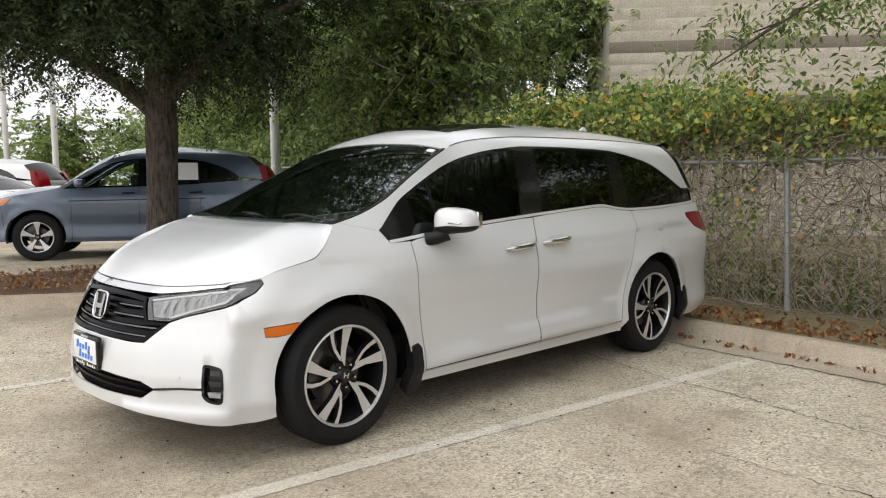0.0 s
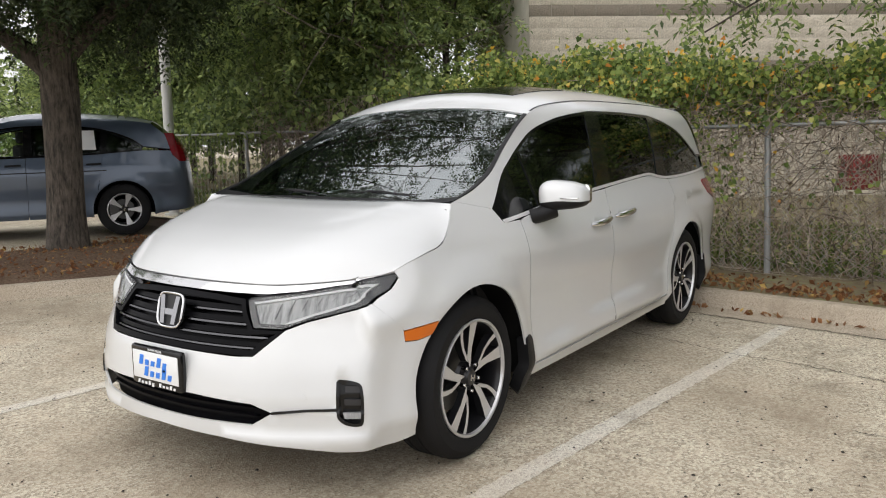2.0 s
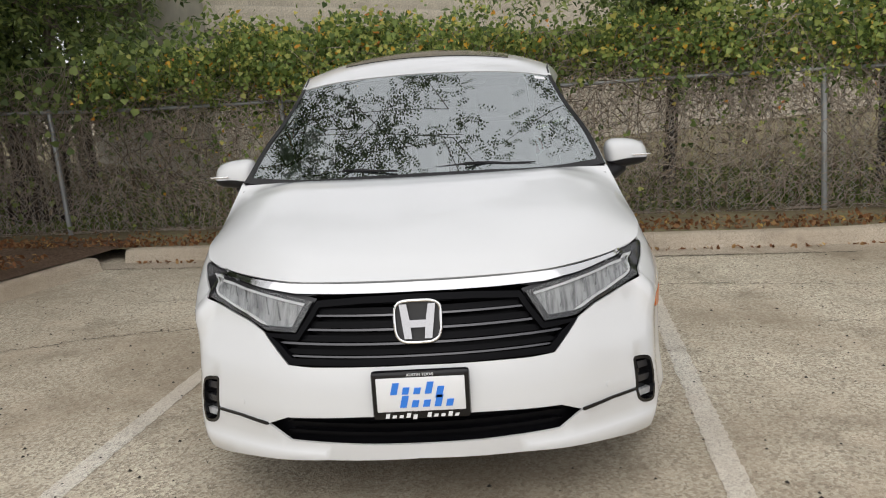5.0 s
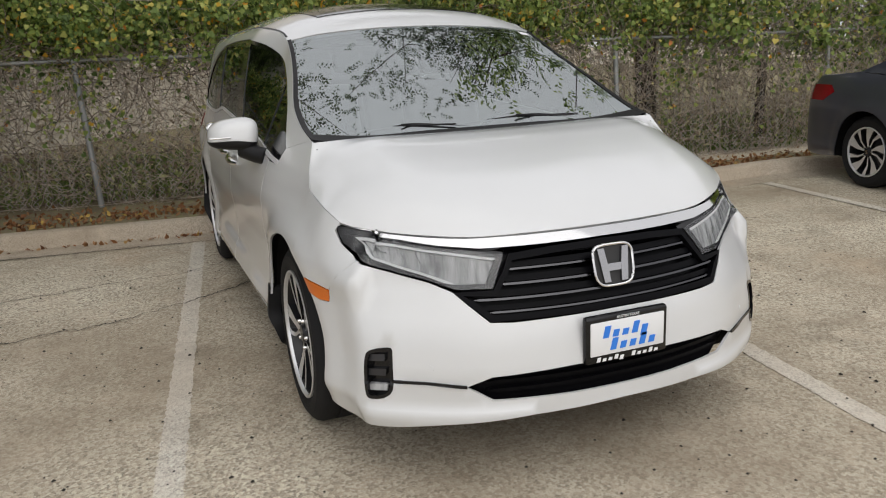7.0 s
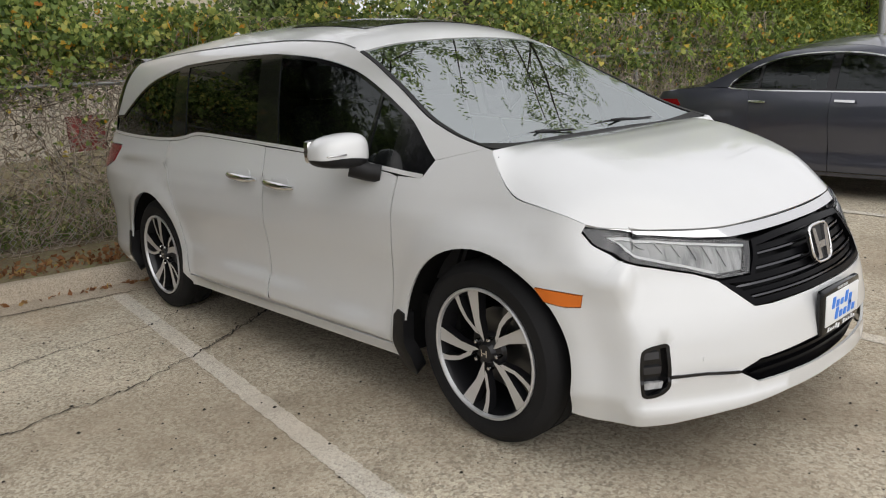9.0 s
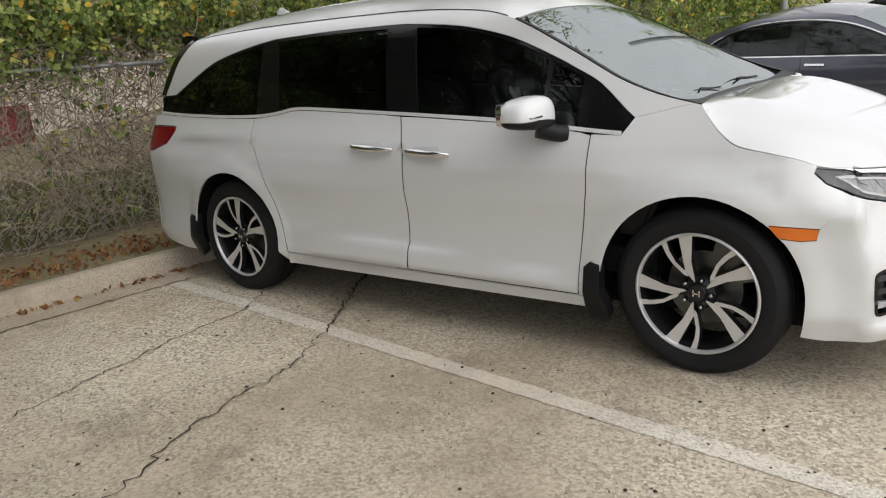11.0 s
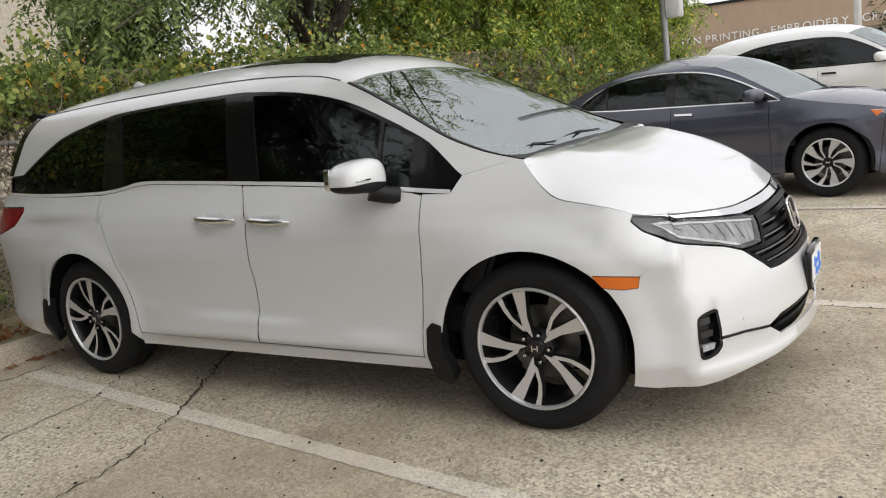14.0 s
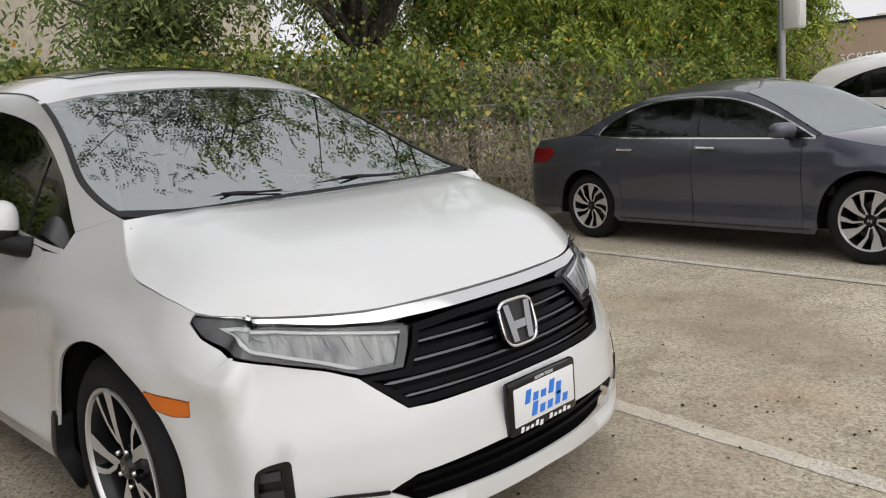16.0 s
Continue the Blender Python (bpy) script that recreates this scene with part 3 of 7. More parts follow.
def wheel(parent, x, y, z, out, spokes, R=0.368, rim=0.262, width=0.235, spin=0.0, name="wheel"):
    """A road wheel; out is +1 where its face looks to +x. spokes: outlines of (angle, radius) of one bright spoke set, repeated five times."""
    w = thing(name, "", "")
    w.parent = parent
    w.matrix_local = Matrix.Translation((x, y, z)) @ Matrix.Diagonal((out, 1, 1, 1)) @ Matrix.Rotation(radians(spin), 4, "X")
    h = width
    bm = bmesh.new()
    k = R - rim
    lathe(bm, [(rim - 0.004, -0.02), (rim + 0.010, -0.004), (rim + k * 0.30, 0.004), (rim + k * 0.62, 0.002), (R - 0.020, -0.012), (R - 0.006, -0.026), (R, -0.045), (R, -0.085), (R - 0.007, -0.088), (R - 0.007, -0.096), (R, -0.099),
               (R, -h + 0.08), (R - 0.007, -h + 0.077), (R - 0.007, -h + 0.07), (R, -h + 0.067), (R, -h + 0.045), (R - 0.01, -h + 0.02), (rim + 0.02, -h), (rim - 0.004, -h + 0.02)], 72)
    part("tyre", bm, M_RUBBER, w, "black rubber tyre", 30)
    bm = bmesh.new()
    lathe(bm, [(rim + 0.004, -0.008), (rim + 0.004, 0.0), (rim - 0.002, 0.003), (rim - 0.008, 0.0), (rim - 0.012, -0.012)], 72)
    part("rim_flange", bm, M_ALLOY, w, "bright machined rim edge", 30)
    bm = bmesh.new()
    lathe(bm, [(rim - 0.008, -0.004), (rim - 0.020, -0.03), (rim - 0.028, -0.09), (rim - 0.03, -h + 0.03)], 60)
    part("rim_barrel", bm, M_DALLOY, w, "dark wheel barrel", 30)
    bm = bmesh.new()
    lathe(bm, [(0.002, -0.118), (rim * 0.62, -0.118), (rim * 0.62, -0.138), (0.002, -0.138)], 48)
    part("brake_disc", bm, M_STEEL, w, "", 30)
    bm = bmesh.new()
    prism(bm, [(rim * 0.55 * math.cos(radians(a)), rim * 0.55 * math.sin(radians(a))) for a in range(105, 166, 10)] + [(rim * 0.86 * math.cos(radians(a)), rim * 0.86 * math.sin(radians(a))) for a in range(165, 104, -10)], -0.15, -0.085)
    part("brake_caliper", bm, M_STEEL, w, "", 30)
    for i in range(5):
        for kind, outline in spokes:
            pts = [(r * rim * math.cos(radians(90 - out * a + 72 * i)), r * rim * math.sin(radians(90 - out * a + 72 * i))) for a, r in outline]
            bm = bmesh.new()
            n = len(pts)
            lift = lambda p: -0.012 - 0.018 * (1 - min(math.hypot(*p) / rim, 1)) ** 1.0  # noqa: E731
            top = [bm.verts.new((lift(p), p[0], p[1])) for p in pts]
            cx, cz = sum(p[0] for p in pts) / n, sum(p[1] for p in pts) / n
            low = [bm.verts.new((-0.055, p[0] + (p[0] - cx) * 0.08, p[1] + (p[1] - cz) * 0.08)) for p in pts]
            f = bm.faces.new(top)
            if f.normal.x < 0:
                f.normal_flip()
            for j in range(n):
                bm.faces.new((top[j], low[j], low[(j + 1) % n], top[(j + 1) % n]))
            bmesh.ops.recalc_face_normals(bm, faces=bm.faces[:])
            me = finish(bm, kind, M_ALLOY, 20)
            me.materials.append(M_DALLOY)
            for pl in me.polygons:
                if abs(pl.normal.x) < 0.5:
                    pl.material_index = 1
            ob = new(kind, me)
            ob.parent = w
    bm = bmesh.new()
    lathe(bm, [(0.30 * rim, -0.06), (0.26 * rim, -0.044), (0.17 * rim, -0.034), (0.13 * rim, -0.016), (0.002, -0.014)], 40)
    part("hub", bm, M_DALLOY, w, "dark hub with a small bright badge", 30)
    bm = bmesh.new()
    for yy in (-0.012, 0.012):
        prism(bm, [(yy - 0.003, -0.014), (yy + 0.003, -0.014), (yy + 0.003 + 0.1 * yy, 0.014), (yy - 0.003 + 0.1 * yy, 0.014)], -0.016, -0.011)
    prism(bm, [(-0.012, -0.004), (0.012, -0.004), (0.012, 0.002), (-0.012, 0.002)], -0.016, -0.011)
    part("hub_badge", bm, M_CHROME, w)
    for i in range(5):
        a = radians(90 - out * 20 + 72 * i)
        bm = bmesh.new()
        lathe(bm, [(0.010, -0.045), (0.010, -0.022), (0.007, -0.014), (0.001, -0.012)], 10, Matrix.Translation((0, 0.235 * rim * math.cos(a), 0.235 * rim * math.sin(a))))
        part("wheel_nut", bm, M_CHROME, w)
    return w


SPOKES_VAN = [
    ("spoke", [(-10, .20), (-9.8, .53), (-3.8, .972), (-17.4, .972), (-22.8, .57), (-28.8, .40), (-25, .30), (-15, .17)]),
    ("spoke_branch", [(-28.8, .405), (-35, .60), (-33.5, .80), (-30.4, .972), (-36.4, .972), (-39.5, .77), (-41, .60), (-36, .347), (-26, .29)]),
]
SPOKES_SEDAN = [
    ("spoke", [(-8, .2), (9, .2), (10, .5), (22, .972), (-2, .972), (-7, .55)]),
    ("spoke_branch", [(27, .22), (38, .22), (37, .55), (50, .972), (39, .972), (29, .55)]),
]
SPOKES_SUV = [
    ("spoke", [(-14, 0.2), (14, 0.2), (10, 0.6), (13, 0.97), (-13, 0.97), (-10, 0.6)]),
]

# ---- the white minivan ----
minivan = thing("minivan", "pearl white minivan with black tinted windows parked in a marked stall", "minivan")


def S(y, z):
    return (van.u_y(y, z), z)


def F(x, z):
    return (van.u_x(x, z), z)


def Ss(pts):
    return [S(y, z) for y, z in pts]


def Fs(pts):
    return [F(x, z) for x, z in pts]


BELT = flow([(.335, 1.031), (.464, 1.043), (.681, 1.064), (.878, 1.085), (1.224, 1.108), (1.576, 1.129), (2.011, 1.153), (2.277, 1.166), (2.415, 1.164), (2.553, 1.143), (2.75, 1.129), (3.1, 1.131), (3.497, 1.145), (3.807, 1.161)], 3)
DLO_TOP = flow([(.286, 1.101), (.327, 1.133), (.465, 1.248), (.603, 1.318), (.728, 1.375), (.979, 1.477), (1.239, 1.548), (1.517, 1.581), (1.674, 1.588), (2.1, 1.590), (2.539, 1.580), (2.657, 1.571), (2.872, 1.540), (3.177, 1.475), (3.469, 1.350), (3.615, 1.284)], 3) + [(3.75, 1.280)]
A_LINE = flow([(.05, 1.150), (.20, 1.190), (.36, 1.252), (.46, 1.302), (.60, 1.375), (.75, 1.450), (.86, 1.507), (.97, 1.558)], 3)
ROOF_LINE = flow([(.97, 1.558), (1.12, 1.604), (1.35, 1.632), (1.64, 1.648), (2.1, 1.655), (2.7, 1.655), (3.2, 1.642), (3.434, 1.625)], 3)
HOOD_SIDE = flow([(-.430, .907), (-.354, .935), (-.257, .956), (-.143, .980), (-.075, 1.025), (-.02, 1.085), (.024, 1.144)], 3)
TRIM_TOP = [(0, .857), (.276, .857), (.475, .861), (.669, .875), (.80, .894), (.850, .906)]
DOOR_F = flow([(.471, 1.035), (.475, .90), (.479, .792), (.497, .66), (.513, .559), (.530, .42), (.536, .300)], 3)
DOOR_M = flow([(1.576, 1.126), (1.548, 1.0), (1.537, .90), (1.533, .79), (1.527, .629), (1.533, .50), (1.545, .316)], 3)
DOOR_R = flow([(2.75, 1.127), (2.763, 1.05), (2.758, .987), (2.695, .871), (2.629, .734), (2.575, .62), (2.532, .492), (2.497, .322)], 3)
ARCH = 0.427


def half_lathe(bm, prof, cy, n=30):
    """The inside of a wheel arch, open below."""
    def skin(x, y, z):
        return math.copysign(min(abs(x), van.at(van.u_y(y, max(z, .2)), max(z, .2))[0] - .016), x)
    ring = [(math.cos(radians(-12 + 204 * k / n)), math.sin(radians(-12 + 204 * k / n))) for k in range(n + 1)]
    rings = [[bm.verts.new((skin(x, cy + r * c, .365 + r * q) if r > .4 else x, cy + r * c, .365 + r * q)) for c, q in ring] for r, x in prof]
    for a, b in zip(rings, rings[1:]):
        for k in range(n):
            bm.faces.new((a[k], a[k + 1], b[k + 1], b[k]))


def mini_side(mirror):
    body = lambda name, poly, label="", **k: panel(name, van, poly, k.pop("mat", M_PAINT), k.pop("to", minivan), label, mirror=mirror, **k)  # noqa: E731
    arch_f = arc_poly(0, .365, ARCH, -9, 136)
    fender = Ss(HOOD_SIDE + [(.05, 1.150), (.286, 1.101), (.335, 1.031), (.471, 1.035)] + DOOR_F[1:] + [(.505, .30), (.505, .28)] + arch_f + [(-.288, .690), (-.457, .676)]) + [F(.820, .793), F(.845, .84), F(.853, .88)]
    body("fender", fender, gap=0.0005)
    j0, j1 = S(-.457, .677), F(.820, .792)
    body("bumper_joint", [(j0[0] - .014, j0[1]), (j0[0] + .014, j0[1]), (j1[0] + .014, j1[1]), (j1[0] - .014, j1[1])], sink=.0025, lip=.003, step=.03)
    front_door = body("front_door", Ss([p for p in BELT if .471 < p[0] < 1.57][::-1]) + Ss(DOOR_F) + Ss(DOOR_M[::-1]), gap=0.0055)
    slide = body("sliding_door", Ss([p for p in BELT if 1.58 < p[0] < 2.75][::-1]) + Ss(DOOR_M) + Ss(DOOR_R[::-1]), gap=0.0036)
    arch_r = arc_poly(3.0, .365, ARCH, 186, -18)
    for line in (DOOR_F, DOOR_M, DOOR_R):
        body("door_seal", Ss([(y - .009, z) for y, z in line]) + Ss([(y + .009, z) for y, z in line[::-1]]), "black rubber seal in the door gap", mat=M_UNDER, sink=.0045, lip=.004, step=.03)
    quarter = Ss([p for p in BELT if p[0] > 2.755]) + [(5.60, 1.155), (5.60, 1.083), S(3.600, 1.079), S(3.60, 1.05), S(3.684, .968), S(3.90, .910), (5.60, .910), (5.60, .27)] + Ss([(3.66, .225), (3.42, .225)] + arch_r[::-1] + [(2.515, .26), (2.497, .322)] + DOOR_R[::-1][1:])
    body("rear_quarter", quarter, gap=0.0036)
    light = body("tail_light", [S(3.603, 1.075), (5.62, 1.079), (5.62, .914), S(3.90, .914), S(3.687, .972), S(3.607, 1.05)], "dark red tail light", mat=M_RED, sink=-0.004, lip=0.03, step=.03)
    body("sill", Ss([(.507, .296), (2.497, .318), (2.52, .243), (.515, .240)]), gap=0.002, step=.03, sink=-.004)
    upper = Ss(A_LINE + ROOF_LINE[1:] + [(3.53, 1.555), (3.598, 1.493), (3.68, 1.37), (3.750, 1.280)] + DLO_TOP[::-1][1:])
    body("roof_side", upper, gap=0.001)
    body("pillar_garnish", Ss([(3.445, 1.622), (3.535, 1.557), (3.603, 1.494), (3.685, 1.372), (3.754, 1.283), (3.81, 1.285), (3.745, 1.385), (3.66, 1.50), (3.59, 1.565), (3.49, 1.632)]), "gloss black rear pillar trim", mat=M_BLACK, sink=-.001, lip=.02, step=.03)
    # windows
    dlo = Ss(BELT) + Ss([(3.80, 1.275)] + DLO_TOP[::-1])
    panes = []
    cuts = [((.545, 1.0), (.560, 1.6), (.715, 1.0), (.738, 1.6)), ((.735, 1.0), (.758, 1.6), (1.455, 1.0), (1.505, 1.6)), ((1.670, 1.0), (1.700, 1.6), (2.535, 1.0), (2.565, 1.6)), ((2.755, 1.0), (2.690, 1.6), (3.79, 1.0), (3.80, 1.6))]
    plain_dlo = [(y, z) for y, z in BELT] + [(3.80, 1.275)] + DLO_TOP[::-1]
    for a0, a1, b0, b1 in cuts:
        q = cut(cut(inset(plain_dlo, 0.017), a1, a0), b0, b1)
        panes.append(Ss(q))
    body("window_surround", dlo, "gloss black window pillars and seals", mat=M_BLACK, sink=.004, lip=.012, holes=[inset(p, .001) for p in panes], gap=.002, step=.04)
    for k, (p, mat) in enumerate(zip(panes, (M_TINT1, M_TINT1, M_TINT, M_TINT))):
        g = body("side_window", inset(p, -.003), "dark tinted side glass", mat=mat, sink=.009, lip=.005, step=.06, even=True)
        g.visible_shadow = False
    body("belt_moulding", Ss(BELT) + Ss([(y, z + .017) for y, z in BELT[::-1]]), "thin chrome window strip", mat=M_BRIGHT, sink=-.003, lip=.008, step=.03)
    body("marker_light", Ss([(-.287, .686), (-.37, .680), (-.457, .672), (-.452, .633), (-.40, .629), (-.322, .640)]), "amber side marker light", mat=M_AMBER, sink=-.002, lip=.012, step=.02)
    # door handles
    for door, y0, y1, z0, z1 in ((front_door, 1.227, 1.515, .938, .956), (slide, 1.605, 1.895, .955, .974)):
        bm = bmesh.new()
        grip = []
        for j in range(9):
            q = j / 8
            y, z = y0 + (y1 - y0) * q, z0 + (z1 - z0) * q
            c = Vector(van.at(van.u_y(y, z), z, -.006 - .030 * math.sin(math.pi * q) ** .45))
            grip.append((-c.x if mirror else c.x, c.y, c.z))
        tube(bm, grip, [.009, .015, .019, .020, .020, .020, .019, .017, .012], 12)
        part("door_handle", bm, M_CHROME, door, "chrome door handle", 60)
        cup = Ss([(.5 * (y0 + y1) + .085 * math.cos(a * .314), .5 * (z0 + z1) + .012 + .038 * math.sin(a * .314)) for a in range(20)])
        body("handle_recess", cup, "", to=door, sink=-.0012, lip=.003, step=.02)
    # fuel flap on the left
    if not mirror:
        body("fuel_flap", Ss([(3.03, 1.03), (3.20, 1.035), (3.205, .90), (3.04, .895)]), mat=M_PAINT, sink=-.0016, lip=.004)
    # mud flaps
    body("mud_flap", Ss([(.424, .46), (.47, .47), (.503, .44), (.510, .25), (.498, .185), (.43, .165), (.392, .20), (.398, .27), (.416, .34)]), "black mud flap", mat=M_SATIN, sink=-.010, lip=.06, step=.03)
    body("mud_flap", Ss([(3.424, .48), (3.47, .49), (3.50, .46), (3.505, .27), (3.49, .205), (3.42, .195), (3.396, .23), (3.416, .36)]), "black mud flap", mat=M_SATIN, sink=-.010, lip=.06, step=.03)
    # wheel wells
    s = -1 if mirror else 1
    for cy in (0, 3.0):
        bm = bmesh.new()
        half_lathe(bm, [(.02, .55 * s), (.455, .56 * s), (.455, .935 * s), (ARCH + .004, .955 * s)], cy)
        part("wheel_well", bm, M_UNDER, minivan)


for side in (False, True):
    mini_side(side)

# nose
half_bumper = Fs([(0, .602), (.20, .600), (.38, .597), (.46, .601), (.50, .640), (.556, .698), (.622, .728), (.724, .758), (.819, .791)])
half_bumper += Ss([(-.459, .674), (-.452, .630), (-.40, .626), (-.325, .636)] + arc_poly(0, .365, ARCH, 141, 198)[1:]) + Fs([(.87, .218), (.756, .229), (.60, .252), (.33, .276), (0, .284)])
GRILLE_LOW = Fs([(0, .437), (.20, .436), (.473, .423), (.552, .389), (.468, .336), (.20, .332), (0, .332)])
FOG = Fs([(.757, .508), (.768, .518), (.820, .505), (.838, .475), (.846, .375), (.838, .336), (.80, .338), (.774, .358), (.763, .395)])
FOG = flow(FOG + [FOG[0]], 3)[:-1]
both = lambda h: h + [(-u, z) for u, z in h[::-1] if u > 1e-4]  # noqa: E731
FOG_R = [(-u, z) for u, z in FOG[::-1]]
panel("front_bumper", van, both(half_bumper), M_PAINT, minivan, "white moulded bumper", gap=.0005, holes=[both(GRILLE_LOW), FOG, FOG_R], step=.04)
low = panel("lower_grille", van, inset(both(GRILLE_LOW), -.030), M_GRILLE, minivan, "black lower intake", sink=.045, lip=.01)
for z in (.362, .395):
    panel("grille_bar", van, both(Fs([(0, z + .006), (.45, z + .006), (.49, z), (.45, z - .006), (0, z - .006)])), M_GRILLE, low, sink=.026, lip=.02, step=.03)
GRILLE = Fs([(0, .820), (.20, .816), (.355, .806), (.385, .76), (.43, .700), (.553, .696), (.50, .645), (.455, .603), (.20, .604), (0, .606)])
grille = panel("grille", van, both(GRILLE), M_GRILLE, minivan, "black slatted grille", sink=.065, lip=.01)
for z, w, h, mat in ((.796, .350, .004, M_DCHROME), (.770, .37, .009, M_GRILLE), (.758, .375, .003, M_DCHROME), (.727, .40, .010, M_GRILLE), (.713, .41, .0035, M_DCHROME), (.683, .51, .010, M_GRILLE), (.668, .50, .0035, M_DCHROME), (.640, .48, .008, M_GRILLE), (.628, .46, .003, M_DCHROME)):
    panel("grille_bar", van, both(Fs([(0, z + h), (w - .02, z + h), (w, z), (w - .02, z - h), (0, z - h)])), mat, grille, sink=.022 if mat is M_GRILLE else .012, lip=.03, step=.03)
panel("grille_rim", van, both(GRILLE), M_GRILLE, minivan, "gloss black grille surround", sink=.001, lip=.03, holes=[inset(both(GRILLE), .020)], step=.03)
TRIM_LOW = [(.836, .8995), (.80, .888), (.740, .871), (.680, .857), (.574, .840), (.443, .825), (.284, .822), (0, .823)]
panel("hood_trim", van, both(Fs(TRIM_TOP[:-1] + [(.815, .8975)] + TRIM_LOW[1:])), M_CHROME, minivan, "chrome bar above the grille", sink=.002, lip=.02, step=.025, gap=.003)
HL = Fs([(.368, .806), (.432, .703), (.547, .702), (.622, .733), (.724, .762), (.812, .794)]) + Fs([(.842, .84), (.852, .899)]) + Fs([(.80, .886), (.74, .869), (.68, .855), (.574, .837), (.45, .822)])
LENS = Fs([(.400, .797), (.452, .714), (.547, .714), (.640, .748), (.735, .780), (.792, .815), (.812, .864), (.70, .847), (.574, .826)])
for m in (False, True):
    lamp = panel("headlight", van, HL, M_BEZEL, minivan, "clear headlight in a dark housing", mirror=m, sink=.030, lip=.004, step=.03)
    panel("bezel", van, HL, M_BEZEL, lamp, "dark grey lamp housing", mirror=m, sink=.005, lip=.03, holes=[LENS], gap=.002, step=.025)
    panel("reflector", van, LENS, M_LAMP, lamp, "silver lamp reflector with painted glints", mirror=m, sink=.026, lip=.01, step=.03)
    for k in range(6):
        x0 = .50 + .046 * k
        z0 = .738 + .016 * k
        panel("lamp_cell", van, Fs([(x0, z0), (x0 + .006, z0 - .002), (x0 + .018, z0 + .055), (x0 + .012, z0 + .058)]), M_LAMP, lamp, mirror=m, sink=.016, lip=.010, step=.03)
    panel("running_light", van, Fs([(.402, .795), (.574, .824), (.70, .845), (.809, .861), (.790, .815), (.735, .782), (.640, .750), (.575, .723), (.545, .718), (.56, .728), (.64, .759), (.731, .790), (.779, .820), (.794, .850), (.70, .837), (.574, .816), (.405, .788)]), M_WHITE, lamp, "white light strip", mirror=m, sink=.010, lip=.012, step=.02)
    cover = panel("lens", van, HL, M_LENS, lamp, "clear plastic lens", mirror=m, sink=.001, lip=.004, gap=.002, step=.04)
    cover.visible_shadow = False
    fog = panel("fog_light", van, FOG, M_BLACK, minivan, "black fog light surround", mirror=m, sink=.030, lip=.01, step=.025)
    panel("fog_rim", van, FOG, M_BLACK, fog, mirror=m, sink=-.002, lip=.034, holes=[inset(FOG, .012)], step=.02)
    for z in (.475, .425, .372):
        panel("fog_cell", van, Fs([(.785, z + .014), (.842, z + .010), (.848, z - .014), (.788, z - .010)]), M_LAMP if z < .4 else M_BEZEL, fog, mirror=m, sink=.014, lip=.02, step=.02)
    panel("bumper_seam", van, Fs([(.55, .396), (.66, .405), (.766, .408), (.766, .398), (.66, .396), (.55, .386)]), M_BLACK, minivan, mirror=m, sink=-.007, lip=.012, step=.03)
    panel("parking_sensor", van, Fs([(.655 + .011 * math.cos(a * .524), .452 + .011 * math.sin(a * .524)) for a in range(12)]), M_PAINT, minivan, mirror=m, sink=-.002, lip=.004, step=.02)

# bonnet, windscreen, roof
sx = lambda pts, s: [Vector((s * van.at(van.u_y(y, z), z)[0], van.at(van.u_y(y, z), z)[1], z)) for y, z in pts]  # noqa: E731
fx = lambda pts: [Vector(van.at(van.u_x(x, z), z)) for x, z in pts]  # noqa: E731
mir = lambda pts: [Vector((-p.x, p.y, p.z)) for p in pts]  # noqa: E731
edge_l = sx(HOOD_SIDE, 1)
front_pts = fx(TRIM_TOP)
front_pts[-1] = edge_l[0]
cowl = [edge_l[-1], Vector((.55, .075, 1.142)), Vector((.28, .115, 1.135)), Vector((0, .125, 1.132))]
hood_l, hood_r = line3(edge_l), line3(mir(edge_l))
hood_f = line3(front_pts[::-1] + mir(front_pts)[1:])
hood_b = line3(cowl + mir(cowl)[::-1][1:])


hood_rise = curve1([(0, 0), (.05, .029), (.15, .078), (.34, .132), (.57, .160), (.72, .129), (.87, .066), (1, 0)])


def hood_crown(v, w):
    k = 1 - abs(2 * w - 1) ** (4.2 + 3.0 * v)
    crease = 0.006 * math.exp(-((abs(2 * w - 1) - 0.66) / 0.08) ** 2) * math.sin(math.pi * min(v, 1)) ** 0.6
    return (0, 0, hood_rise(v) * k + crease)


patch("hood", hood_l, hood_r, hood_f, hood_b, M_PAINT, minivan, "smooth white bonnet", hood_crown, 40, 40, du=(.0025, .9975), dv=(.004, .995), thick=.012)
a_l = sx(A_LINE, 1)
ws_bot = [a_l[0], Vector((.55, .06, 1.115)), Vector((.28, .09, 1.110)), Vector((0, .10, 1.108))]
ws_top = [a_l[-1], Vector((.50, .955, 1.590)), Vector((.25, .945, 1.607)), Vector((0, .940, 1.612))]
ws_l, ws_r = line3(a_l), line3(mir(a_l))
ws_f, ws_b = line3(ws_bot + mir(ws_bot)[::-1][1:]), line3(ws_top + mir(ws_top)[::-1][1:])
ws_crown = lambda v, w: (0, -.02 * math.sin(math.pi * v) * (1 - (2 * w - 1) ** 2), .035 * math.sin(math.pi * v) * (1 - (2 * w - 1) ** 2))  # noqa: E731
screen = patch("windshield", ws_l, ws_r, ws_f, ws_b, M_WS, minivan, "large raked windscreen", ws_crown, 26, 26, du=(.012, .988), dv=(.0, .985), thick=0, even=True)
screen.visible_shadow = False
for k in ((.002, .016), (.984, .998)):
    patch("windshield_seal", ws_l, ws_r, ws_f, ws_b, M_SATIN, minivan, "", ws_crown, 2, 26, du=k, dv=(0, 1), lift=.004, thick=.01)
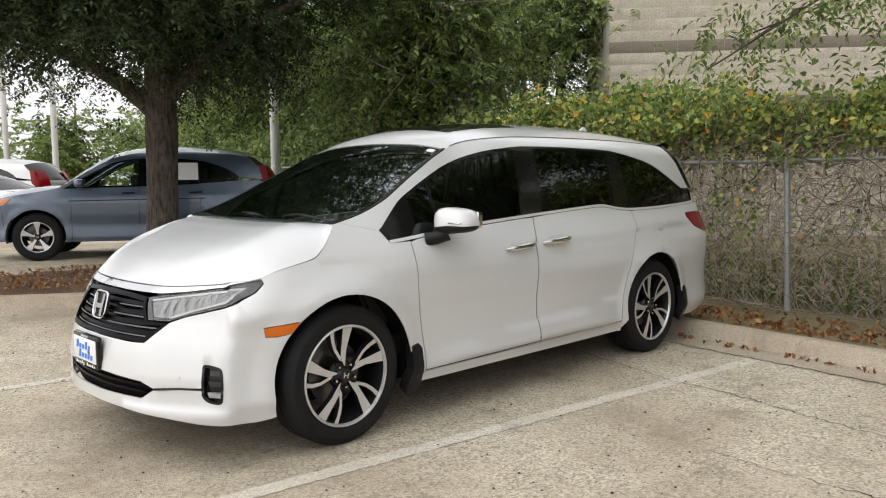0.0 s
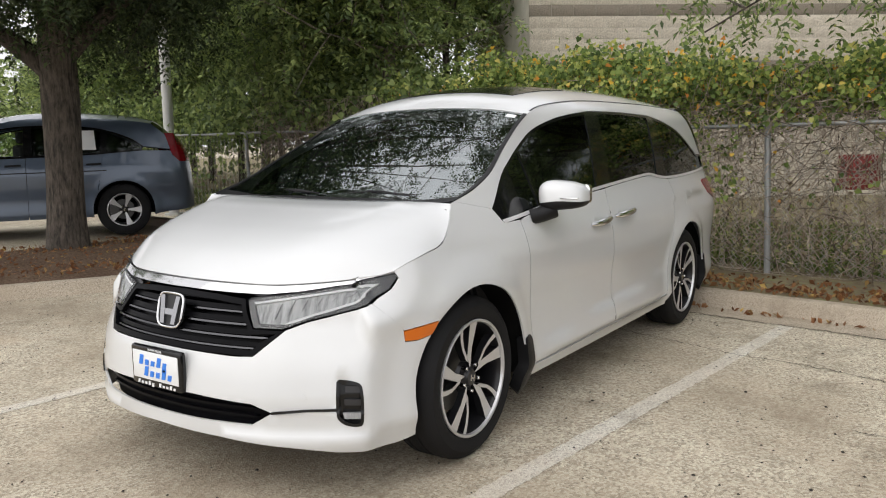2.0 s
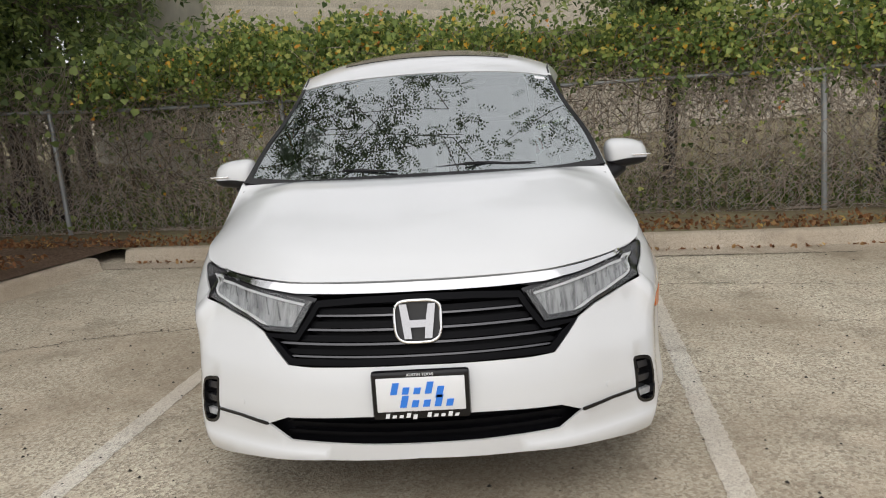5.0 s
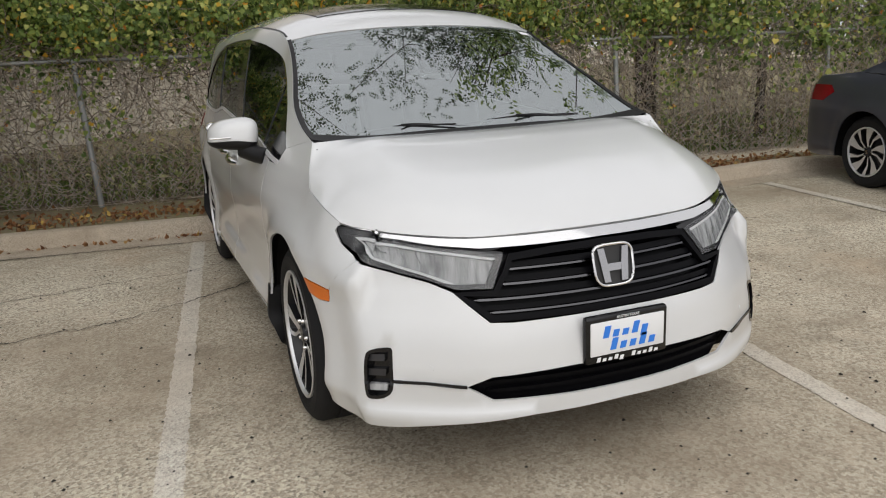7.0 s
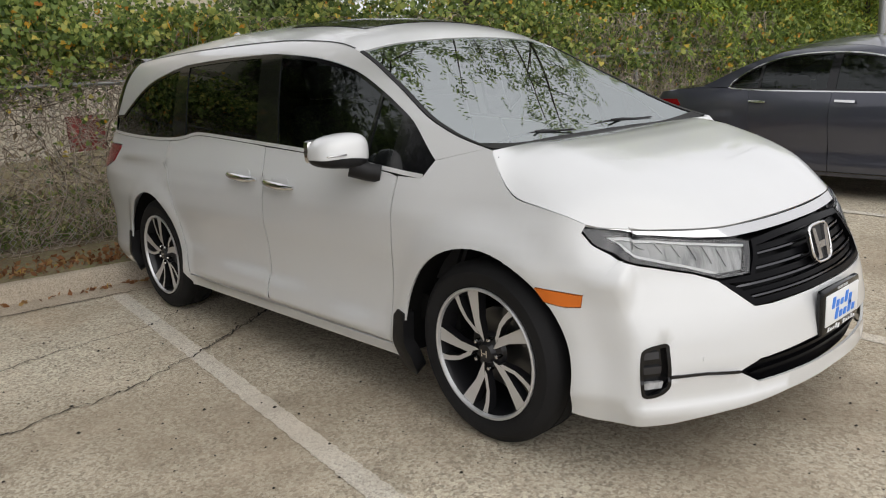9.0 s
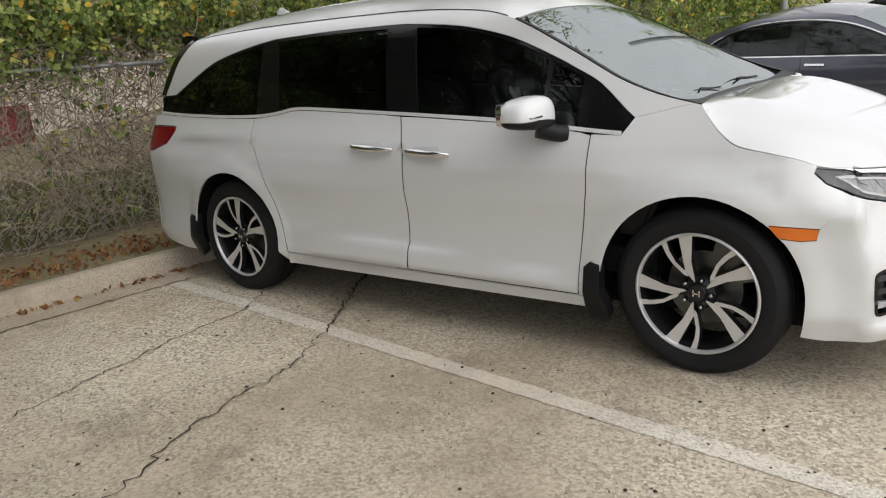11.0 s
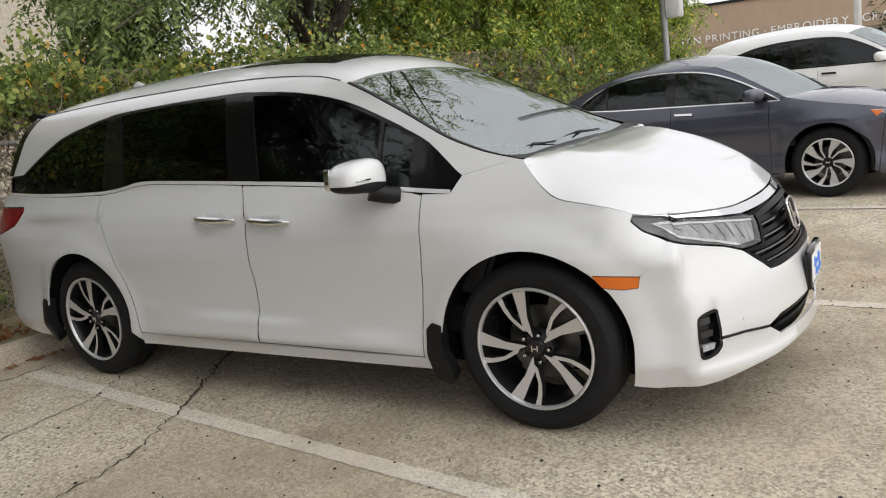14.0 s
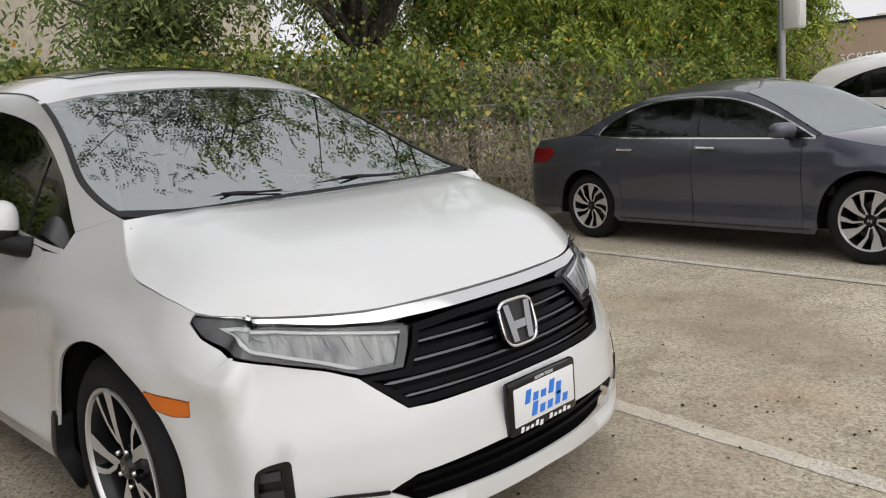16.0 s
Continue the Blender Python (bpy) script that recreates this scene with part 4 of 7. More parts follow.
patch("windshield_band", ws_l, ws_r, ws_f, ws_b, M_SATIN, minivan, "black band along the glass", ws_crown, 26, 2, du=(.014, .986), dv=(.0, .07), lift=.003, thick=.004)
patch("windshield_band", ws_l, ws_r, ws_f, ws_b, M_SATIN, minivan, "black band along the glass", ws_crown, 26, 2, du=(.014, .986), dv=(.965, .99), lift=-.006, thick=.004)
patch("sticker", ws_l, ws_r, ws_f, ws_b, M_WHITE, minivan, "small white windscreen sticker", ws_crown, 2, 2, du=(.035, .075), dv=(.93, .965), lift=.002, thick=.001)
r_l = sx(ROOF_LINE, 1)
rear_top = [r_l[-1], Vector((.55, 3.50, 1.665)), Vector((.28, 3.55, 1.685)), Vector((0, 3.56, 1.69))]
roof_l, roof_r = line3(r_l), line3(mir(r_l))
roof_f, roof_b = line3(ws_top + mir(ws_top)[::-1][1:]), line3(rear_top + mir(rear_top)[::-1][1:])


def roof_crown(v, w):
    k = 1 - abs(2 * w - 1) ** 2.2
    return (0, 0, .074 * k * math.sin(math.pi * v) ** 0.6)


patch("roof", roof_l, roof_r, roof_f, roof_b, M_PAINT, minivan, "white roof", roof_crown, 40, 50, du=(.002, .998), dv=(.0, 1), thick=.01)
patch("sunroof", roof_l, roof_r, roof_f, roof_b, M_BLACK, minivan, "dark glass sunroof", roof_crown, 20, 14, du=(.17, .83), dv=(.10, .36), lift=.004, thick=.006)
for k in ((.004, .011), (.989, .996)):
    patch("roof_moulding", roof_l, roof_r, roof_f, roof_b, M_SATIN, minivan, "thin dark roof joint", roof_crown, 2, 40, du=k, dv=(.02, .97), lift=.002, thick=.006)
bm = bmesh.new()
prism(bm, [(3.18, 1.69), (3.42, 1.69), (3.42, 1.80), (3.385, 1.825), (3.30, 1.782)], -.018, .018)
bmesh.ops.bevel(bm, geom=bm.edges[:], offset=.008, segments=2, affect="EDGES")
part("antenna_fin", bm, M_PAINT, minivan, "white shark-fin aerial")
# tail: tailgate, glass and spoiler
panel("tailgate", van, [(5.62, 1.12), (5.62, .30), (van.total, .30), (van.total, 1.12)], M_PAINT, minivan, gap=.002)
panel("tailgate", van, [(5.62, 1.12), (5.62, .30), (van.total, .30), (van.total, 1.12)], M_PAINT, minivan, gap=.002, mirror=True)
gl = sx([(3.80, 1.16), (3.76, 1.27), (3.68, 1.37), (3.598, 1.493), (3.47, 1.60)], 1)
g_low = [gl[0], Vector((.5, 4.02, 1.12)), Vector((0, 4.08, 1.10))]
g_top = [gl[-1], Vector((.5, 3.60, 1.655)), Vector((0, 3.64, 1.675))]
back = patch("rear_window", line3(gl), line3(mir(gl)), line3(g_low + mir(g_low)[::-1][1:]), line3(g_top + mir(g_top)[::-1][1:]), M_BLACK, minivan, "dark rear window", None, 16, 12, thick=.005)
bm = bmesh.new()
prism(bm, [(3.42, 1.615), (3.50, 1.655), (3.60, 1.668), (3.66, 1.655), (3.62, 1.60), (3.56, 1.545), (3.50, 1.57)], -.70, .70)
bmesh.ops.bevel(bm, geom=bm.edges[:], offset=.012, segments=2, affect="EDGES")
part("spoiler", bm, M_BLACK, minivan, "gloss black roof spoiler")
# floor, cowl and cabin
bm = bmesh.new()
box(bm, -.78, .78, -.62, 3.95, .22, .34, .03)
part("underbody", bm, M_UNDER, minivan)
bm = bmesh.new()
box(bm, -.55, .55, -.60, -.02, .33, .72, .04)
part("engine_bay", bm, M_UNDER, minivan)
patch("cowl", line3([(.80, .00, 1.118), (.80, .20, 1.125)]), line3([(-.80, .00, 1.118), (-.80, .20, 1.125)]), line3([(.80, .00, 1.118), (.4, .05, 1.105), (0, .06, 1.10), (-.4, .05, 1.105), (-.80, .00, 1.118)]), line3([(.80, .20, 1.125), (.4, .26, 1.115), (0, .28, 1.11), (-.4, .26, 1.115), (-.80, .20, 1.125)]), M_SATIN, minivan, "black cowl panel", None, 12, 3, thick=.01)
bm = bmesh.new()
prism(bm, [(.18, 1.06), (.42, 1.085), (.62, 1.05), (.72, .95), (.70, .60), (.30, .55), (.18, .8)], -.80, .80)
bmesh.ops.bevel(bm, geom=bm.edges[:], offset=.02, segments=2, affect="EDGES")
part("dashboard", bm, M_DASH, minivan, "dark dashboard")
bm = bmesh.new()
lathe(bm, [(.165, -.012), (.18, -.016), (.192, 0), (.18, .016), (.165, .012)], 32, Matrix.Translation((.40, .74, 1.0)) @ Matrix.Rotation(radians(-62), 4, "X") @ Matrix.Rotation(radians(90), 4, "Y"), True)
part("steering_wheel", bm, M_DASH, minivan, "black steering wheel")
for sx_, sy in ((.40, 1.05), (-.40, 1.05), (.42, 2.0), (-.42, 2.0), (.3, 2.85), (-.3, 2.85)):
    bm = bmesh.new()
    box(bm, sx_ - .25, sx_ + .25, sy - .02, sy + .50, .55, .72, .05)
    box(bm, sx_ - .25, sx_ + .25, 0, .14, 0, .66, .05, Matrix.Translation((0, sy + .42, .68)) @ Matrix.Rotation(radians(-14), 4, "X"))
    box(bm, sx_ - .12, sx_ + .12, .02, .12, .69, .87, .04, Matrix.Translation((0, sy + .42, .68)) @ Matrix.Rotation(radians(-12), 4, "X"))
    part("seat", bm, M_SEAT, minivan, "dark grey seat", 60)
bm = bmesh.new()
box(bm, -.13, .13, .86, .885, 1.455, 1.525, .012)
part("rear_view_mirror", bm, M_DASH, minivan)
bm = bmesh.new()
box(bm, -.86, .86, .20, 3.6, .40, .52)
part("cabin_floor", bm, M_UNDER, minivan)
# wipers
for x0, y0, x1, y1, zz in ((.62, .15, -.10, .200, 1.158), (-.04, .17, -.60, .190, 1.155)):
    bm = bmesh.new()
    tube(bm, [(x0, y0, zz - .02), ((x0 * .55 + x1 * .45), (y0 * .5 + y1 * .5) + .03, zz + .012), (x0 * .4 + x1 * .6, y1 - .01, zz + .018)], [.009, .007, .004], 6)
    tube(bm, [(x0 * .85 + x1 * .15, y1 - .02, zz + .004), (x0 * .4 + x1 * .6, y1 + .01, zz + .010), (x1, y1, zz - .006)], [.004, .006, .004], 6)
    part("wiper", bm, M_SATIN, minivan, "black wiper")
# mirrors
for s in (1, -1):
    bm = bmesh.new()
    bmesh.ops.create_uvsphere(bm, u_segments=28, v_segments=18, radius=1)
    low = set()
    bm.faces.index_update()
    for f in bm.faces:
        if f.calc_center_median().z < -.30:
            low.add(f.index)
    for v in bm.verts:
        x, y, z = v.co
        q = (abs(x) ** 3.2 + abs(y) ** 3.2 + abs(z) ** 3.2) ** (1 / 3.2)
        x, y, z = x / q, y / q, z / q
        v.co = (1.032 + x * .112 - .010 * z, .715 + y * .085 + .03 * (x + .2) + .012 * z, 1.142 + z * (.072 - .012 * x) - .006 * x * x)
        v.co.x *= s
    if s < 0:
        bmesh.ops.reverse_faces(bm, faces=bm.faces[:])
    me = finish(bm, "side_mirror", M_PAINT, 60)
    me.materials.append(M_SATIN)
    for p in me.polygons:
        if p.index in low:
            p.material_index = 1
    mirror = new("side_mirror", me)
    mirror.parent = minivan
    tagged(mirror, "white door mirror with black base")
    bm = bmesh.new()
    box(bm, 1.045 - .095, 1.045 + .095, .795, .806, 1.095, 1.195, .02)
    bmesh.ops.transform(bm, matrix=Matrix.Diagonal((s, 1, 1, 1)), verts=bm.verts[:])
    part("mirror_glass", bm, M_CHROME, mirror)
    bm = bmesh.new()
    tube(bm, [(s * .90, .60, 1.035), (s * .94, .64, 1.045), (s * .985, .69, 1.075)], [.040, .040, .050], 12)
    part("mirror_stalk", bm, M_SATIN, mirror, "black mirror stalk")
    bm = bmesh.new()
    box(bm, 1.05, 1.146, .628, .640, 1.128, 1.136, .003, Matrix.Diagonal((s, 1, 1, 1)))
    part("mirror_indicator", bm, M_CHROME, mirror, "thin indicator strip")
# number plate of the dealer
bm = bmesh.new()
box(bm, -.165, .165, -.985, -.955, .428, .598, .012)
plate = part("licence_plate", bm, M_BLACK, minivan, "dealer plate in a black frame")
plate.location.y = .02
bm = bmesh.new()
box(bm, -.148, .148, -.9885, -.980, .458, .577, .004)
part("plate_card", bm, M_WHITE, plate, "white card")
# a row of leaning strokes stands for each word of the dealer's mark
for name, mat, x0, x1, z0, h, strokes, front in (("blue_bar", M_BLUE, -.110, .082, .520, .024, (1.7, 1, .9, 1.7, -1.5), -.9912), ("blue_bar", M_BLUE, -.080, .112, .474, .024, (1.7, 1, 1, 1.7, 1), -.9912), ("white_bar", M_WHITE, -.128, .128, .436, .010, (1.6, 1, 1, 1.6, -1.4, 0, 1.6, 1, 1, 1.6, 1), -.9865)):
    n = len(strokes)
    w = (x1 - x0) / n
    for i, q in enumerate(strokes):
        if not q:
            continue
        lo, hi = (z0, z0 + h * q) if q > 0 else (z0 + h * q * .4, z0 + h)
        cx, lean, wide = x0 + w * (i + .5), .25, w * .29
        bm = bmesh.new()
        prism(bm, [(cx - wide + (lo - z0) * lean, lo), (cx + wide + (lo - z0) * lean, lo), (cx + wide + (hi - z0) * lean, hi), (cx - wide + (hi - z0) * lean, hi)], 0, .004, Matrix.Translation((0, front, 0)) @ Matrix.Rotation(radians(90), 4, "Z") @ Matrix.Diagonal((1, -1, 1, 1)))
        part(name, bm, mat, plate)
txt = bpy.data.curves.new("plate_words", "FONT")
txt.body, txt.size, txt.extrude, txt.align_x = "AUSTIN TEXAS", .0135, .0008, "CENTER"
tmp = bpy.data.objects.new("plate_words", txt)
me = bpy.data.meshes.new_from_object(tmp)
bpy.data.objects.remove(tmp)
me.materials.append(M_WHITE)
words = new("plate_words", me)
words.parent = plate
words.matrix_local = Matrix.Translation((0, -.9858, .5815)) @ Matrix.Rotation(radians(90), 4, "X")
tagged(words, "small white capital letters")
# badge: a rounded ring with two uprights and a bar
bm = bmesh.new()
outer = [(.062 * math.copysign(abs(math.cos(a)) ** .5, math.cos(a)) * (1.0 + .08 * math.sin(a)), .056 * math.copysign(abs(math.sin(a)) ** .5, math.sin(a))) for a in [k * math.pi / 20 for k in range(40)]]
tilt = Matrix.Translation((0, -.897, .742)) @ Matrix.Rotation(radians(-14), 4, "X") @ Matrix.Rotation(radians(90), 4, "Z") @ Matrix.Scale(1.26, 4)
ring = [tilt @ Vector((-.0, -x, z)) for x, z in outer]
tube(bm, ring + [ring[0], ring[1]], .0055, 8, False)
badge = part("badge", bm, M_CHROME, minivan, "chrome maker's badge")
badge.location.y = .02
bm = bmesh.new()
prism(bm, [(-x * .95, z * .95) for x, z in outer], .004, .012, tilt)
part("badge_back", bm, M_DASH, badge)
for k in (-1, 1):
    bm = bmesh.new()
    prism(bm, [(k * .017, -.046), (k * .037, -.046), (k * .049, .047), (k * .029, .047), (k * .021, .0)], -.006, .006, tilt)
    part("badge_bar", bm, M_BADGE, badge)
bm = bmesh.new()
prism(bm, [(-.028, -.016), (.028, -.016), (.026, .004), (-.026, .004)], -.005, .006, tilt)
part("badge_bar", bm, M_BADGE, badge)

for x, y, o, sp in ((.942, 0, 1, -14), (-.942, 0, -1, 0), (.955, 3.0, 1, 0), (-.955, 3.0, -1, 15)):
    wheel(minivan, x, y, .367, o, SPOKES_VAN, spin=sp)

# ---- the ground ----


def lot_z(a, b):
    """The lot lies level and climbs a little beyond the planted island."""
    return 0.12 * ease(-a, 8.6, 10.0) + 0.07 * ease(a, 1.6, 3.4)


def sheet(name, a_list, b_list, zf, material, kind="structure"):
    verts = [tuple(row(a, b, zf(a, b))) for b in b_list for a in a_list]
    n = len(a_list)
    faces = [(j * n + i, j * n + i + 1, (j + 1) * n + i + 1, (j + 1) * n + i) for j in range(len(b_list) - 1) for i in range(n - 1)]
    return tagged(raw(name, verts, faces, material), kind=kind)


far = [-900, -300, -120, -60, -40, -30, -22, -16, -13]
a_steps = far + [-12 + k * 0.5 for k in range(49)] + [16, 20, 30, 45, 70, 120, 300, 900]
ground = sheet("ground", a_steps, far + [-12 + k for k in range(25)] + [16, 22, 30, 60, 120, 300, 900], lot_z, M_LOT)
tagged(ground, "old exposed-aggregate concrete parking lot", "ground")

# stall lines, worn white paint
for a, lean in ((-2.748, .08), (-.03, .02), (2.78, 0), (5.56, 0), (8.34, 0)):
    rng = random.Random(int(a * 10) + 50)
    n = 180
    left = [row(a - .052 + lean * k / n + rng.uniform(-.006, .006), -5.2 * k / n, .003 + lot_z(a, 0)) for k in range(n + 1)]
    right = [row(a + .052 + lean * k / n + rng.uniform(-.006, .006), -5.2 * k / n, .003 + lot_z(a, 0)) for k in range(n + 1)]
    raw("stall_line", [tuple(p) for p in left + right], [(k, k + n + 1, k + n + 2, k + 1) for k in range(n)], M_LINE)
    tagged(bpy.context.scene.objects[-1], "worn white painted stall line", "line", "stall lines", "structure")


def crack(pts, width=0.009, seed=1):
    """A jagged open crack."""
    rng = random.Random(seed)
    line = []
    for (x0, y0), (x1, y1) in zip(pts, pts[1:]):
        n = max(2, int(math.hypot(x1 - x0, y1 - y0) / .035))
        for k in range(n):
            t = k / n
            line.append(Vector((x0 + (x1 - x0) * t + rng.gauss(0, .012), y0 + (y1 - y0) * t + rng.gauss(0, .012), .006)))
    vs, fs = [], []
    for i, p in enumerate(line):
        d = (line[min(i + 1, len(line) - 1)] - line[max(i - 1, 0)]).normalized()
        w = width * rng.uniform(.25, 1.0) * (0.3 if i in (0, len(line) - 1) else 1)
        o = Vector((-d.y, d.x, 0)) * w / 2
        vs += [tuple(p + o), tuple(p - o)]
    fs = [(2 * i, 2 * i + 1, 2 * i + 3, 2 * i + 2) for i in range(len(line) - 1)]
    ob = raw("crack", vs, fs, M_CRACK)
    return tagged(ob, "dark jagged crack in the concrete", "crack", "pavement cracks", "structure")


def on_lot(pts):
    return [tuple(row(a, b))[:2] for a, b in pts]


crack(on_lot([(-2.7, -1.70), (-2.3, -1.38), (-1.91, -1.05), (-1.23, -.80), (-.67, -.88), (-.08, -.99), (.42, -.97), (.93, -1.04), (1.36, -1.07), (2.3, -1.2)]), .011, 3)
crack(on_lot([(-2.3, -.70), (-2.58, -.80), (-2.81, -.98), (-3.3, -1.08), (-3.66, -1.19), (-4.3, -1.4)]), .010, 4)
crack(on_lot([(-1.91, -1.05), (-2.3, -1.38), (-2.7, -1.70), (-3.18, -2.0), (-3.5, -2.06), (-3.85, -2.2), (-4.04, -2.33), (-4.6, -2.6)]), .013, 5)
crack(on_lot([(.91, -1.97), (1.34, -1.97), (1.58, -1.93), (2.2, -1.8)]), .008, 7)
# the joint along the gutter
crack([tuple(row(a, .012))[:2] for a in (-5.3, -3, -1, 1, 3, 5, 7, 9)], .016, 8)

# gutter pan and kerb: one run along the fence, one round the planted island
GUTTER = [(0.02, .004), (.34, .002)]
KERB = [(.33, .0), (.352, .012), (.375, .10), (.392, .122), (.42, .131), (.50, .132), (.525, .122), (.53, .02)]


def run(path, prof, name, material, parent=None, seg=3.0, flip=1):
    """Sweeps a profile along a path of (a, b), in separate lengths."""
    pts = []
    for p, q in zip(path, path[1:]):
        n = max(1, int(math.hypot(q[0] - p[0], q[1] - p[1]) / .25))
        pts += [(p[0] + (q[0] - p[0]) * k / n, p[1] + (q[1] - p[1]) * k / n) for k in range(n)]
    pts.append(path[-1])
    frames = []
    for i, p in enumerate(pts):
        d = Vector(pts[min(i + 1, len(pts) - 1)]) - Vector(pts[max(i - 1, 0)])
        d.normalize()
        frames.append((p, Vector((-d.y, d.x)) * flip))
    per = int(seg / .25)
    for s in range(0, len(frames) - 1, per):
        fr = frames[s:s + per + 1]
        if len(fr) < 2:
            continue
        vs = []
        for i, ((a, b), o) in enumerate(fr):
            for off, z in prof:
                vs.append(tuple(row(a + o.x * off, b + o.y * off, z + lot_z(a, b) * (1 if a > -8 or b > -.1 else 0) + (-.004 if i in (0, len(fr) - 1) and name == "kerb_stone" else 0))))
        n = len(prof)
        fs = [(i * n + k, i * n + k + 1, (i + 1) * n + k + 1, (i + 1) * n + k) for i in range(len(fr) - 1) for k in range(n - 1)]
        if name == "kerb_stone":
            fs += [tuple(range(n)), tuple((len(fr) - 1) * n + k for k in range(n))[::-1]]
        me = bpy.data.meshes.new(name)
        me.from_pydata(vs, [], fs)
        me.materials.append(material)
        me.shade_smooth()
        me.set_sharp_from_angle(angle=radians(50))
        ob = new(name, me)
        ob.parent = parent
    return frames


ISLAND = flow([(-5.45, .0), (-5.62, -1.0), (-5.80, -2.0), (-6.2, -3.1), (-6.65, -4.1), (-7.2, -4.9), (-7.9, -5.0), (-8.5, -4.4), (-8.75, -3.0), (-8.8, -1.0), (-8.8, .3)], 6)
kerb = thing("kerb", "weathered tan concrete kerb with leaf litter behind", "kerb", kind="structure")
run([(-5.45, 0), (14, 0)], GUTTER, "gutter_pan", M_KERB, kerb, 6.0)
run([(-5.1, 0), (14, 0)], KERB, "kerb_stone", M_KERB, kerb)
run([(-30, .0), (-8.6, .0)], KERB, "kerb_stone", M_KERB, kerb)
kerb_b = thing("kerb", "curved concrete kerb round a mulched planting bed", "kerb", kind="structure")
run([(a + .33, b) for a, b in ISLAND], [(p - .33, z) for p, z in KERB], "kerb_stone", M_KERB, kerb_b, flip=-1)

# mulch bed and the rough verge behind the kerb
bed = [tuple(row(a, b)) for a, b in ISLAND]
ring = [Vector((p[0], p[1], 0)) for p in bed] + [row(-8.8, 1.0), row(-5.3, 1.0)]
mid = row(-7.2, -1.6)
vs, fs = [(mid.x, mid.y, .18)], []
for k, t in enumerate((.35, .7, 1.035)):
    for p in ring:
        q = mid.lerp(p, t)
        vs.append((q.x, q.y, .185 - .035 * k + .015 * noise.noise(q * 3.0)))
n = len(ring)
fs += [(0, 1 + i, 1 + (i + 1) % n) for i in range(n)]
for k in range(2):
    fs += [(1 + k * n + i, 1 + (k + 1) * n + i, 1 + (k + 1) * n + (i + 1) % n, 1 + k * n + (i + 1) % n) for i in range(n)]
tagged(raw("mulch_bed", vs, fs, M_MULCH), "brown bark mulch under the tree", "mulch", kind="structure")


def verge_z(a, b):
    return .118 - .06 * ease(b, .6, 1.9) + .02 * noise.noise(Vector((a * .9, b * .9, 0))) + .012 * noise.noise(Vector((a * 4, b * 4, 3))) + .25 * ease(b, 3, 9)


tagged(sheet("verge", [-60, -45, -30, -24] + [-20 + .3 * k for k in range(127)] + [20, 30], [.525 + .12 * k for k in range(14)] + [2.4 + .5 * k for k in range(16)] + [14, 20, 40], verge_z, M_SOIL), "bare soil verge with leaf litter", "soil")

# ---- chain-link fence ----
FB, F0, F1 = 1.93, -17.6, 12.4
fence = thing("chain_link_fence", "old galvanized chain-link fence overgrown with vines", "fence")
ftop = lambda a: 1.535 + .09 * ease(-a, 4, 10)  # noqa: E731
a = -.9 - 2.96 * 5
while a < F1:
    bm = bmesh.new()
    lean = .012 * math.sin(a * 3)
    tube(bm, [tuple(row(a + .06 + lean, FB, -.1)), tuple(row(a, FB, ftop(a) - .02))], .030, 14)
    part("post", bm, M_GALV, fence, "grey steel post")
    bm = bmesh.new()
    c = row(a, FB, ftop(a))
    bmesh.ops.create_uvsphere(bm, u_segments=12, v_segments=8, radius=.036, matrix=Matrix.Translation(c))
    part("post_cap", bm, M_GALV, fence)
    a += 2.96
bm = bmesh.new()
pts = [tuple(row(a, FB - .005, ftop(a) + .008 * math.sin(a * 1.3))) for a in [F0 + .6 * k for k in range(51)]]
tube(bm, pts, .021, 10)
part("top_rail", bm, M_GALV, fence, "grey steel top rail")
# woven wire: each strand zigzags upwards and hooks its neighbours
STEP, RISE = .062, .062
vs, fs = [], []
w = .0026
a = F0
while a < F1 - .1:
    for side in (0, 1):
        i = 0
        z = .06
        while z < ftop(a) - .03:
            x0, x1 = (a, a + STEP) if (i + side) % 2 == 0 else (a + STEP, a)
            bulge = .012 * math.sin(a * 2.1) + .01 * math.sin(z * 5 + a)
            p, q = row(x0, FB + .03 + bulge + (.003 if side else -.003), z), row(x1, FB + .03 + bulge + (.003 if side else -.003), z + RISE)
            d = (q - p).normalized()
            s1 = d.cross(Vector((.13, .99, 0))).normalized() * w
            s2 = Vector((.13, .99, 0)) * w
            k = len(vs)
            for c in (p, q):
                vs += [tuple(c + s1), tuple(c - s1 * .5 + s2), tuple(c - s1 * .5 - s2)]
            fs += [(k, k + 1, k + 4, k + 3), (k + 1, k + 2, k + 5, k + 4), (k + 2, k, k + 3, k + 5)]
            i += 1
            z += RISE
    a += STEP * 2
tagged(raw("wire_mesh", vs, fs, M_WIRE, fence, "rusty grey diamond wire mesh"), kind="stuff")

# ---- block building behind the fence ----


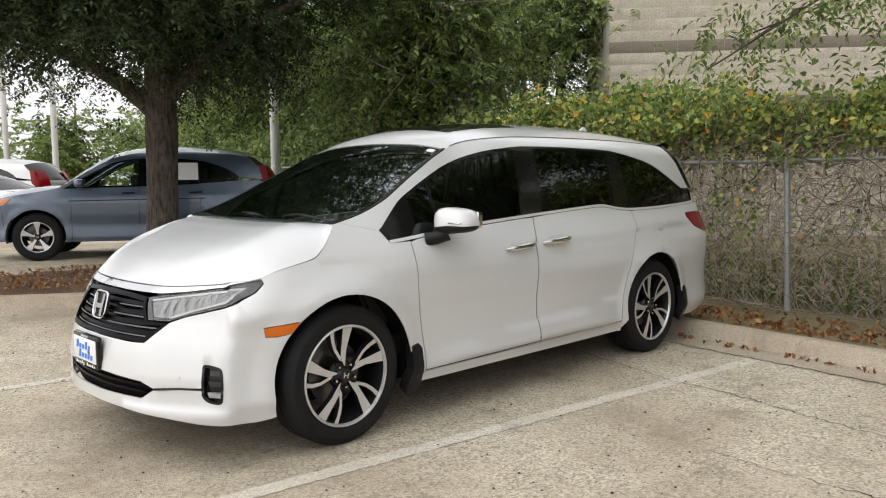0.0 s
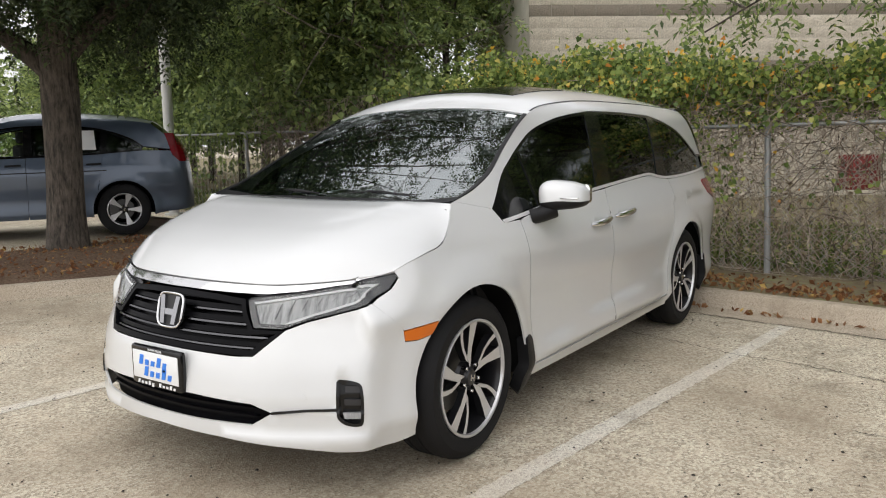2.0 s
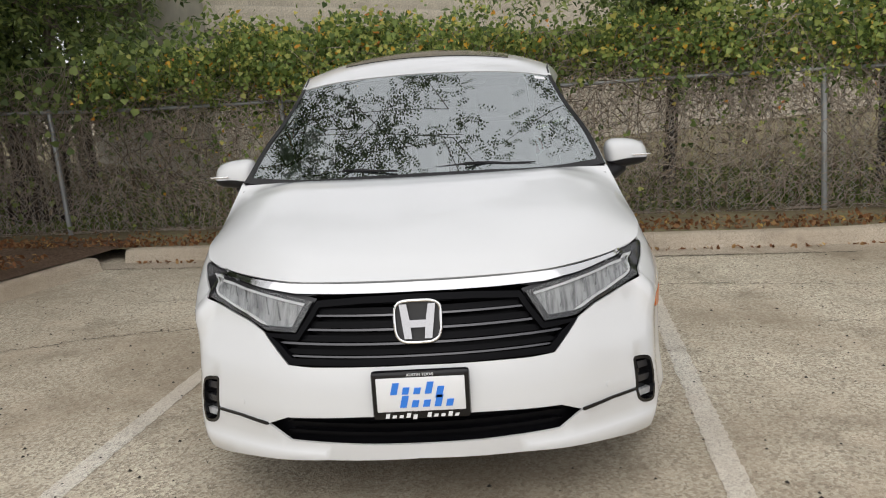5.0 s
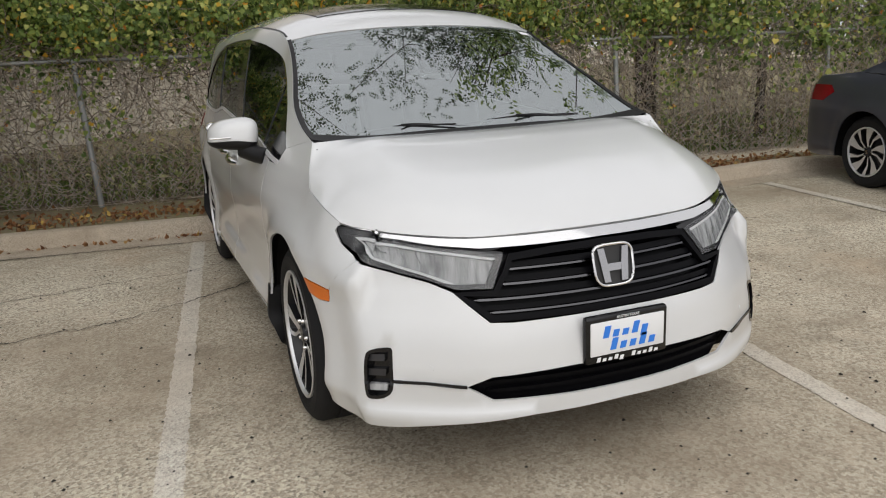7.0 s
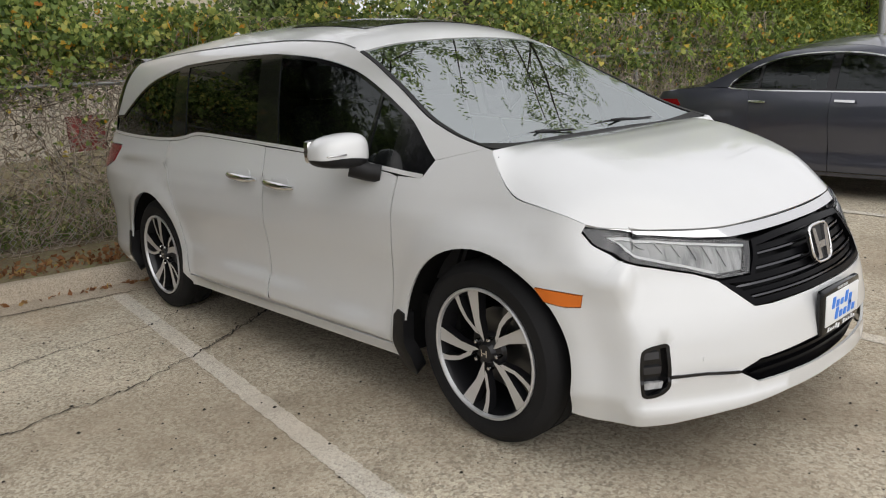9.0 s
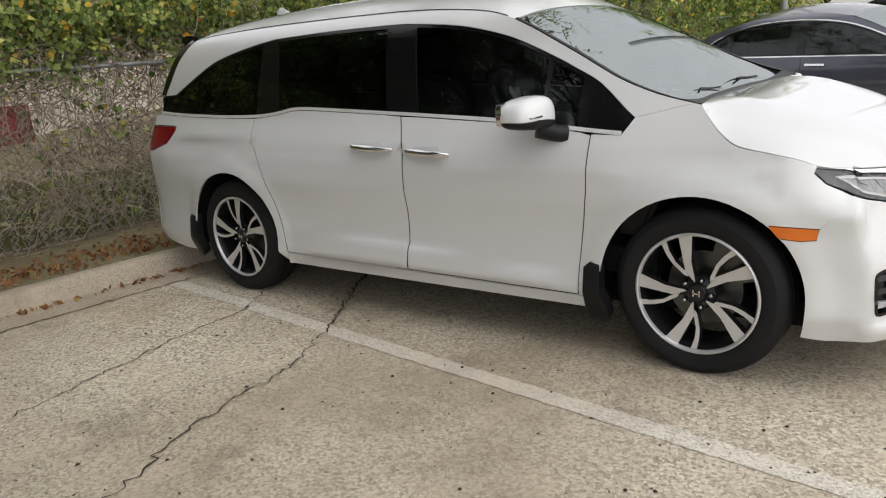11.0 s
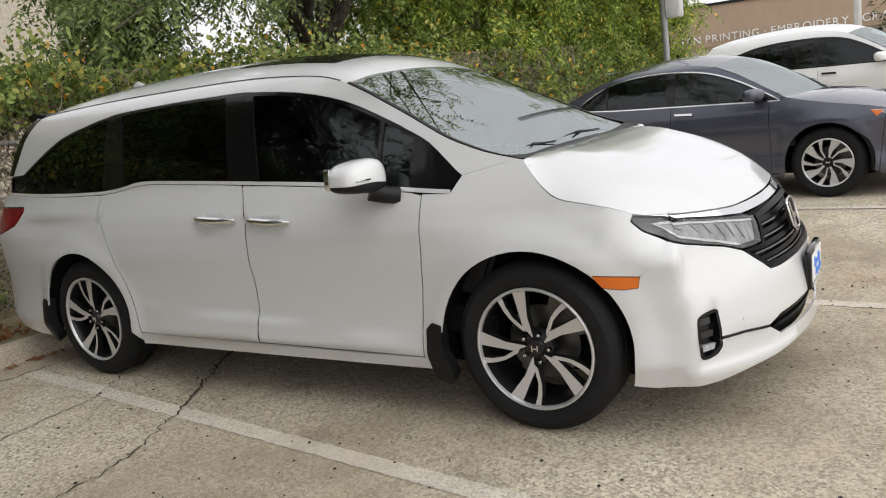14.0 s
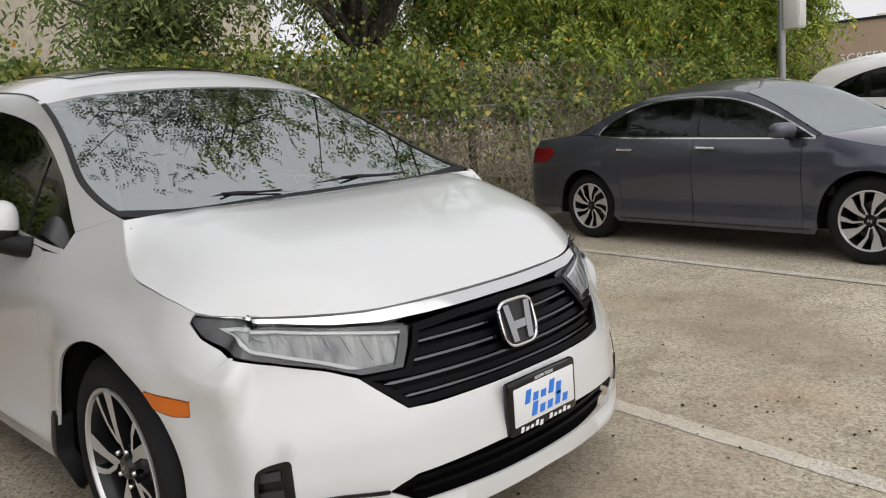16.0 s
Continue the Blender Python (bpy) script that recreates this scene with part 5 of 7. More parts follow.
def block_wall_mat(name, base, dark):
    m, n, l, p = nodes_of(name)
    c = coords(n)
    mp = n.new("ShaderNodeMapping")
    mp.inputs["Scale"].default_value = (2.2, 2.2, .45)
    l.new(c, mp.inputs["Vector"])
    streak = noise_tex(n, l, 2.2, 5, .65, mp.outputs[0])
    grit = noise_tex(n, l, 38, 6, .7, c)
    rnd = n.new("ShaderNodeObjectInfo").outputs["Random"]
    col = ramp(n, l, grit, [(.32, dark), (.55, base), (.8, tuple(x * 1.15 for x in base))])
    col = blend(n, l, ramp(n, l, streak, [(.45, (0, 0, 0)), (.72, (.55, .55, .55))]), col, dark)
    col = blend(n, l, .18, col, ramp(n, l, rnd, [(0, dark), (1, tuple(min(1, x * 1.2) for x in base))]))
    l.new(col, p.inputs["Base Color"])
    p.inputs["Roughness"].default_value = .95
    bump(n, l, p, grit, .9, .02)
    return m


M_BLOCK = block_wall_mat("split_face_block", (.72, .655, .54), (.42, .37, .295))
M_MORTAR = plain("pale_mortar", (.60, .56, .48), .95, grain=.4, scale=80, vary=.12)
M_BAND = block_wall_mat("smooth_block_band", (.29, .25, .20), (.21, .18, .14))
warehouse = thing("warehouse", "tall tan split-face block building behind the fence", "building")
BLD = Matrix.Translation((-3.97, 9.77, 0)) @ Matrix.Rotation(radians(37.6), 4, "Z")
BW0, BW1, BB = 0.0, 26.4, 0.0
bm = bmesh.new()
box(bm, BW0 + .02, BW1, BB + .004, BB + 9, -.2, 6.4, 0, BLD)
part("wall", bm, M_MORTAR, warehouse, "tan block wall with pale joints")
bm = bmesh.new()
box(bm, BW0 - .03, BW1 + .03, BB - .03, BB + 9, 6.4, 6.6, 0, BLD)
part("coping", bm, M_BAND, warehouse)
rng = random.Random(7)
BH, BL = .2, .4
shapes = []
for v in range(5):
    bm = bmesh.new()
    bmesh.ops.create_grid(bm, x_segments=4, y_segments=3, size=.5)
    for q in bm.verts:
        x, y = q.co.x, q.co.y
        edge = abs(x) > .45 or abs(y) > .45
        q.co = (x * (BL - .010), (-.001 - rng.random() * .003 if edge else -.004 - rng.random() * .012), y * (BH - .010))
    bm.verts.ensure_lookup_table()
    rim_e = [e for e in bm.edges if e.is_boundary]
    r = bmesh.ops.extrude_edge_only(bm, edges=rim_e)
    for q in r["geom"]:
        if isinstance(q, bmesh.types.BMVert):
            q.co.y = .06
    bmesh.ops.recalc_face_normals(bm, faces=bm.faces[:])
    shapes.append(finish(bm, "block", M_BLOCK, 25))
smooth_bm = box(bmesh.new(), -BL / 2 + .003, BL / 2 - .003, -.004, .06, -BH / 2 + .003, BH / 2 - .003, .004)
smooth_block = finish(smooth_bm, "block", M_BAND, 30)
stuff_v, stuff_f = [], []
for j in range(32):
    z = .1 + BH * j
    for i in range(66):
        a = BW0 + .2 + BL * i - (BL / 2 if j % 2 else 0)
        half = Matrix.Identity(4)
        if a < BW0 + .1:
            a, half = BW0 + .1, Matrix.Diagonal((.5, 1, 1, 1))
        if a > BW1:
            continue
        me = smooth_block if j in (8, 13, 18, 23) else shapes[rng.randrange(5)]
        if 10 < j < 23 and a < 9.4:
            ob = new("block", me)
            ob.parent = warehouse
            ob.matrix_world = BLD @ Matrix.Translation((a, BB, z)) @ half
        else:
            k = len(stuff_v)
            mt = BLD @ Matrix.Translation((a, BB, z)) @ half
            stuff_v += [tuple(mt @ v.co) for v in me.vertices]
            stuff_f += [tuple(k + q for q in p.vertices) for p in me.polygons]
tagged(raw("block_rest", stuff_v, stuff_f, M_BLOCK, warehouse, smooth=False), kind="stuff")

# ---- leaves and trees ----


def blades(name, centres, dirs, norms, sizes, material, parent=None, shape=0.45, kind="stuff", label="", broad=False):
    """Folded leaf blades at the centres, pointing along dirs, their faces towards norms; broad ones are heart-shaped."""
    c, d = np.asarray(centres, float), np.asarray(dirs, float)
    n = len(c)
    s = np.broadcast_to(np.asarray(sizes, float), (n,))[:, None]
    d = d / (np.linalg.norm(d, axis=1)[:, None] + 1e-9)
    side = np.cross(d, norms)
    side /= np.linalg.norm(side, axis=1)[:, None] + 1e-9
    up = np.cross(side, d)
    if broad:
        pts = [(-.38, 0, 0), (-.5, .26, .05), (-.12, .46, .10), (.5, 0, -.10), (-.12, -.46, .10), (-.5, -.26, .05)]
        tri = [(0, 2, 1), (0, 3, 2), (0, 4, 3), (0, 5, 4)]
    else:
        pts = [(-.5, 0, 0), (-.08, shape / 2, .08), (.5, 0, -.10), (-.08, -shape / 2, .08)]
        tri = [(0, 2, 1), (0, 3, 2)]
    v = np.stack([c + d * s * p + side * s * q + up * s * r for p, q, r in pts], 1).reshape(-1, 3)
    k = np.arange(n)[:, None] * len(pts)
    f = np.concatenate([k + t for t in tri], 1).reshape(-1, 3)
    me = bpy.data.meshes.new(name)
    me.vertices.add(len(v))
    me.vertices.foreach_set("co", v.ravel())
    me.loops.add(f.size)
    me.loops.foreach_set("vertex_index", f.ravel())
    me.polygons.add(len(f))
    me.polygons.foreach_set("loop_start", np.arange(len(f)) * 3)
    me.update(calc_edges=True)
    me.validate()
    me.materials.append(material)
    ob = new(name, me)
    ob.parent = parent
    return tagged(ob, label, kind=kind)


def leaves_mesh(name, centres, sizes, material, parent=None, seed=0, droop=0.35, shape=0.45, kind="stuff", label="", broad=False, face=(0, 0, 1.1)):
    rng = np.random.default_rng(seed)
    n = len(centres)
    d = rng.normal(size=(n, 3))
    d[:, 2] -= droop * 2
    nrm = rng.normal(size=(n, 3)) + face
    return blades(name, centres, d, nrm, np.asarray(sizes) * rng.uniform(.5, 1.45, n), material, parent, shape, kind, label, broad)


def sprays(name, centres, count, per, length, leaf, material, parent, seed, clump, droop, shape, label=""):
    """Twigs that each carry a row of leaves to either side."""
    g = np.random.default_rng(seed)
    cs = np.asarray(centres, float)
    mid = cs.mean(0)
    t = count // per
    c = cs[g.integers(0, len(cs), t)] + g.normal(size=(t, 3)) * (clump, clump, clump * .6)
    d = g.normal(size=(t, 3)) * (1, 1, .5) + (c - mid) / (np.abs(c - mid).max() + 1e-6) * 1.2
    d[:, 2] -= droop
    d /= np.linalg.norm(d, axis=1)[:, None]
    side = np.cross(d, (0, 0, 1.0) + g.normal(size=(t, 3)) * .3)
    side /= np.linalg.norm(side, axis=1)[:, None] + 1e-9
    ln = length * g.uniform(.6, 1.3, t)
    pos, dr, nr, sz = [], [], [], []
    for j in range(per):
        q = (j + .5) / per
        sgn = 1 if j % 2 else -1
        ld = d * .5 + side * sgn * .9 + (0, 0, -.25) + g.normal(size=(t, 3)) * .22
        ld /= np.linalg.norm(ld, axis=1)[:, None]
        s = leaf * g.uniform(.7, 1.25, t) * (1.1 - .5 * abs(q - .45))
        p = c + d * (ln * (q - .3))[:, None] - np.array((0, 0, 1.0)) * (ln * q * q * .22)[:, None] + ld * s[:, None] * .5
        pos.append(p), dr.append(ld), sz.append(s)
        nr.append(np.cross(side * sgn, d) * sgn + np.array((0, 0, .6)) + g.normal(size=(t, 3)) * .35)
    return blades(name, np.concatenate(pos), np.concatenate(dr), np.concatenate(nr), np.concatenate(sz), material, parent, shape, "", label)


def tree(label, base, trunk, limbs, leaf_count, leaf_size, leaf_m, bark_m, clump=.45, seed=0, name="tree", category="tree", droop=.3, shape=.45, twigs=3, fork=(.45, .95), per=10, length=.34):
    """A tapered trunk through the trunk points (x, y, z, radius), limbs to the given ends and leaves in clumps along their outer halves."""
    rng = random.Random(seed)
    root = thing(name, label, category)
    root.location = base
    bm = bmesh.new()
    tp = flow([t[:3] for t in trunk], 4)
    tr = [x[0] for x in flow([(t[3], 0) for t in trunk], 4)]
    tube(bm, tp, tr, 14)
    centres = []
    for end in limbs:
        e = Vector(end)
        t = rng.uniform(*fork)
        i = int(t * (len(tp) - 1))
        s, r0 = Vector(tp[i]), tr[i] * .55
        bend = s.lerp(e, .5) + Vector((rng.uniform(-.25, .25), rng.uniform(-.25, .25), rng.uniform(0, .35))) * (e - s).length * .35
        pts = flow([tuple(s), tuple(bend), tuple(e)], 5)
        rr = [max(r0 * (1 - k / len(pts)) ** 1.1, .008) for k in range(len(pts))]
        tube(bm, pts, rr, 7)
        ends = [(Vector(pts[k]), 1.0) for k in range(len(pts) // 2, len(pts))]
        for _ in range(twigs):
            p = Vector(pts[rng.randrange(len(pts) // 3, len(pts))])
            q = p + Vector((rng.gauss(0, 1), rng.gauss(0, 1), rng.gauss(-.1, .7))) * clump * 1.3
            tube(bm, [tuple(p), tuple(p.lerp(q, .5) + Vector((0, 0, .1 * clump))), tuple(q)], [.014, .009, .004], 5)
            ends += [(q, 1.0), (p.lerp(q, .6), .7)]
        centres += ends
    part("trunk", bm, bark_m, root, "", 60)
    cs = np.array([tuple(c) for c, _ in centres])
    sprays("crown", cs, leaf_count, per, length, leaf_size, leaf_m, root, seed + 5, clump, droop, shape, "leafy crown")
    return root


def blob_ends(n, centre, radii, seed, low=-1.0):
    rng = random.Random(seed)
    out = []
    while len(out) < n:
        v = Vector((rng.uniform(-1, 1), rng.uniform(-1, 1), rng.uniform(low, 1)))
        if .35 < v.length < 1:
            out.append((centre[0] + v.x * radii[0], centre[1] + v.y * radii[1], centre[2] + v.z * radii[2]))
    return out


# the live oak on the island, whose limbs reach over the stalls
OAK = (-6.75, 2.55, .12)
oak_ends = blob_ends(46, (0, 0, 4.3), (4.2, 4.2, 1.5), 3, -.75) + blob_ends(26, (0, -.5, 3.15), (3.4, 3.0, .45), 9)
oak = tree("live oak with a thick dark trunk and low spreading crown", OAK, [(0, 0, -.15, .30), (0, 0, .35, .235), (.02, .02, 1.2, .215), (0, .05, 2.1, .225), (.1, 0, 2.9, .19), (.2, .1, 4.2, .13), (.3, .1, 5.4, .06)], oak_ends, 175000, .078, M_OAK, M_BARK, .42, 11, twigs=5, fork=(.80, .99))


def high_crown(root, start, ends, leaves, material, seed):
    """Thin limbs high over the stalls with sprays of small leaves and gaps between."""
    bm, tips, rng = bmesh.new(), [], random.Random(seed)
    for e in ends:
        s0, e = Vector(start), Vector(e)
        mid = s0.lerp(e, .5) + Vector((rng.uniform(-.3, .3), rng.uniform(-.3, .3), .5))
        pts = [Vector(q) for q in flow([tuple(s0), tuple(mid), tuple(e)], 5)]
        tube(bm, [tuple(q) for q in pts], [max(.024 * (1 - k / 9), .005) for k in range(len(pts))], 5)
        for _ in range(5):
            q = pts[rng.randrange(6, len(pts))]
            r = q + Vector((rng.gauss(0, 1), rng.gauss(0, 1), rng.gauss(-.1, .4))) * .55
            tube(bm, [tuple(q), tuple(r)], [.008, .003], 4)
            tips += [tuple(r), tuple(q.lerp(r, .5))]
    part("branchwork", bm, M_BARK, root, "", 60)
    sprays("crown", np.array(tips), leaves, 10, .26, .052, material, root, seed + 10, .16, .3, .45, "leafy crown")


for r, line in ((.15, [(0, .05, 2.15), (-.35, -.35, 2.62), (-.95, -.95, 3.1), (-1.8, -1.7, 3.5)]), (.13, [(.02, .05, 2.3), (.4, .4, 2.85), (1.0, .9, 3.4), (1.9, 1.5, 3.8)])):
    bm = bmesh.new()
    tube(bm, flow(line, 4), [r * (1 - k / 16) for k in range(13)], 10)
    part("limb", bm, M_BARK, oak, "", 60)
high_crown(oak, (.15, .1, 4.0), blob_ends(30, (3.7, .7, 6.4), (2.5, 2.3, .9), 4) + blob_ends(5, (6.5, 1.2, 6.5), (.7, 1.0, .4), 6), 42000, M_OAK, 19)
# the tree behind the stalls, seen in the windscreen
over_ends = blob_ends(26, (0, 0, 5.6), (3.2, 2.6, 1.1), 21, -.6)
elm = tree("elm leaning over the parked van", tuple(row(3.4, 3.6, 0)), [(0, 0, -.2, .17), (-.1, -.1, 1.5, .14), (-.4, -.3, 3.2, .11), (-.8, -.6, 5.0, .06)], [(x - 1.2, y - 2.2, z - .3) for x, y, z in over_ends] + [(.65 - 5.5, 4.35 - 6.4, 2.35), (1.0 - 5.5, 4.5 - 6.4, 2.65), (1.5 - 5.5, 4.5 - 6.4, 2.9), (2.1 - 5.5, 4.6 - 6.4, 2.6), (2.0 - 5.5, 4.5 - 6.4, 3.3), (2.6 - 5.5, 4.7 - 6.4, 2.9)], 22000, .085, M_WOOD, M_BARK, .26, 23, droop=.5, shape=.36)

high_crown(elm, (-.6, -.5, 4.2), blob_ends(24, (-3.1, -1.7, 6.6), (2.0, 1.6, .8), 14), 30000, M_OAK, 24)

# woods behind the fence on the island side
rng = random.Random(31)
for k in range(20):
    a = -7.3 - 1.75 * (k % 10) + rng.uniform(-.5, .5) - (.6 if k > 9 else 0)
    b = (3.0 if k < 10 else 6.8) + rng.uniform(0, 2.6)
    h = rng.uniform(4.8, 7.0) + (2.5 if k > 9 else 0)
    ends = blob_ends(24, (0, 0, h * .62), (1.9, 1.9, h * .38), 40 + k)
    lean = rng.uniform(-.8, .8)
    tree("slender woodland tree behind the fence", tuple(row(a, b, .1)), [(0, 0, -.2, .11), (lean * .3, 0, h * .3, .09), (lean * .8, .1, h * .7, .05), (lean, .1, h, .02)], ends, 15000, .125, M_WOOD, M_BARK2 if k % 3 == 0 else M_BARK, .5, 60 + k)
pale = thing("tree", "clump of pale leaning trunks behind the fence", "tree")
pale.location = row(-8.9, 2.35, 0)
bm = bmesh.new()
for x0, x1, h, r in ((0, -1.5, 3.7, .045), (.25, -.65, 4.1, .065), (.45, -.05, 4.3, .065), (-.1, .5, 2.6, .04)):
    tube(bm, flow([(x0, 0, 0), (x0 * .6 + x1 * .4, .1, h * .45), (x1, .15, h)], 4), [r * (1.25 - .08 * k) for k in range(9)], 9)
part("trunk", bm, M_BARK2, pale, "", 60)
bm = bmesh.new()
rng = random.Random(83)
for k in range(16):
    x0, lean = .15 + .10 * k, rng.uniform(-.35, .35)
    tube(bm, flow([(x0, rng.uniform(-.15, .5), 0), (x0 + lean * .4, rng.uniform(-.1, .3), .9), (x0 + lean, rng.uniform(-.1, .3), 2.1)], 4), [rng.uniform(.02, .065) * (1.2 - .07 * q) for q in range(9)], 8)
part("stem_clump", bm, M_BARK, pale, "dark stems rising from one root", 60)
sprays("crown", np.array([(-1.2, .1, 3.1), (-.4, .1, 3.5), (.2, 0, 3.7), (.5, 0, 2.8), (-.8, .2, 3.4)]), 6000, 10, .34, .11, M_WOOD, pale, 77, .5, .4, .45, "thin leaves")
# bright elms in the corner towards the street
for k, (a, b, h) in enumerate(((5.0, 3.2, 7.4), (6.8, 2.9, 6.6), (8.3, 2.9, 7.4), (9.6, 2.7, 6.8), (11.1, 2.9, 6.4), (12.3, 2.4, 6.2), (3.9, 4.4, 7.6))):
    ends = blob_ends(42, (0, 0, h * .54), (1.25, 1.1, h * .46), 140 + k)
    tree("bright green elm sapling growing through the fence", tuple(row(a, b, 0)), [(0, 0, -.2, .07), (.05, 0, h * .4, .05), (.1, .05, h, .015)], ends, 24000, .118, M_ELM, M_BARK, .30, 160 + k, droop=.6, shape=.36, per=14, length=.5)

tree("dark elm hung with vines behind the fence", (2.95, 7.25, 0), [(0, 0, -.2, .09), (.1, 0, 2.4, .07), (0, .05, 6.2, .02)], blob_ends(34, (0, 0, 3.6), (.95, .95, 2.7), 171), 21000, .10, M_WOOD, M_BARK, .30, 172, droop=.6, shape=.4, per=12, length=.42)

# vines: a thick mat on the top rail, thinner on the wire
vine = thing("vine_hedge", "tangled green and yellow vines over the fence top", "vines", kind="stuff")
g = np.random.default_rng(5)


def along(n, a0, a1, b_mu, b_sd, z_mu, z_sd, seed, bumps=1.0):
    g = np.random.default_rng(seed)
    a = g.uniform(a0, a1, n * 3)
    wave = .5 + .5 * np.sin(a * 1.9 + seed) * np.sin(a * .73 + 2 * seed)
    keep = g.random(n * 3) < .35 + .65 * wave * bumps
    a = a[keep][:n]
    wave = wave[keep][:n]
    b = g.normal(b_mu, b_sd, len(a))
    z = z_mu + z_sd * g.normal(size=len(a)) + .34 * (wave - .5) * bumps
    return np.array([tuple(row(p, q, r)) for p, q, r in zip(a, b, z)])


def clumped(n, per, sd, *where):
    """Leaves in tufts round places along the fence."""
    c = along(n // per, *where)
    g = np.random.default_rng(where[6] + 50)
    return np.repeat(c, per, 0) + g.normal(size=(len(c) * per, 3)) * (sd, sd, sd * .75)


TOWARDS = (-.1, -1.0, .9)
leaves_mesh("vine_leaves", along(16000, -6.2, 3.2, FB + .30, .22, 1.86, .13, 1), .050, M_VINE, vine, 1, .3, .75, "stuff", broad=True, face=TOWARDS)
leaves_mesh("vine_leaves", clumped(27000, 36, .085, -6.2, 3.4, FB + .18, .24, 1.85, .14, 11), .048, M_VINE, vine, 11, .3, .75, "stuff", broad=True, face=TOWARDS)
leaves_mesh("vine_leaves", clumped(2200, 8, .10, -6.2, 9.0, FB + .08, .18, 1.84, .20, 12), .062, M_VINE, vine, 15, .3, .8, "stuff", broad=True, face=TOWARDS)
leaves_mesh("vine_leaves", along(19000, -19, -5.2, FB + .50, .36, 1.88, .26, 2), .085, M_WOOD, vine, 2, .3, .7, "stuff", broad=True, face=TOWARDS)
leaves_mesh("vine_leaves", along(900, -6, 9.5, FB + .02, .05, 1.15, .35, 3), .052, M_VINE, vine, 3, .3, .75, "stuff", broad=True, face=(-.1, -1.4, .6))
leaves_mesh("vine_leaves", clumped(9000, 30, .12, 2.8, 11, FB + .12, .18, 1.55, .28, 4), .062, M_VINE, vine, 4, .3, .7, "stuff", broad=True, face=(-.1, -1.2, .7))
leaves_mesh("vine_leaves", np.concatenate([clumped(6500, 40, .12, -4.4, -2.4, FB + .35, .3, 2.13, .16, 5, .3), clumped(2000, 25, .12, .9, 3.6, FB + .30, .28, 2.10, .20, 6, .6), clumped(1200, 25, .12, 2.6, 5.4, FB + .5, .30, 2.1, .30, 7, .5)]), .060, M_VINE, vine, 5, .3, .75, "stuff", broad=True, face=TOWARDS)
leaves_mesh("vine_leaves", along(1500, -19, -5.0, FB + .45, .25, .85, .42, 8), .08, M_WOOD, vine, 8, .3, .7, "stuff", broad=True, face=TOWARDS)
leaves_mesh("dry_leaves", along(1300, -19, -5.0, FB + .5, .3, .5, .3, 9), .07, M_BRUSH, vine, 9, .3, .5, "stuff")
# strands that hang down the wire
hang = []
for k in range(24):
    a, z, low = g.uniform(-5.8, 9.5), 1.65, g.uniform(.35, 1.25)
    while z > low:
        a += g.normal(0, .03)
        z -= .022
        hang += [tuple(row(a + g.normal(0, .06), FB + g.normal(-.02, .05), z + g.normal(0, .03))) for _ in range(2)]
leaves_mesh("vine_leaves", np.array(hang), .048, M_VINE, vine, 21, .4, .75, "stuff", broad=True, face=(-.1, -1.4, .6))
# bare stems, pale ones in front; those further in carry painted shade
M_STEM = bark("shaded_vine", (0.080, 0.062, 0.048), (0.28, 0.225, 0.175))
for name, count, mat, label, deep, seed in (("bare_stems", 6000, M_TWIG, "dry brown vine stems", .03, 77), ("dark_stems", 2800, M_STEM, "tangled vine stems coloured dark for shade", .30, 78)):
    h = np.random.default_rng(seed)
    m = 10
    turn = h.uniform(0, 6.283, count)[:, None] + np.cumsum(h.normal(0, .42, (count, m)), 1)
    d = h.uniform(.03, .10, count)[:, None]
    z0 = np.where(h.random(count) < .45, h.uniform(1.4, 1.8, count), h.uniform(.1, 1.4, count))[:, None]
    a = h.uniform(-9.5, 8.5, count)[:, None] + np.cumsum(d * np.cos(turn), 1)
    z = np.clip(z0 + np.cumsum(d * np.sin(turn), 1), .08, 2.1)
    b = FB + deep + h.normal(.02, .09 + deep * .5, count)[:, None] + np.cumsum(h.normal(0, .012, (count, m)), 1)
    r = h.uniform(.002, .0055, count)[:, None]
    rings = []
    for k in range(3):
        t = k * 2 * math.pi / 3
        q = np.stack([a - r * math.cos(t) * np.sin(turn), b + r * math.sin(t), z + r * math.cos(t) * np.cos(turn), np.ones_like(a)], -1)
        rings.append((q @ np.array(ROW).T)[..., :3])
    v = np.stack(rings, 2).reshape(-1, 3)
    i = (np.arange(count)[:, None] * m + np.arange(m - 1)).ravel() * 3
    f = np.concatenate([np.stack([i + k, i + (k + 1) % 3, i + 3 + (k + 1) % 3, i + 3 + k], 1) for k in range(3)])
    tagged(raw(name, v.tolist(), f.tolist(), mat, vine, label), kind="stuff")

# leaf litter and grass
g = np.random.default_rng(9)
n = 5200
aa, bb = g.uniform(-12, 12, n), .56 + np.abs(g.normal(0, .5, n))
leaves_mesh("leaf_litter", np.array([tuple(row(p, q, verge_z(p, q) + .012 + .02 * g.random())) for p, q in zip(aa, bb)]), .055, M_LITTER, None, 12, .0, .6, "stuff", "dry brown fallen leaves along the kerb")
tagged(bpy.data.objects["leaf_litter"], category="leaf litter")
n = 420
aa, bb = g.uniform(-5, 9, n), .31 - np.abs(g.normal(0, .05, n))
leaves_mesh("gutter_leaves", np.array([tuple(row(p, q, .016)) for p, q in zip(aa, bb)]), .05, M_LITTER, None, 13, .0, .6, "stuff", "yellow and brown leaves in the gutter")
tagged(bpy.data.objects["gutter_leaves"], category="leaf litter")
n = 6000
aa, bb, zz = g.uniform(-6.5, 9, n), 2.1 + np.abs(g.normal(0, .8, n)), np.abs(g.normal(0, .5, n))
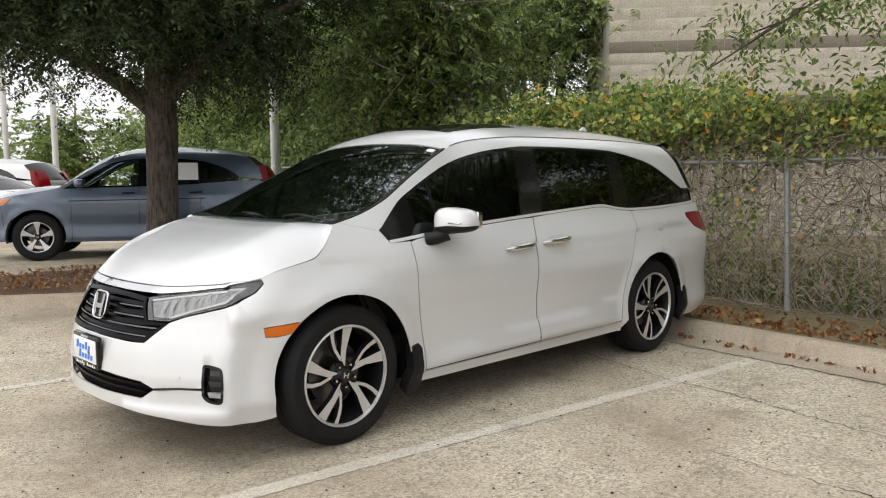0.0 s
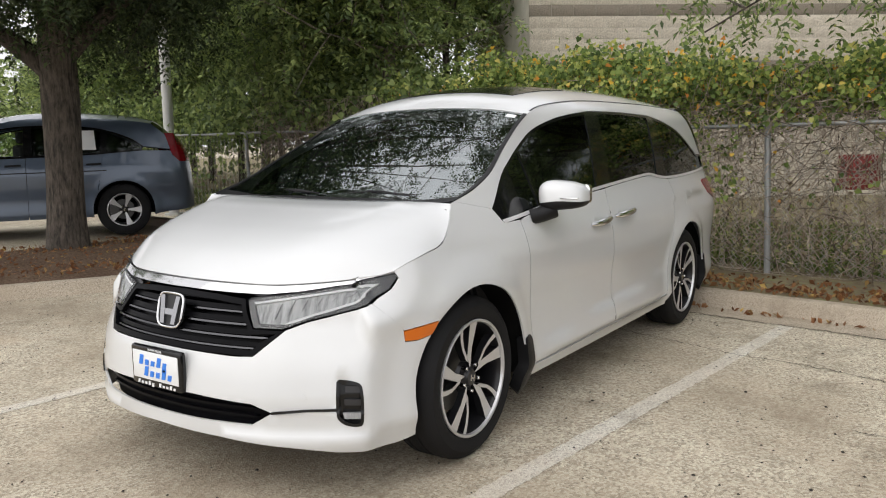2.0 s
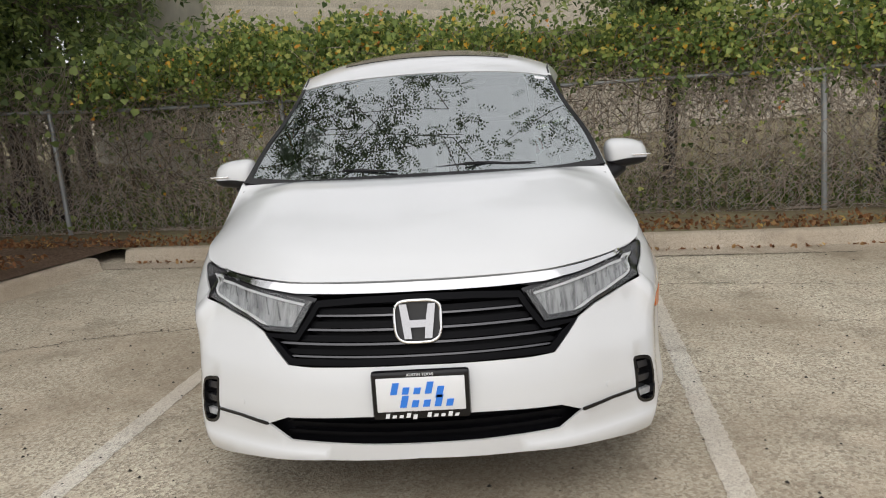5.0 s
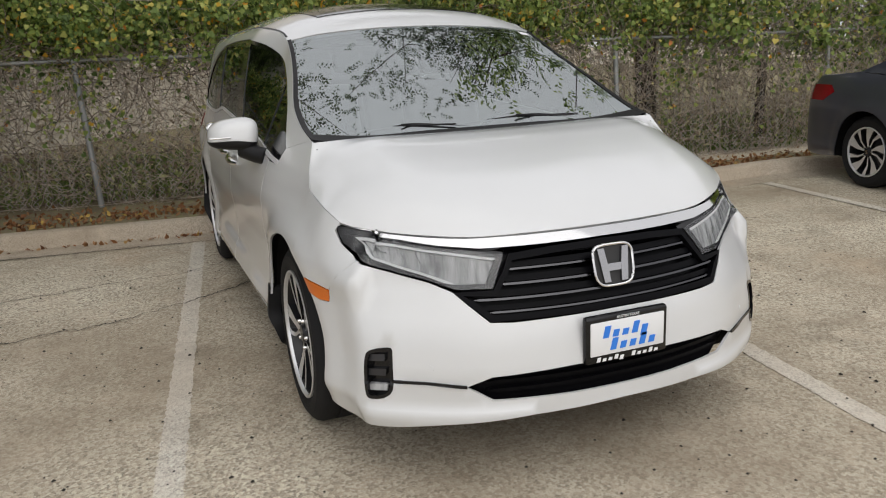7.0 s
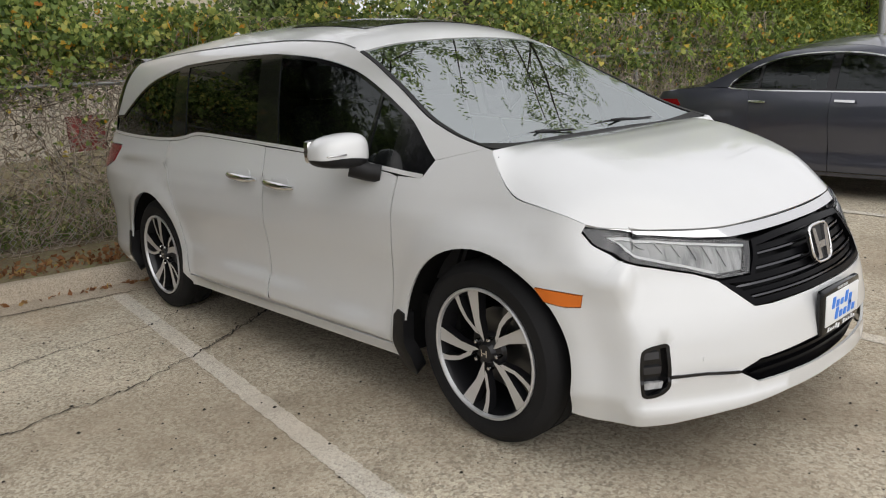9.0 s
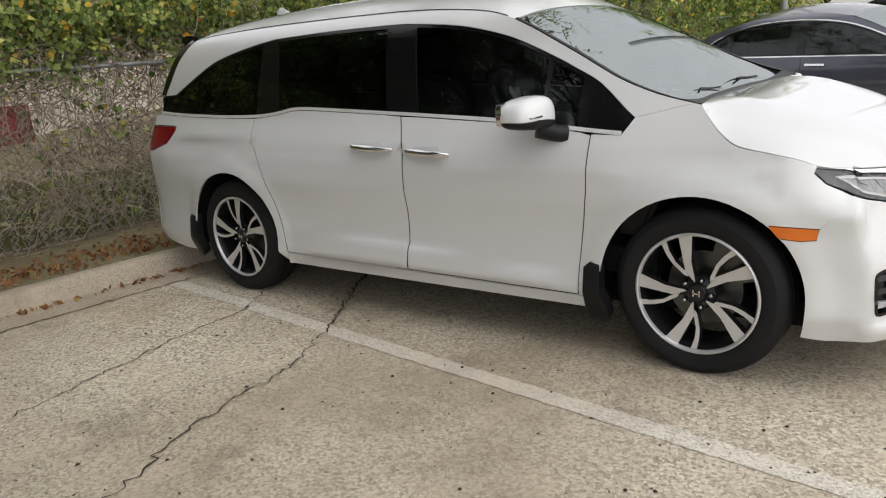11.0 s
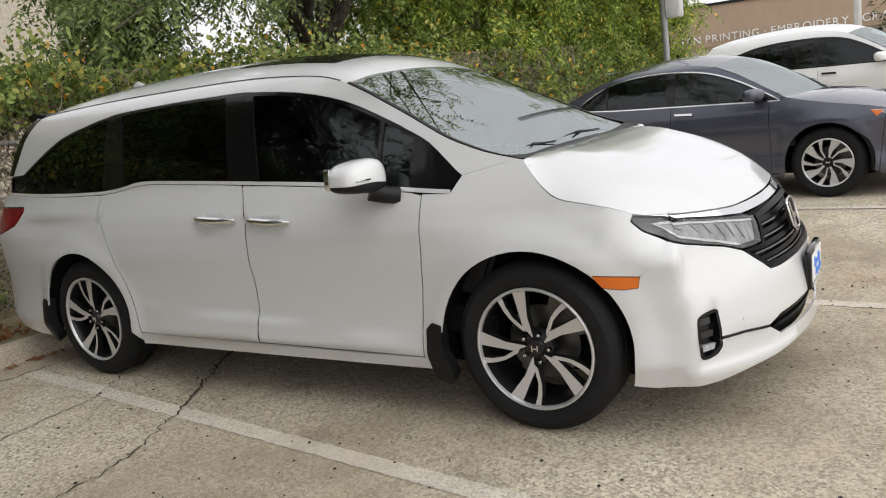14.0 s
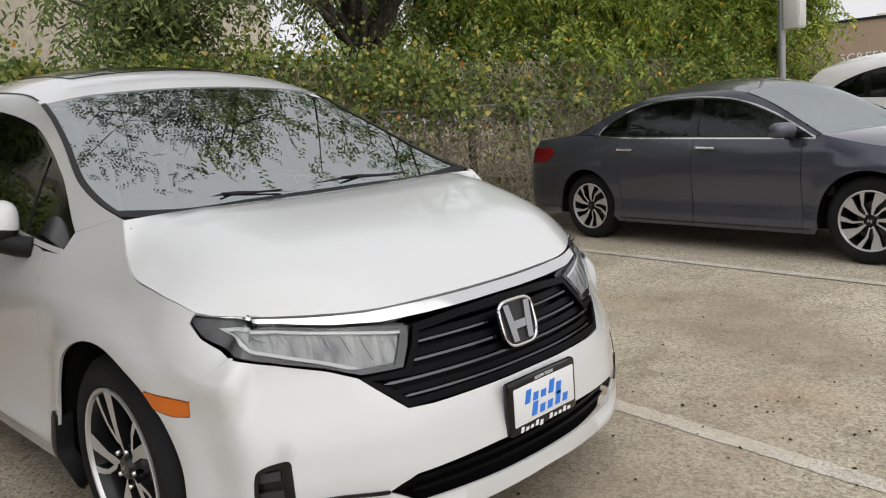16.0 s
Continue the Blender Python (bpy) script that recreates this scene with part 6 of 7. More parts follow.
leaves_mesh("undergrowth", np.array([tuple(row(p, q, verge_z(p, q) + .05 + r)) for p, q, r in zip(aa, bb, zz)]), .075, M_BRUSH, None, 16, .2, .5, "stuff", "dry brown undergrowth behind the fence")
tagged(bpy.data.objects["undergrowth"], category="undergrowth")
n = 26000
aa, bb = g.uniform(-20, 12, n), g.uniform(2.1, 5.5, n)
gp = np.array([tuple(row(p, q, verge_z(p, q) + .05)) for p, q in zip(aa, bb)])
leaves_mesh("grass", gp, .14, M_GRASS, None, 14, -.9, .12, "stuff", "rough dry grass behind the fence")
tagged(bpy.data.objects["grass"], category="grass")
n = 2600
aa, bb = g.uniform(-8.7, -5.6, n), g.uniform(-4.6, 1.0, n)
keep = [k for k in range(n) if inside((aa[k], bb[k]), [tuple(q) for q in ISLAND])]
leaves_mesh("mulch_leaves", np.array([tuple(row(aa[k], bb[k], .165 + .02 * g.random())) for k in keep]), .055, M_LITTER, None, 18, .0, .6, "stuff", "brown fallen leaves on the mulch")
tagged(bpy.data.objects["mulch_leaves"], category="leaf litter")
# dark droppings and pebbles on the concrete
vs, fs = [], []
rng = random.Random(15)
for k in range(2300):
    x, y = rng.uniform(-5.0, 3.6), rng.uniform(-4.5, 3.2)
    if -1.0 < x < 1.0 and -1 < y < 4:
        if rng.random() < .6:
            continue
    r = rng.uniform(.003, .0075) if rng.random() < .88 else rng.uniform(.007, .011)
    i = len(vs)
    for q in range(5):
        t = q * 1.2566 + rng.random()
        vs.append((x + r * math.cos(t), y + r * math.sin(t), .004))
    vs.append((x, y, .004 + r * .8))
    fs += [(i + q, i + (q + 1) % 5, i + 5) for q in range(5)]
tagged(raw("pebbles", vs, fs, M_CRACK, None, "dark acorn bits scattered on the concrete", False), category="debris", kind="stuff")

# ---- the other parked cars ----


def car_shell(k):
    def extra(x, y, z):
        e = 0.0
        for cy in (0.0, k["wb"]):
            r = math.hypot(y - cy, z - k["wr"])
            e -= .018 * ease(-r, -(k["arch"] + .13), -k["arch"])
        return e + k["more"](x, y, z)
    return Shell(k["plan"], k["front"], k["side"], k["rear"], extra)


def parked_car(name, label, at, k, paint, spokes, glass_m, group="", spin=0):
    """A parked car in the same manner as the van, with fewer small parts."""
    sh = car_shell(k)
    car = thing(name, label, "car", group, at)
    S = lambda y, z: (sh.u_y(y, z), z)  # noqa: E731
    Fx = lambda x, z: (sh.u_x(x, z), z)  # noqa: E731
    Ss = lambda p: [S(*q) for q in p]  # noqa: E731
    Fs = lambda p: [Fx(*q) for q in p]  # noqa: E731
    belt, top, a_line, roof, hood, trunk = (flow(k[q], 3) for q in ("belt", "top", "a_line", "roof", "hood", "trunk"))
    wb, wr, ar = k["wb"], k["wr"], k["arch"]
    low = k["low"]
    U = sh.total
    full = Fs(k["nose_top"]) + Ss(hood) + Ss([p for p in belt if p[0] > hood[-1][0]]) + Ss(trunk) + [(U - .35, trunk[-1][1]), (U, trunk[-1][1]), (U, low + .12), (U - .4, low + .08)]
    full += Ss([(k["tail_low"], low + .03)] + arc_poly(wb, wr, ar, -12, 192) + [(wb - ar - .03, low), (ar + .03, low)] + arc_poly(0, wr, ar, -12, 192) + [(-ar - .05, low + .02)]) + Fs([(k["chin"], low), (.3, low + .01), (0, low + .01)])
    doors = k["doors"]
    u0 = k["bumper_cut"]
    for m in (False, True):
        body = lambda n, p, mat=paint, l="", **q: panel(n, sh, p, mat, q.pop("to", car), l, mirror=m, step=q.pop("step", .07), **q)  # noqa: E731
        cuts = [[S(y0, z0), S(y1, z1)] for (y0, z0), (y1, z1) in doors]
        rest = full
        for i, n in enumerate(("fender", "front_door", "rear_door")):
            p, q = cuts[i]
            piece = cut(rest, q, p)
            rest = cut(rest, p, q)
            if n == "fender":
                nose = cut(piece, (u0[0], u0[1]), (u0[2], u0[3]))
                piece = cut(piece, (u0[2], u0[3]), (u0[0], u0[1]))
                body("front_bumper", nose, gap=.002)
            d = body(n, piece, gap=.0025)
            if n != "fender":
                y1 = doors[i][0][0] - .06
                body("door_handle", Ss([(y1 - .19, k["hz"]), (y1, k["hz"] + .008), (y1, k["hz"] + .03), (y1 - .19, k["hz"] + .022)]), k.get("handle", M_CHROME), "door handle", to=d, sink=-.028, lip=.012, step=.04)
        body("rear_quarter", rest, gap=.0025)
        dlo = belt + top[::-1]
        body("window_surround", Ss(dlo), M_BLACK, "black window frame", sink=.002, gap=.002, holes=[inset(Ss(q), .001) for q in (cut(cut(inset(dlo, .020), b1, b0), e0, e1) for b0, b1, e0, e1 in k["panes"])])
        for i, (b0, b1, e0, e1) in enumerate(k["panes"]):
            q = cut(cut(inset(dlo, .020), b1, b0), e0, e1)
            w = body("side_window", inset(Ss(q), -.003), M_CLEAR if i == 0 and k.get("handle") and glass_m is M_TINT1 else glass_m, "dark tinted side glass", sink=.008, lip=.005, step=.1, even=True)
            w.visible_shadow = False
        if k.get("chrome"):
            ring = Ss(dlo)
            body("window_strip", inset(ring, -.006), M_CHROME, "thin chrome window strip", sink=-.002, lip=.008, holes=[inset(ring, .006)], step=.05)
            body("sill_strip", Ss([(ar + .06, low + .045), (wb - ar - .06, low + .045), (wb - ar - .06, low + .036), (ar + .06, low + .036)]), M_DCHROME, sink=-.006, lip=.008)
        up = Ss(a_line + roof[1:] + [p for p in flow(k["c_line"], 3)][1:] + top[::-1])
        body("roof_side", up, gap=.001)
        lampm = body("headlight", Ss(k["lamp_s"]) + Fs(k["lamp_f"]), M_LAMP, "clear headlight", sink=-.003, lip=.02, step=.04)
        body("indicator", Ss(k["amber"]), M_AMBER, "amber indicator", to=lampm, sink=-.006, lip=.012, step=.04)
        body("tail_light", Ss(k["tail"]) + [(U - .42, k["tail"][-1][1]), (U - .42, k["tail"][0][1])], M_RED, "red tail light", sink=-.004, lip=.02, step=.05)
        if paint is M_BLUEP:
            body("side_moulding", Ss([(ar + .05, .885), (wb - ar + .2, .905), (wb - ar + .2, .892), (ar + .05, .872)]), M_SATIN, "thin black side moulding", sink=-.006, lip=.010)
        s = -1 if m else 1
        for cy in (0, wb):
            bm = bmesh.new()
            n = 26
            rings = [[bm.verts.new((x * s, cy + r * math.cos(radians(-12 + 204 * q / n)), wr + r * math.sin(radians(-12 + 204 * q / n)))) for q in range(n + 1)] for r, x in ((.02, .5), (ar + .03, .52), (ar + .03, k["half"] - .05), (ar + .003, k["half"] - .025))]
            for r0, r1 in zip(rings, rings[1:]):
                for q in range(n):
                    bm.faces.new((r0[q], r0[q + 1], r1[q + 1], r1[q]))
            part("wheel_well", bm, M_UNDER, car)
            wheel(car, s * (k["half"] - .045), cy, wr - .004, s, spokes, wr, k["rim"], .215, spin + 20 * cy)
        bm = bmesh.new()
        my, mz = k["mirror"]
        bmesh.ops.create_uvsphere(bm, u_segments=18, v_segments=12, radius=1)
        for v in bm.verts:
            x, y, z = v.co
            q = (abs(x) ** 3 + abs(y) ** 3 + abs(z) ** 3) ** (1 / 3)
            v.co = (s * (k["half"] + .06 + x / q * .105), my + y / q * .07 + .03 * x, mz + z / q * .062)
        if m:
            bmesh.ops.reverse_faces(bm, faces=bm.faces[:])
        mo = part("side_mirror", bm, paint, car, "door mirror", 60)
        bm = bmesh.new()
        tube(bm, [(s * (k["half"] - .12), my - .02, mz - .06), (s * (k["half"] + .0), my, mz - .045)], [.03, .03], 8)
        part("mirror_stalk", bm, M_SATIN, mo)
    P = lambda pts, s=1: [Vector((s * sh.at(sh.u_y(y, z), z)[0], sh.at(sh.u_y(y, z), z)[1], z)) for y, z in pts]  # noqa: E731
    mir = lambda pts: [Vector((-p.x, p.y, p.z)) for p in pts]  # noqa: E731
    def bow(p, y, z, n=3):
        c = Vector((0, y, z))
        half = [p] + [Vector((p.x * (1 - j / n), p.y + (c.y - p.y) * (1 - (1 - j / n) ** 2), p.z + (c.z - p.z) * (1 - (1 - j / n) ** 2))) for j in range(1, n)] + [c]
        return half + mir(half)[::-1][1:]
    he = P(hood)
    nf = [Vector(sh.at(sh.u_x(x, z), z)) for x, z in k["nose_top"]]
    nf[-1] = he[0]
    cr = lambda h, p=2.4: (lambda v, w: (0, 0, h * math.sin(math.pi * v) ** .7 * (1 - abs(2 * w - 1) ** p)))  # noqa: E731
    cowl = bow(he[-1], *k["cowl"])
    patch("hood", line3(he), line3(mir(he)), line3(nf[::-1] + mir(nf)[1:]), line3(cowl), paint, car, "", cr(k["hood_h"], 3.0), 20, 20, thick=.01)
    ae, re_, ce = P(a_line), P(roof), P(flow(k["c_line"], 3))
    ws0, ws1 = bow(ae[0], *k["ws0"]), bow(ae[-1], *k["ws1"])
    w = patch("windshield", line3(ae), line3(mir(ae)), line3(ws0), line3(ws1), M_WS, car, "raked windscreen", cr(.03), 14, 12, du=(.01, .99), thick=0, even=True)
    w.visible_shadow = False
    rb = bow(re_[-1], *k["rr"])
    patch("roof", line3(re_), line3(mir(re_)), line3(ws1), line3(rb), paint, car, "", cr(k["roof_h"]), 20, 20, thick=.01)
    cb = bow(ce[-1], *k["rg"])
    patch("rear_window", line3(ce), line3(mir(ce)), line3(rb), line3(cb), M_BLACK, car, "dark rear window", cr(.02), 12, 8, thick=.005)
    te = P(trunk)
    te[0] = ce[-1]
    tb = bow(Vector(sh.at(U - .35, trunk[-1][1])), *k["tb"])
    patch("trunk_lid", line3(te), line3(mir(te)), line3(cb), line3(tb), paint, car, "", cr(.01), 12, 8, thick=.01)
    bm = bmesh.new()
    box(bm, -k["half"] + .2, k["half"] - .2, -.6, wb + .6, low + .02, low + .16, .03)
    part("underbody", bm, M_UNDER, car)
    bm = bmesh.new()
    h = k["seat"]
    for x in (-.36, .36):
        for y in (k["mirror"][0] + .55, k["mirror"][0] + 1.4):
            box(bm, x - .24, x + .24, y - .3, y + .2, h - .35, h - .15, .05)
            box(bm, x - .23, x + .23, y + .12, y + .26, h - .2, h + .40, .05)
            box(bm, x - .11, x + .11, y + .16, y + .25, h + .42, h + .58, .03)
    part("seats", bm, M_SEAT, car, "dark seats", 60)
    bm = bmesh.new()
    prism(bm, [(k["cowl"][0] + .1, belt[0][1] + .02), (k["mirror"][0] + .3, belt[0][1] - .02), (k["mirror"][0] + .3, .5), (k["cowl"][0], .5)], -k["half"] + .15, k["half"] - .15)
    part("dashboard", bm, M_DASH, car)
    gz0, gz1, gw = k["grille"]
    panel("grille", sh, Fs([(0, gz1), (gw, gz1), (gw - .06, gz0), (0, gz0)]) + [(-u, z) for u, z in Fs([(gw - .06, gz0), (gw, gz1)])], M_BLACK, car, "dark grille", sink=-.003, lip=.01)
    return car


SEDAN = dict(
    plan=[(0, -.96), (.35, -.935), (.6, -.84), (.76, -.66), (.84, -.42), (.88, -.1), (.90, .5), (.915, 1.3), (.915, 2.2), (.90, 2.9), (.86, 3.4), (.76, 3.72), (.45, 3.88), (0, 3.91)],
    front=[(.12, .10), (.22, .03), (.35, 0), (.5, .01), (.6, .035), (.7, .09), (.78, .18), (.9, .4), (1.5, 1.2)], side=[(.12, .09), (.2, .04), (.28, .012), (.42, .025), (.6, .006), (.72, 0), (.82, .015), (.90, .035), (.96, .06), (1.1, .115), (1.25, .185), (1.34, .25), (1.39, .33), (1.43, .45)],
    rear=[(.12, .12), (.3, .01), (.5, 0), (.75, .02), (.92, .06), (1.0, .14), (1.5, .8)], more=lambda x, y, z: .06 * ease(z, .74, .95) * ease(-y, -.4, .3) + .05 * ease(z, .98, 1.3) * ease(-y, -1.2, -.7) + .07 * ease(z, .95, 1.2) * ease(y, 2.2, 3.0),
    wb=2.775, wr=.335, arch=.375, half=.905, rim=.228, low=.20, chin=.72, tail_low=3.45,
    nose_top=[(0, .735), (.3, .740), (.55, .760), (.70, .785)], hood=[(-.52, .80), (-.3, .845), (0, .895), (.25, .95), (.38, .985)],
    belt=[(.42, .955), (.8, .965), (1.5, .985), (2.2, 1.005), (2.62, 1.03)], top=[(.42, .965), (.62, 1.075), (.9, 1.205), (1.15, 1.29), (1.45, 1.335), (1.8, 1.345), (2.1, 1.32), (2.4, 1.235), (2.62, 1.11), (2.66, 1.04)],
    a_line=[(.38, .985), (.6, 1.105), (.9, 1.26), (1.12, 1.35)], roof=[(1.12, 1.35), (1.4, 1.392), (1.8, 1.402), (2.15, 1.37)], c_line=[(2.15, 1.37), (2.5, 1.27), (2.85, 1.13), (3.02, 1.055)], trunk=[(3.02, 1.055), (3.3, 1.03), (3.58, 1.01)],
    doors=[((.52, 1.2), (.50, .1)), ((1.52, 1.2), (1.50, .1)), ((2.42, 1.2), (2.28, .1))], bumper_cut=(1.12, .1, 1.02, 1.0), hz=.885,
    panes=[((.62, .9), (.64, 1.5), (1.49, .9), (1.52, 1.5)), ((1.58, .9), (1.60, 1.5), (2.28, .9), (2.30, 1.5)), ((2.31, .9), (2.33, 1.5), (2.70, .9), (2.72, 1.5))], chrome=True,
    lamp_s=[(-.36, .80), (-.52, .79), (-.60, .76)], lamp_f=[(.55, .735), (.42, .715), (.42, .665), (.62, .655), (.74, .68), (.80, .73)], amber=[(-.37, .797), (-.47, .785), (-.42, .735)], tail=[(3.32, .93), (3.25, .87), (3.40, .78)],
    mirror=(.62, 1.03), cowl=(.30, 1.0), hood_h=.075, ws0=(.28, .985), ws1=(1.05, 1.415), rr=(2.22, 1.43), rg=(3.12, 1.08), tb=(3.78, 1.03), roof_h=.03, seat=.72, grille=(.42, .66, .42))
CROSSOVER = dict(
    plan=[(0, -.90), (.35, -.875), (.6, -.78), (.76, -.60), (.84, -.38), (.88, -.1), (.90, .5), (.91, 1.3), (.91, 2.2), (.90, 2.8), (.87, 3.2), (.78, 3.48), (.45, 3.62), (0, 3.65)],
    front=[(.15, .10), (.28, .03), (.42, 0), (.6, .01), (.75, .04), (.85, .09), (.95, .2), (1.1, .5), (1.8, 1.4)], side=[(.15, .09), (.25, .03), (.33, .01), (.5, .02), (.7, .004), (.85, 0), (.95, .015), (1.03, .04), (1.12, .065), (1.3, .115), (1.48, .18), (1.57, .24), (1.62, .32), (1.66, .45)],
    rear=[(.15, .10), (.35, .0), (.6, 0), (.9, .03), (1.1, .07), (1.3, .17), (1.6, .42)], more=lambda x, y, z: .06 * ease(z, .84, 1.05) * ease(-y, -.4, .3) + .06 * ease(z, 1.1, 1.5) * ease(-y, -1.1, -.6),
    wb=2.62, wr=.355, arch=.40, half=.90, rim=.222, low=.27, chin=.70, tail_low=3.2,
    nose_top=[(0, .885), (.3, .89), (.55, .90), (.68, .915)], hood=[(-.50, .925), (-.3, .965), (0, 1.01), (.25, 1.06), (.36, 1.09)],
    belt=[(.40, 1.06), (.8, 1.07), (1.5, 1.085), (2.2, 1.11), (2.9, 1.16)], top=[(.40, 1.07), (.65, 1.22), (.9, 1.36), (1.15, 1.46), (1.5, 1.505), (2.0, 1.505), (2.4, 1.46), (2.75, 1.34), (2.92, 1.22)],
    a_line=[(.36, 1.09), (.6, 1.24), (.9, 1.42), (1.08, 1.51)], roof=[(1.08, 1.51), (1.4, 1.585), (2.0, 1.61), (2.7, 1.58), (3.05, 1.53)], c_line=[(3.05, 1.53), (3.2, 1.40), (3.34, 1.25), (3.42, 1.15)], trunk=[(3.42, 1.15), (3.44, 1.10), (3.45, 1.05)],
    doors=[((.50, 1.3), (.48, .1)), ((1.45, 1.3), (1.43, .1)), ((2.42, 1.3), (2.20, .1))], bumper_cut=(1.05, .1, .98, 1.0), hz=.975,
    panes=[((.62, 1.0), (.66, 1.6), (1.42, 1.0), (1.45, 1.6)), ((1.52, 1.0), (1.54, 1.6), (2.34, 1.0), (2.40, 1.6)), ((2.42, 1.0), (2.48, 1.6), (3.0, 1.0), (3.0, 1.6))], handle=M_SATIN,
    lamp_s=[(-.32, .93), (-.46, .915), (-.55, .89)], lamp_f=[(.50, .86), (.44, .80), (.60, .74), (.76, .78), (.83, .84)], amber=[(-.33, .928), (-.50, .90), (-.44, .82)], tail=[(3.22, 1.40), (3.30, 1.10), (3.40, 1.0)],
    mirror=(.62, 1.14), cowl=(.28, 1.11), hood_h=.07, ws0=(.26, 1.09), ws1=(1.0, 1.575), rr=(3.12, 1.60), rg=(3.56, 1.15), tb=(3.60, 1.05), roof_h=.03, seat=.86, grille=(.55, .80, .40))

M_GREYP = plain("dark_grey_metallic", (.072, .076, .104), .35, .55, 1.0, vary=.03)
M_BLUEP = plain("blue_grey_metallic", (.095, .125, .175), .35, .5, 1.0, vary=.03)
M_WHITEP = plain("white_car_paint", (.78, .78, .77), .32, 0, 1.0, vary=.02)
M_SILVP = plain("silver_car_paint", (.50, .50, .49), .35, .4, 1.0, vary=.03)

TURN = Matrix.Rotation(radians(-8.5), 4, "Z")
parked_car("sedan", "dark grey metallic sedan parked two stalls along", Matrix.Translation((5.29, -.70, .07)) @ TURN, SEDAN, M_GREYP, SPOKES_SEDAN, M_TINT1, "parked cars", 12)
parked_car("suv", "white sport utility vehicle parked beyond the sedan", Matrix.Translation(row(9.15, -3.75, .07)) @ TURN @ Matrix.Diagonal((1.07, 1.06, 1.06, 1)), CROSSOVER, M_WHITEP, SPOKES_SUV, M_TINT, "parked cars")
parked_car("suv", "blue-grey compact sport utility vehicle with a paper in its window", Matrix.Translation((-9.80, 2.0, .12)) @ Matrix.Rotation(radians(-30), 4, "Z") @ Matrix.Diagonal((1.04, 1.06, 1.07, 1)), CROSSOVER, M_BLUEP, SPOKES_SUV, M_TINT1, "parked cars")
parked_car("suv", "silver sport utility vehicle across the lot", Matrix.Translation((-21.5, 2.6, .12)) @ Matrix.Rotation(radians(-50), 4, "Z") @ Matrix.Diagonal((1.05, 1.08, 1.1, 1)), CROSSOVER, M_SILVP, SPOKES_SUV, M_TINT, "parked cars")
parked_car("sedan", "white sedan across the lot", Matrix.Translation((-17.6, 1.2, .12)) @ Matrix.Rotation(radians(-50), 4, "Z"), SEDAN, M_WHITEP, SPOKES_SEDAN, M_TINT, "parked cars")

# ---- poles, far building, distance ----


def pole(label, x, y, z0, h, r, material, name="light_pole", r1=None):
    p = thing(name, label, "pole")
    p.location = (x, y, z0)
    bm = bmesh.new()
    tube(bm, [(0, 0, 0), (0, 0, h * .5), (0, 0, h)], [r, (r + (r1 or r)) / 2, r1 or r], 14)
    part("shaft", bm, material, p)
    bm = bmesh.new()
    tube(bm, [(0, 0, -.05), (0, 0, .06)], [r * 1.9, r * 1.8], 14)
    part("base_collar", bm, material, p)
    return p


M_POLE = plain("pale_grey_paint", (.58, .58, .56), .5, vary=.08)
pole("pale square-based light pole behind the parked cars", -9.8, 6.41, .1, 7.0, .095, M_POLE)
pole("white light pole far across the lot", -24.4, 6.9, .0, 8.0, .10, M_POLE)
pole("white light pole far across the lot", -28.7, 6.55, .0, 8.0, .10, M_POLE)
p = pole("tall white pole with a camera on top", 25.6, .55, 0, 7.6, .11, M_POLE)
bm = bmesh.new()
box(bm, -.08, .5, -.08, .08, 7.0, 7.25, .03)
part("camera_head", bm, M_POLE, p, "small grey camera arm")
p = pole("galvanized steel pole carrying a grey box", 11.45, 2.82, 0, 6.5, .062, M_GALV, "utility_pole")
bm = bmesh.new()
box(bm, -.10, .22, -.30, -.06, 2.42, 2.92, .015)
b = part("control_box", bm, M_POLE, p, "grey metal control box")
bm = bmesh.new()
box(bm, -.08, .20, -.315, -.298, 2.45, 2.89, .004)
part("box_door", bm, M_POLE, b)

# the shop across the street
M_TAN = block_wall_mat("tan_stucco", (.42, .32, .235), (.33, .25, .18))
M_BRICKY = block_wall_mat("light_masonry", (.47, .40, .33), (.36, .30, .24))
M_DARKG = plain("dark_shop_glass", (.02, .022, .025), .08, coat=.5)
SHOP = Matrix.Translation((37.0, 5.0, 0)) @ Matrix.Rotation(radians(-80), 4, "Z")
shop = thing("shop_building", "low tan shop building with a white lettered sign across the street", "building")
bm = bmesh.new()
box(bm, -16, 26, 0, 12, 2.40, 4.35, 0, SHOP)
part("upper_wall", bm, M_TAN, shop, "tan rendered upper wall")
bm = bmesh.new()
box(bm, -16, 26, .12, 12, -.2, 2.40, 0, SHOP)
part("lower_wall", bm, M_BRICKY, shop)
bm = bmesh.new()
box(bm, -16.1, 26.1, -.08, .3, 4.33, 4.45, 0, SHOP)
part("parapet", bm, M_SATIN, shop, "dark roof edge")
for k in range(9):
    x = -14 + 4.3 * k
    w = thing("shop_window", "", "")
    w.parent = shop
    bm = bmesh.new()
    box(bm, x - 1.4, x + 1.4, .08, .2, .7, 2.15, 0, SHOP)
    part("pane", bm, M_DARKG, w)
    bm = bmesh.new()
    for q in (-1.45, 0, 1.45):
        box(bm, x + q - .05, x + q + .05, .04, .14, .65, 2.2, 0, SHOP)
    box(bm, x - 1.5, x + 1.5, .04, .14, 2.15, 2.25, 0, SHOP)
    box(bm, x - 1.5, x + 1.5, .04, .14, .6, .7, 0, SHOP)
    part("window_frame", bm, M_SATIN, w)
for k in (-9, -3.5, 3, 8):
    bm = bmesh.new()
    box(bm, k - .4, k + .4, 2.5, 3.4, 4.35, 4.75, .03, SHOP)
    part("roof_unit", bm, M_POLE, shop)
glyphs, pen, run = {}, 0.0, []
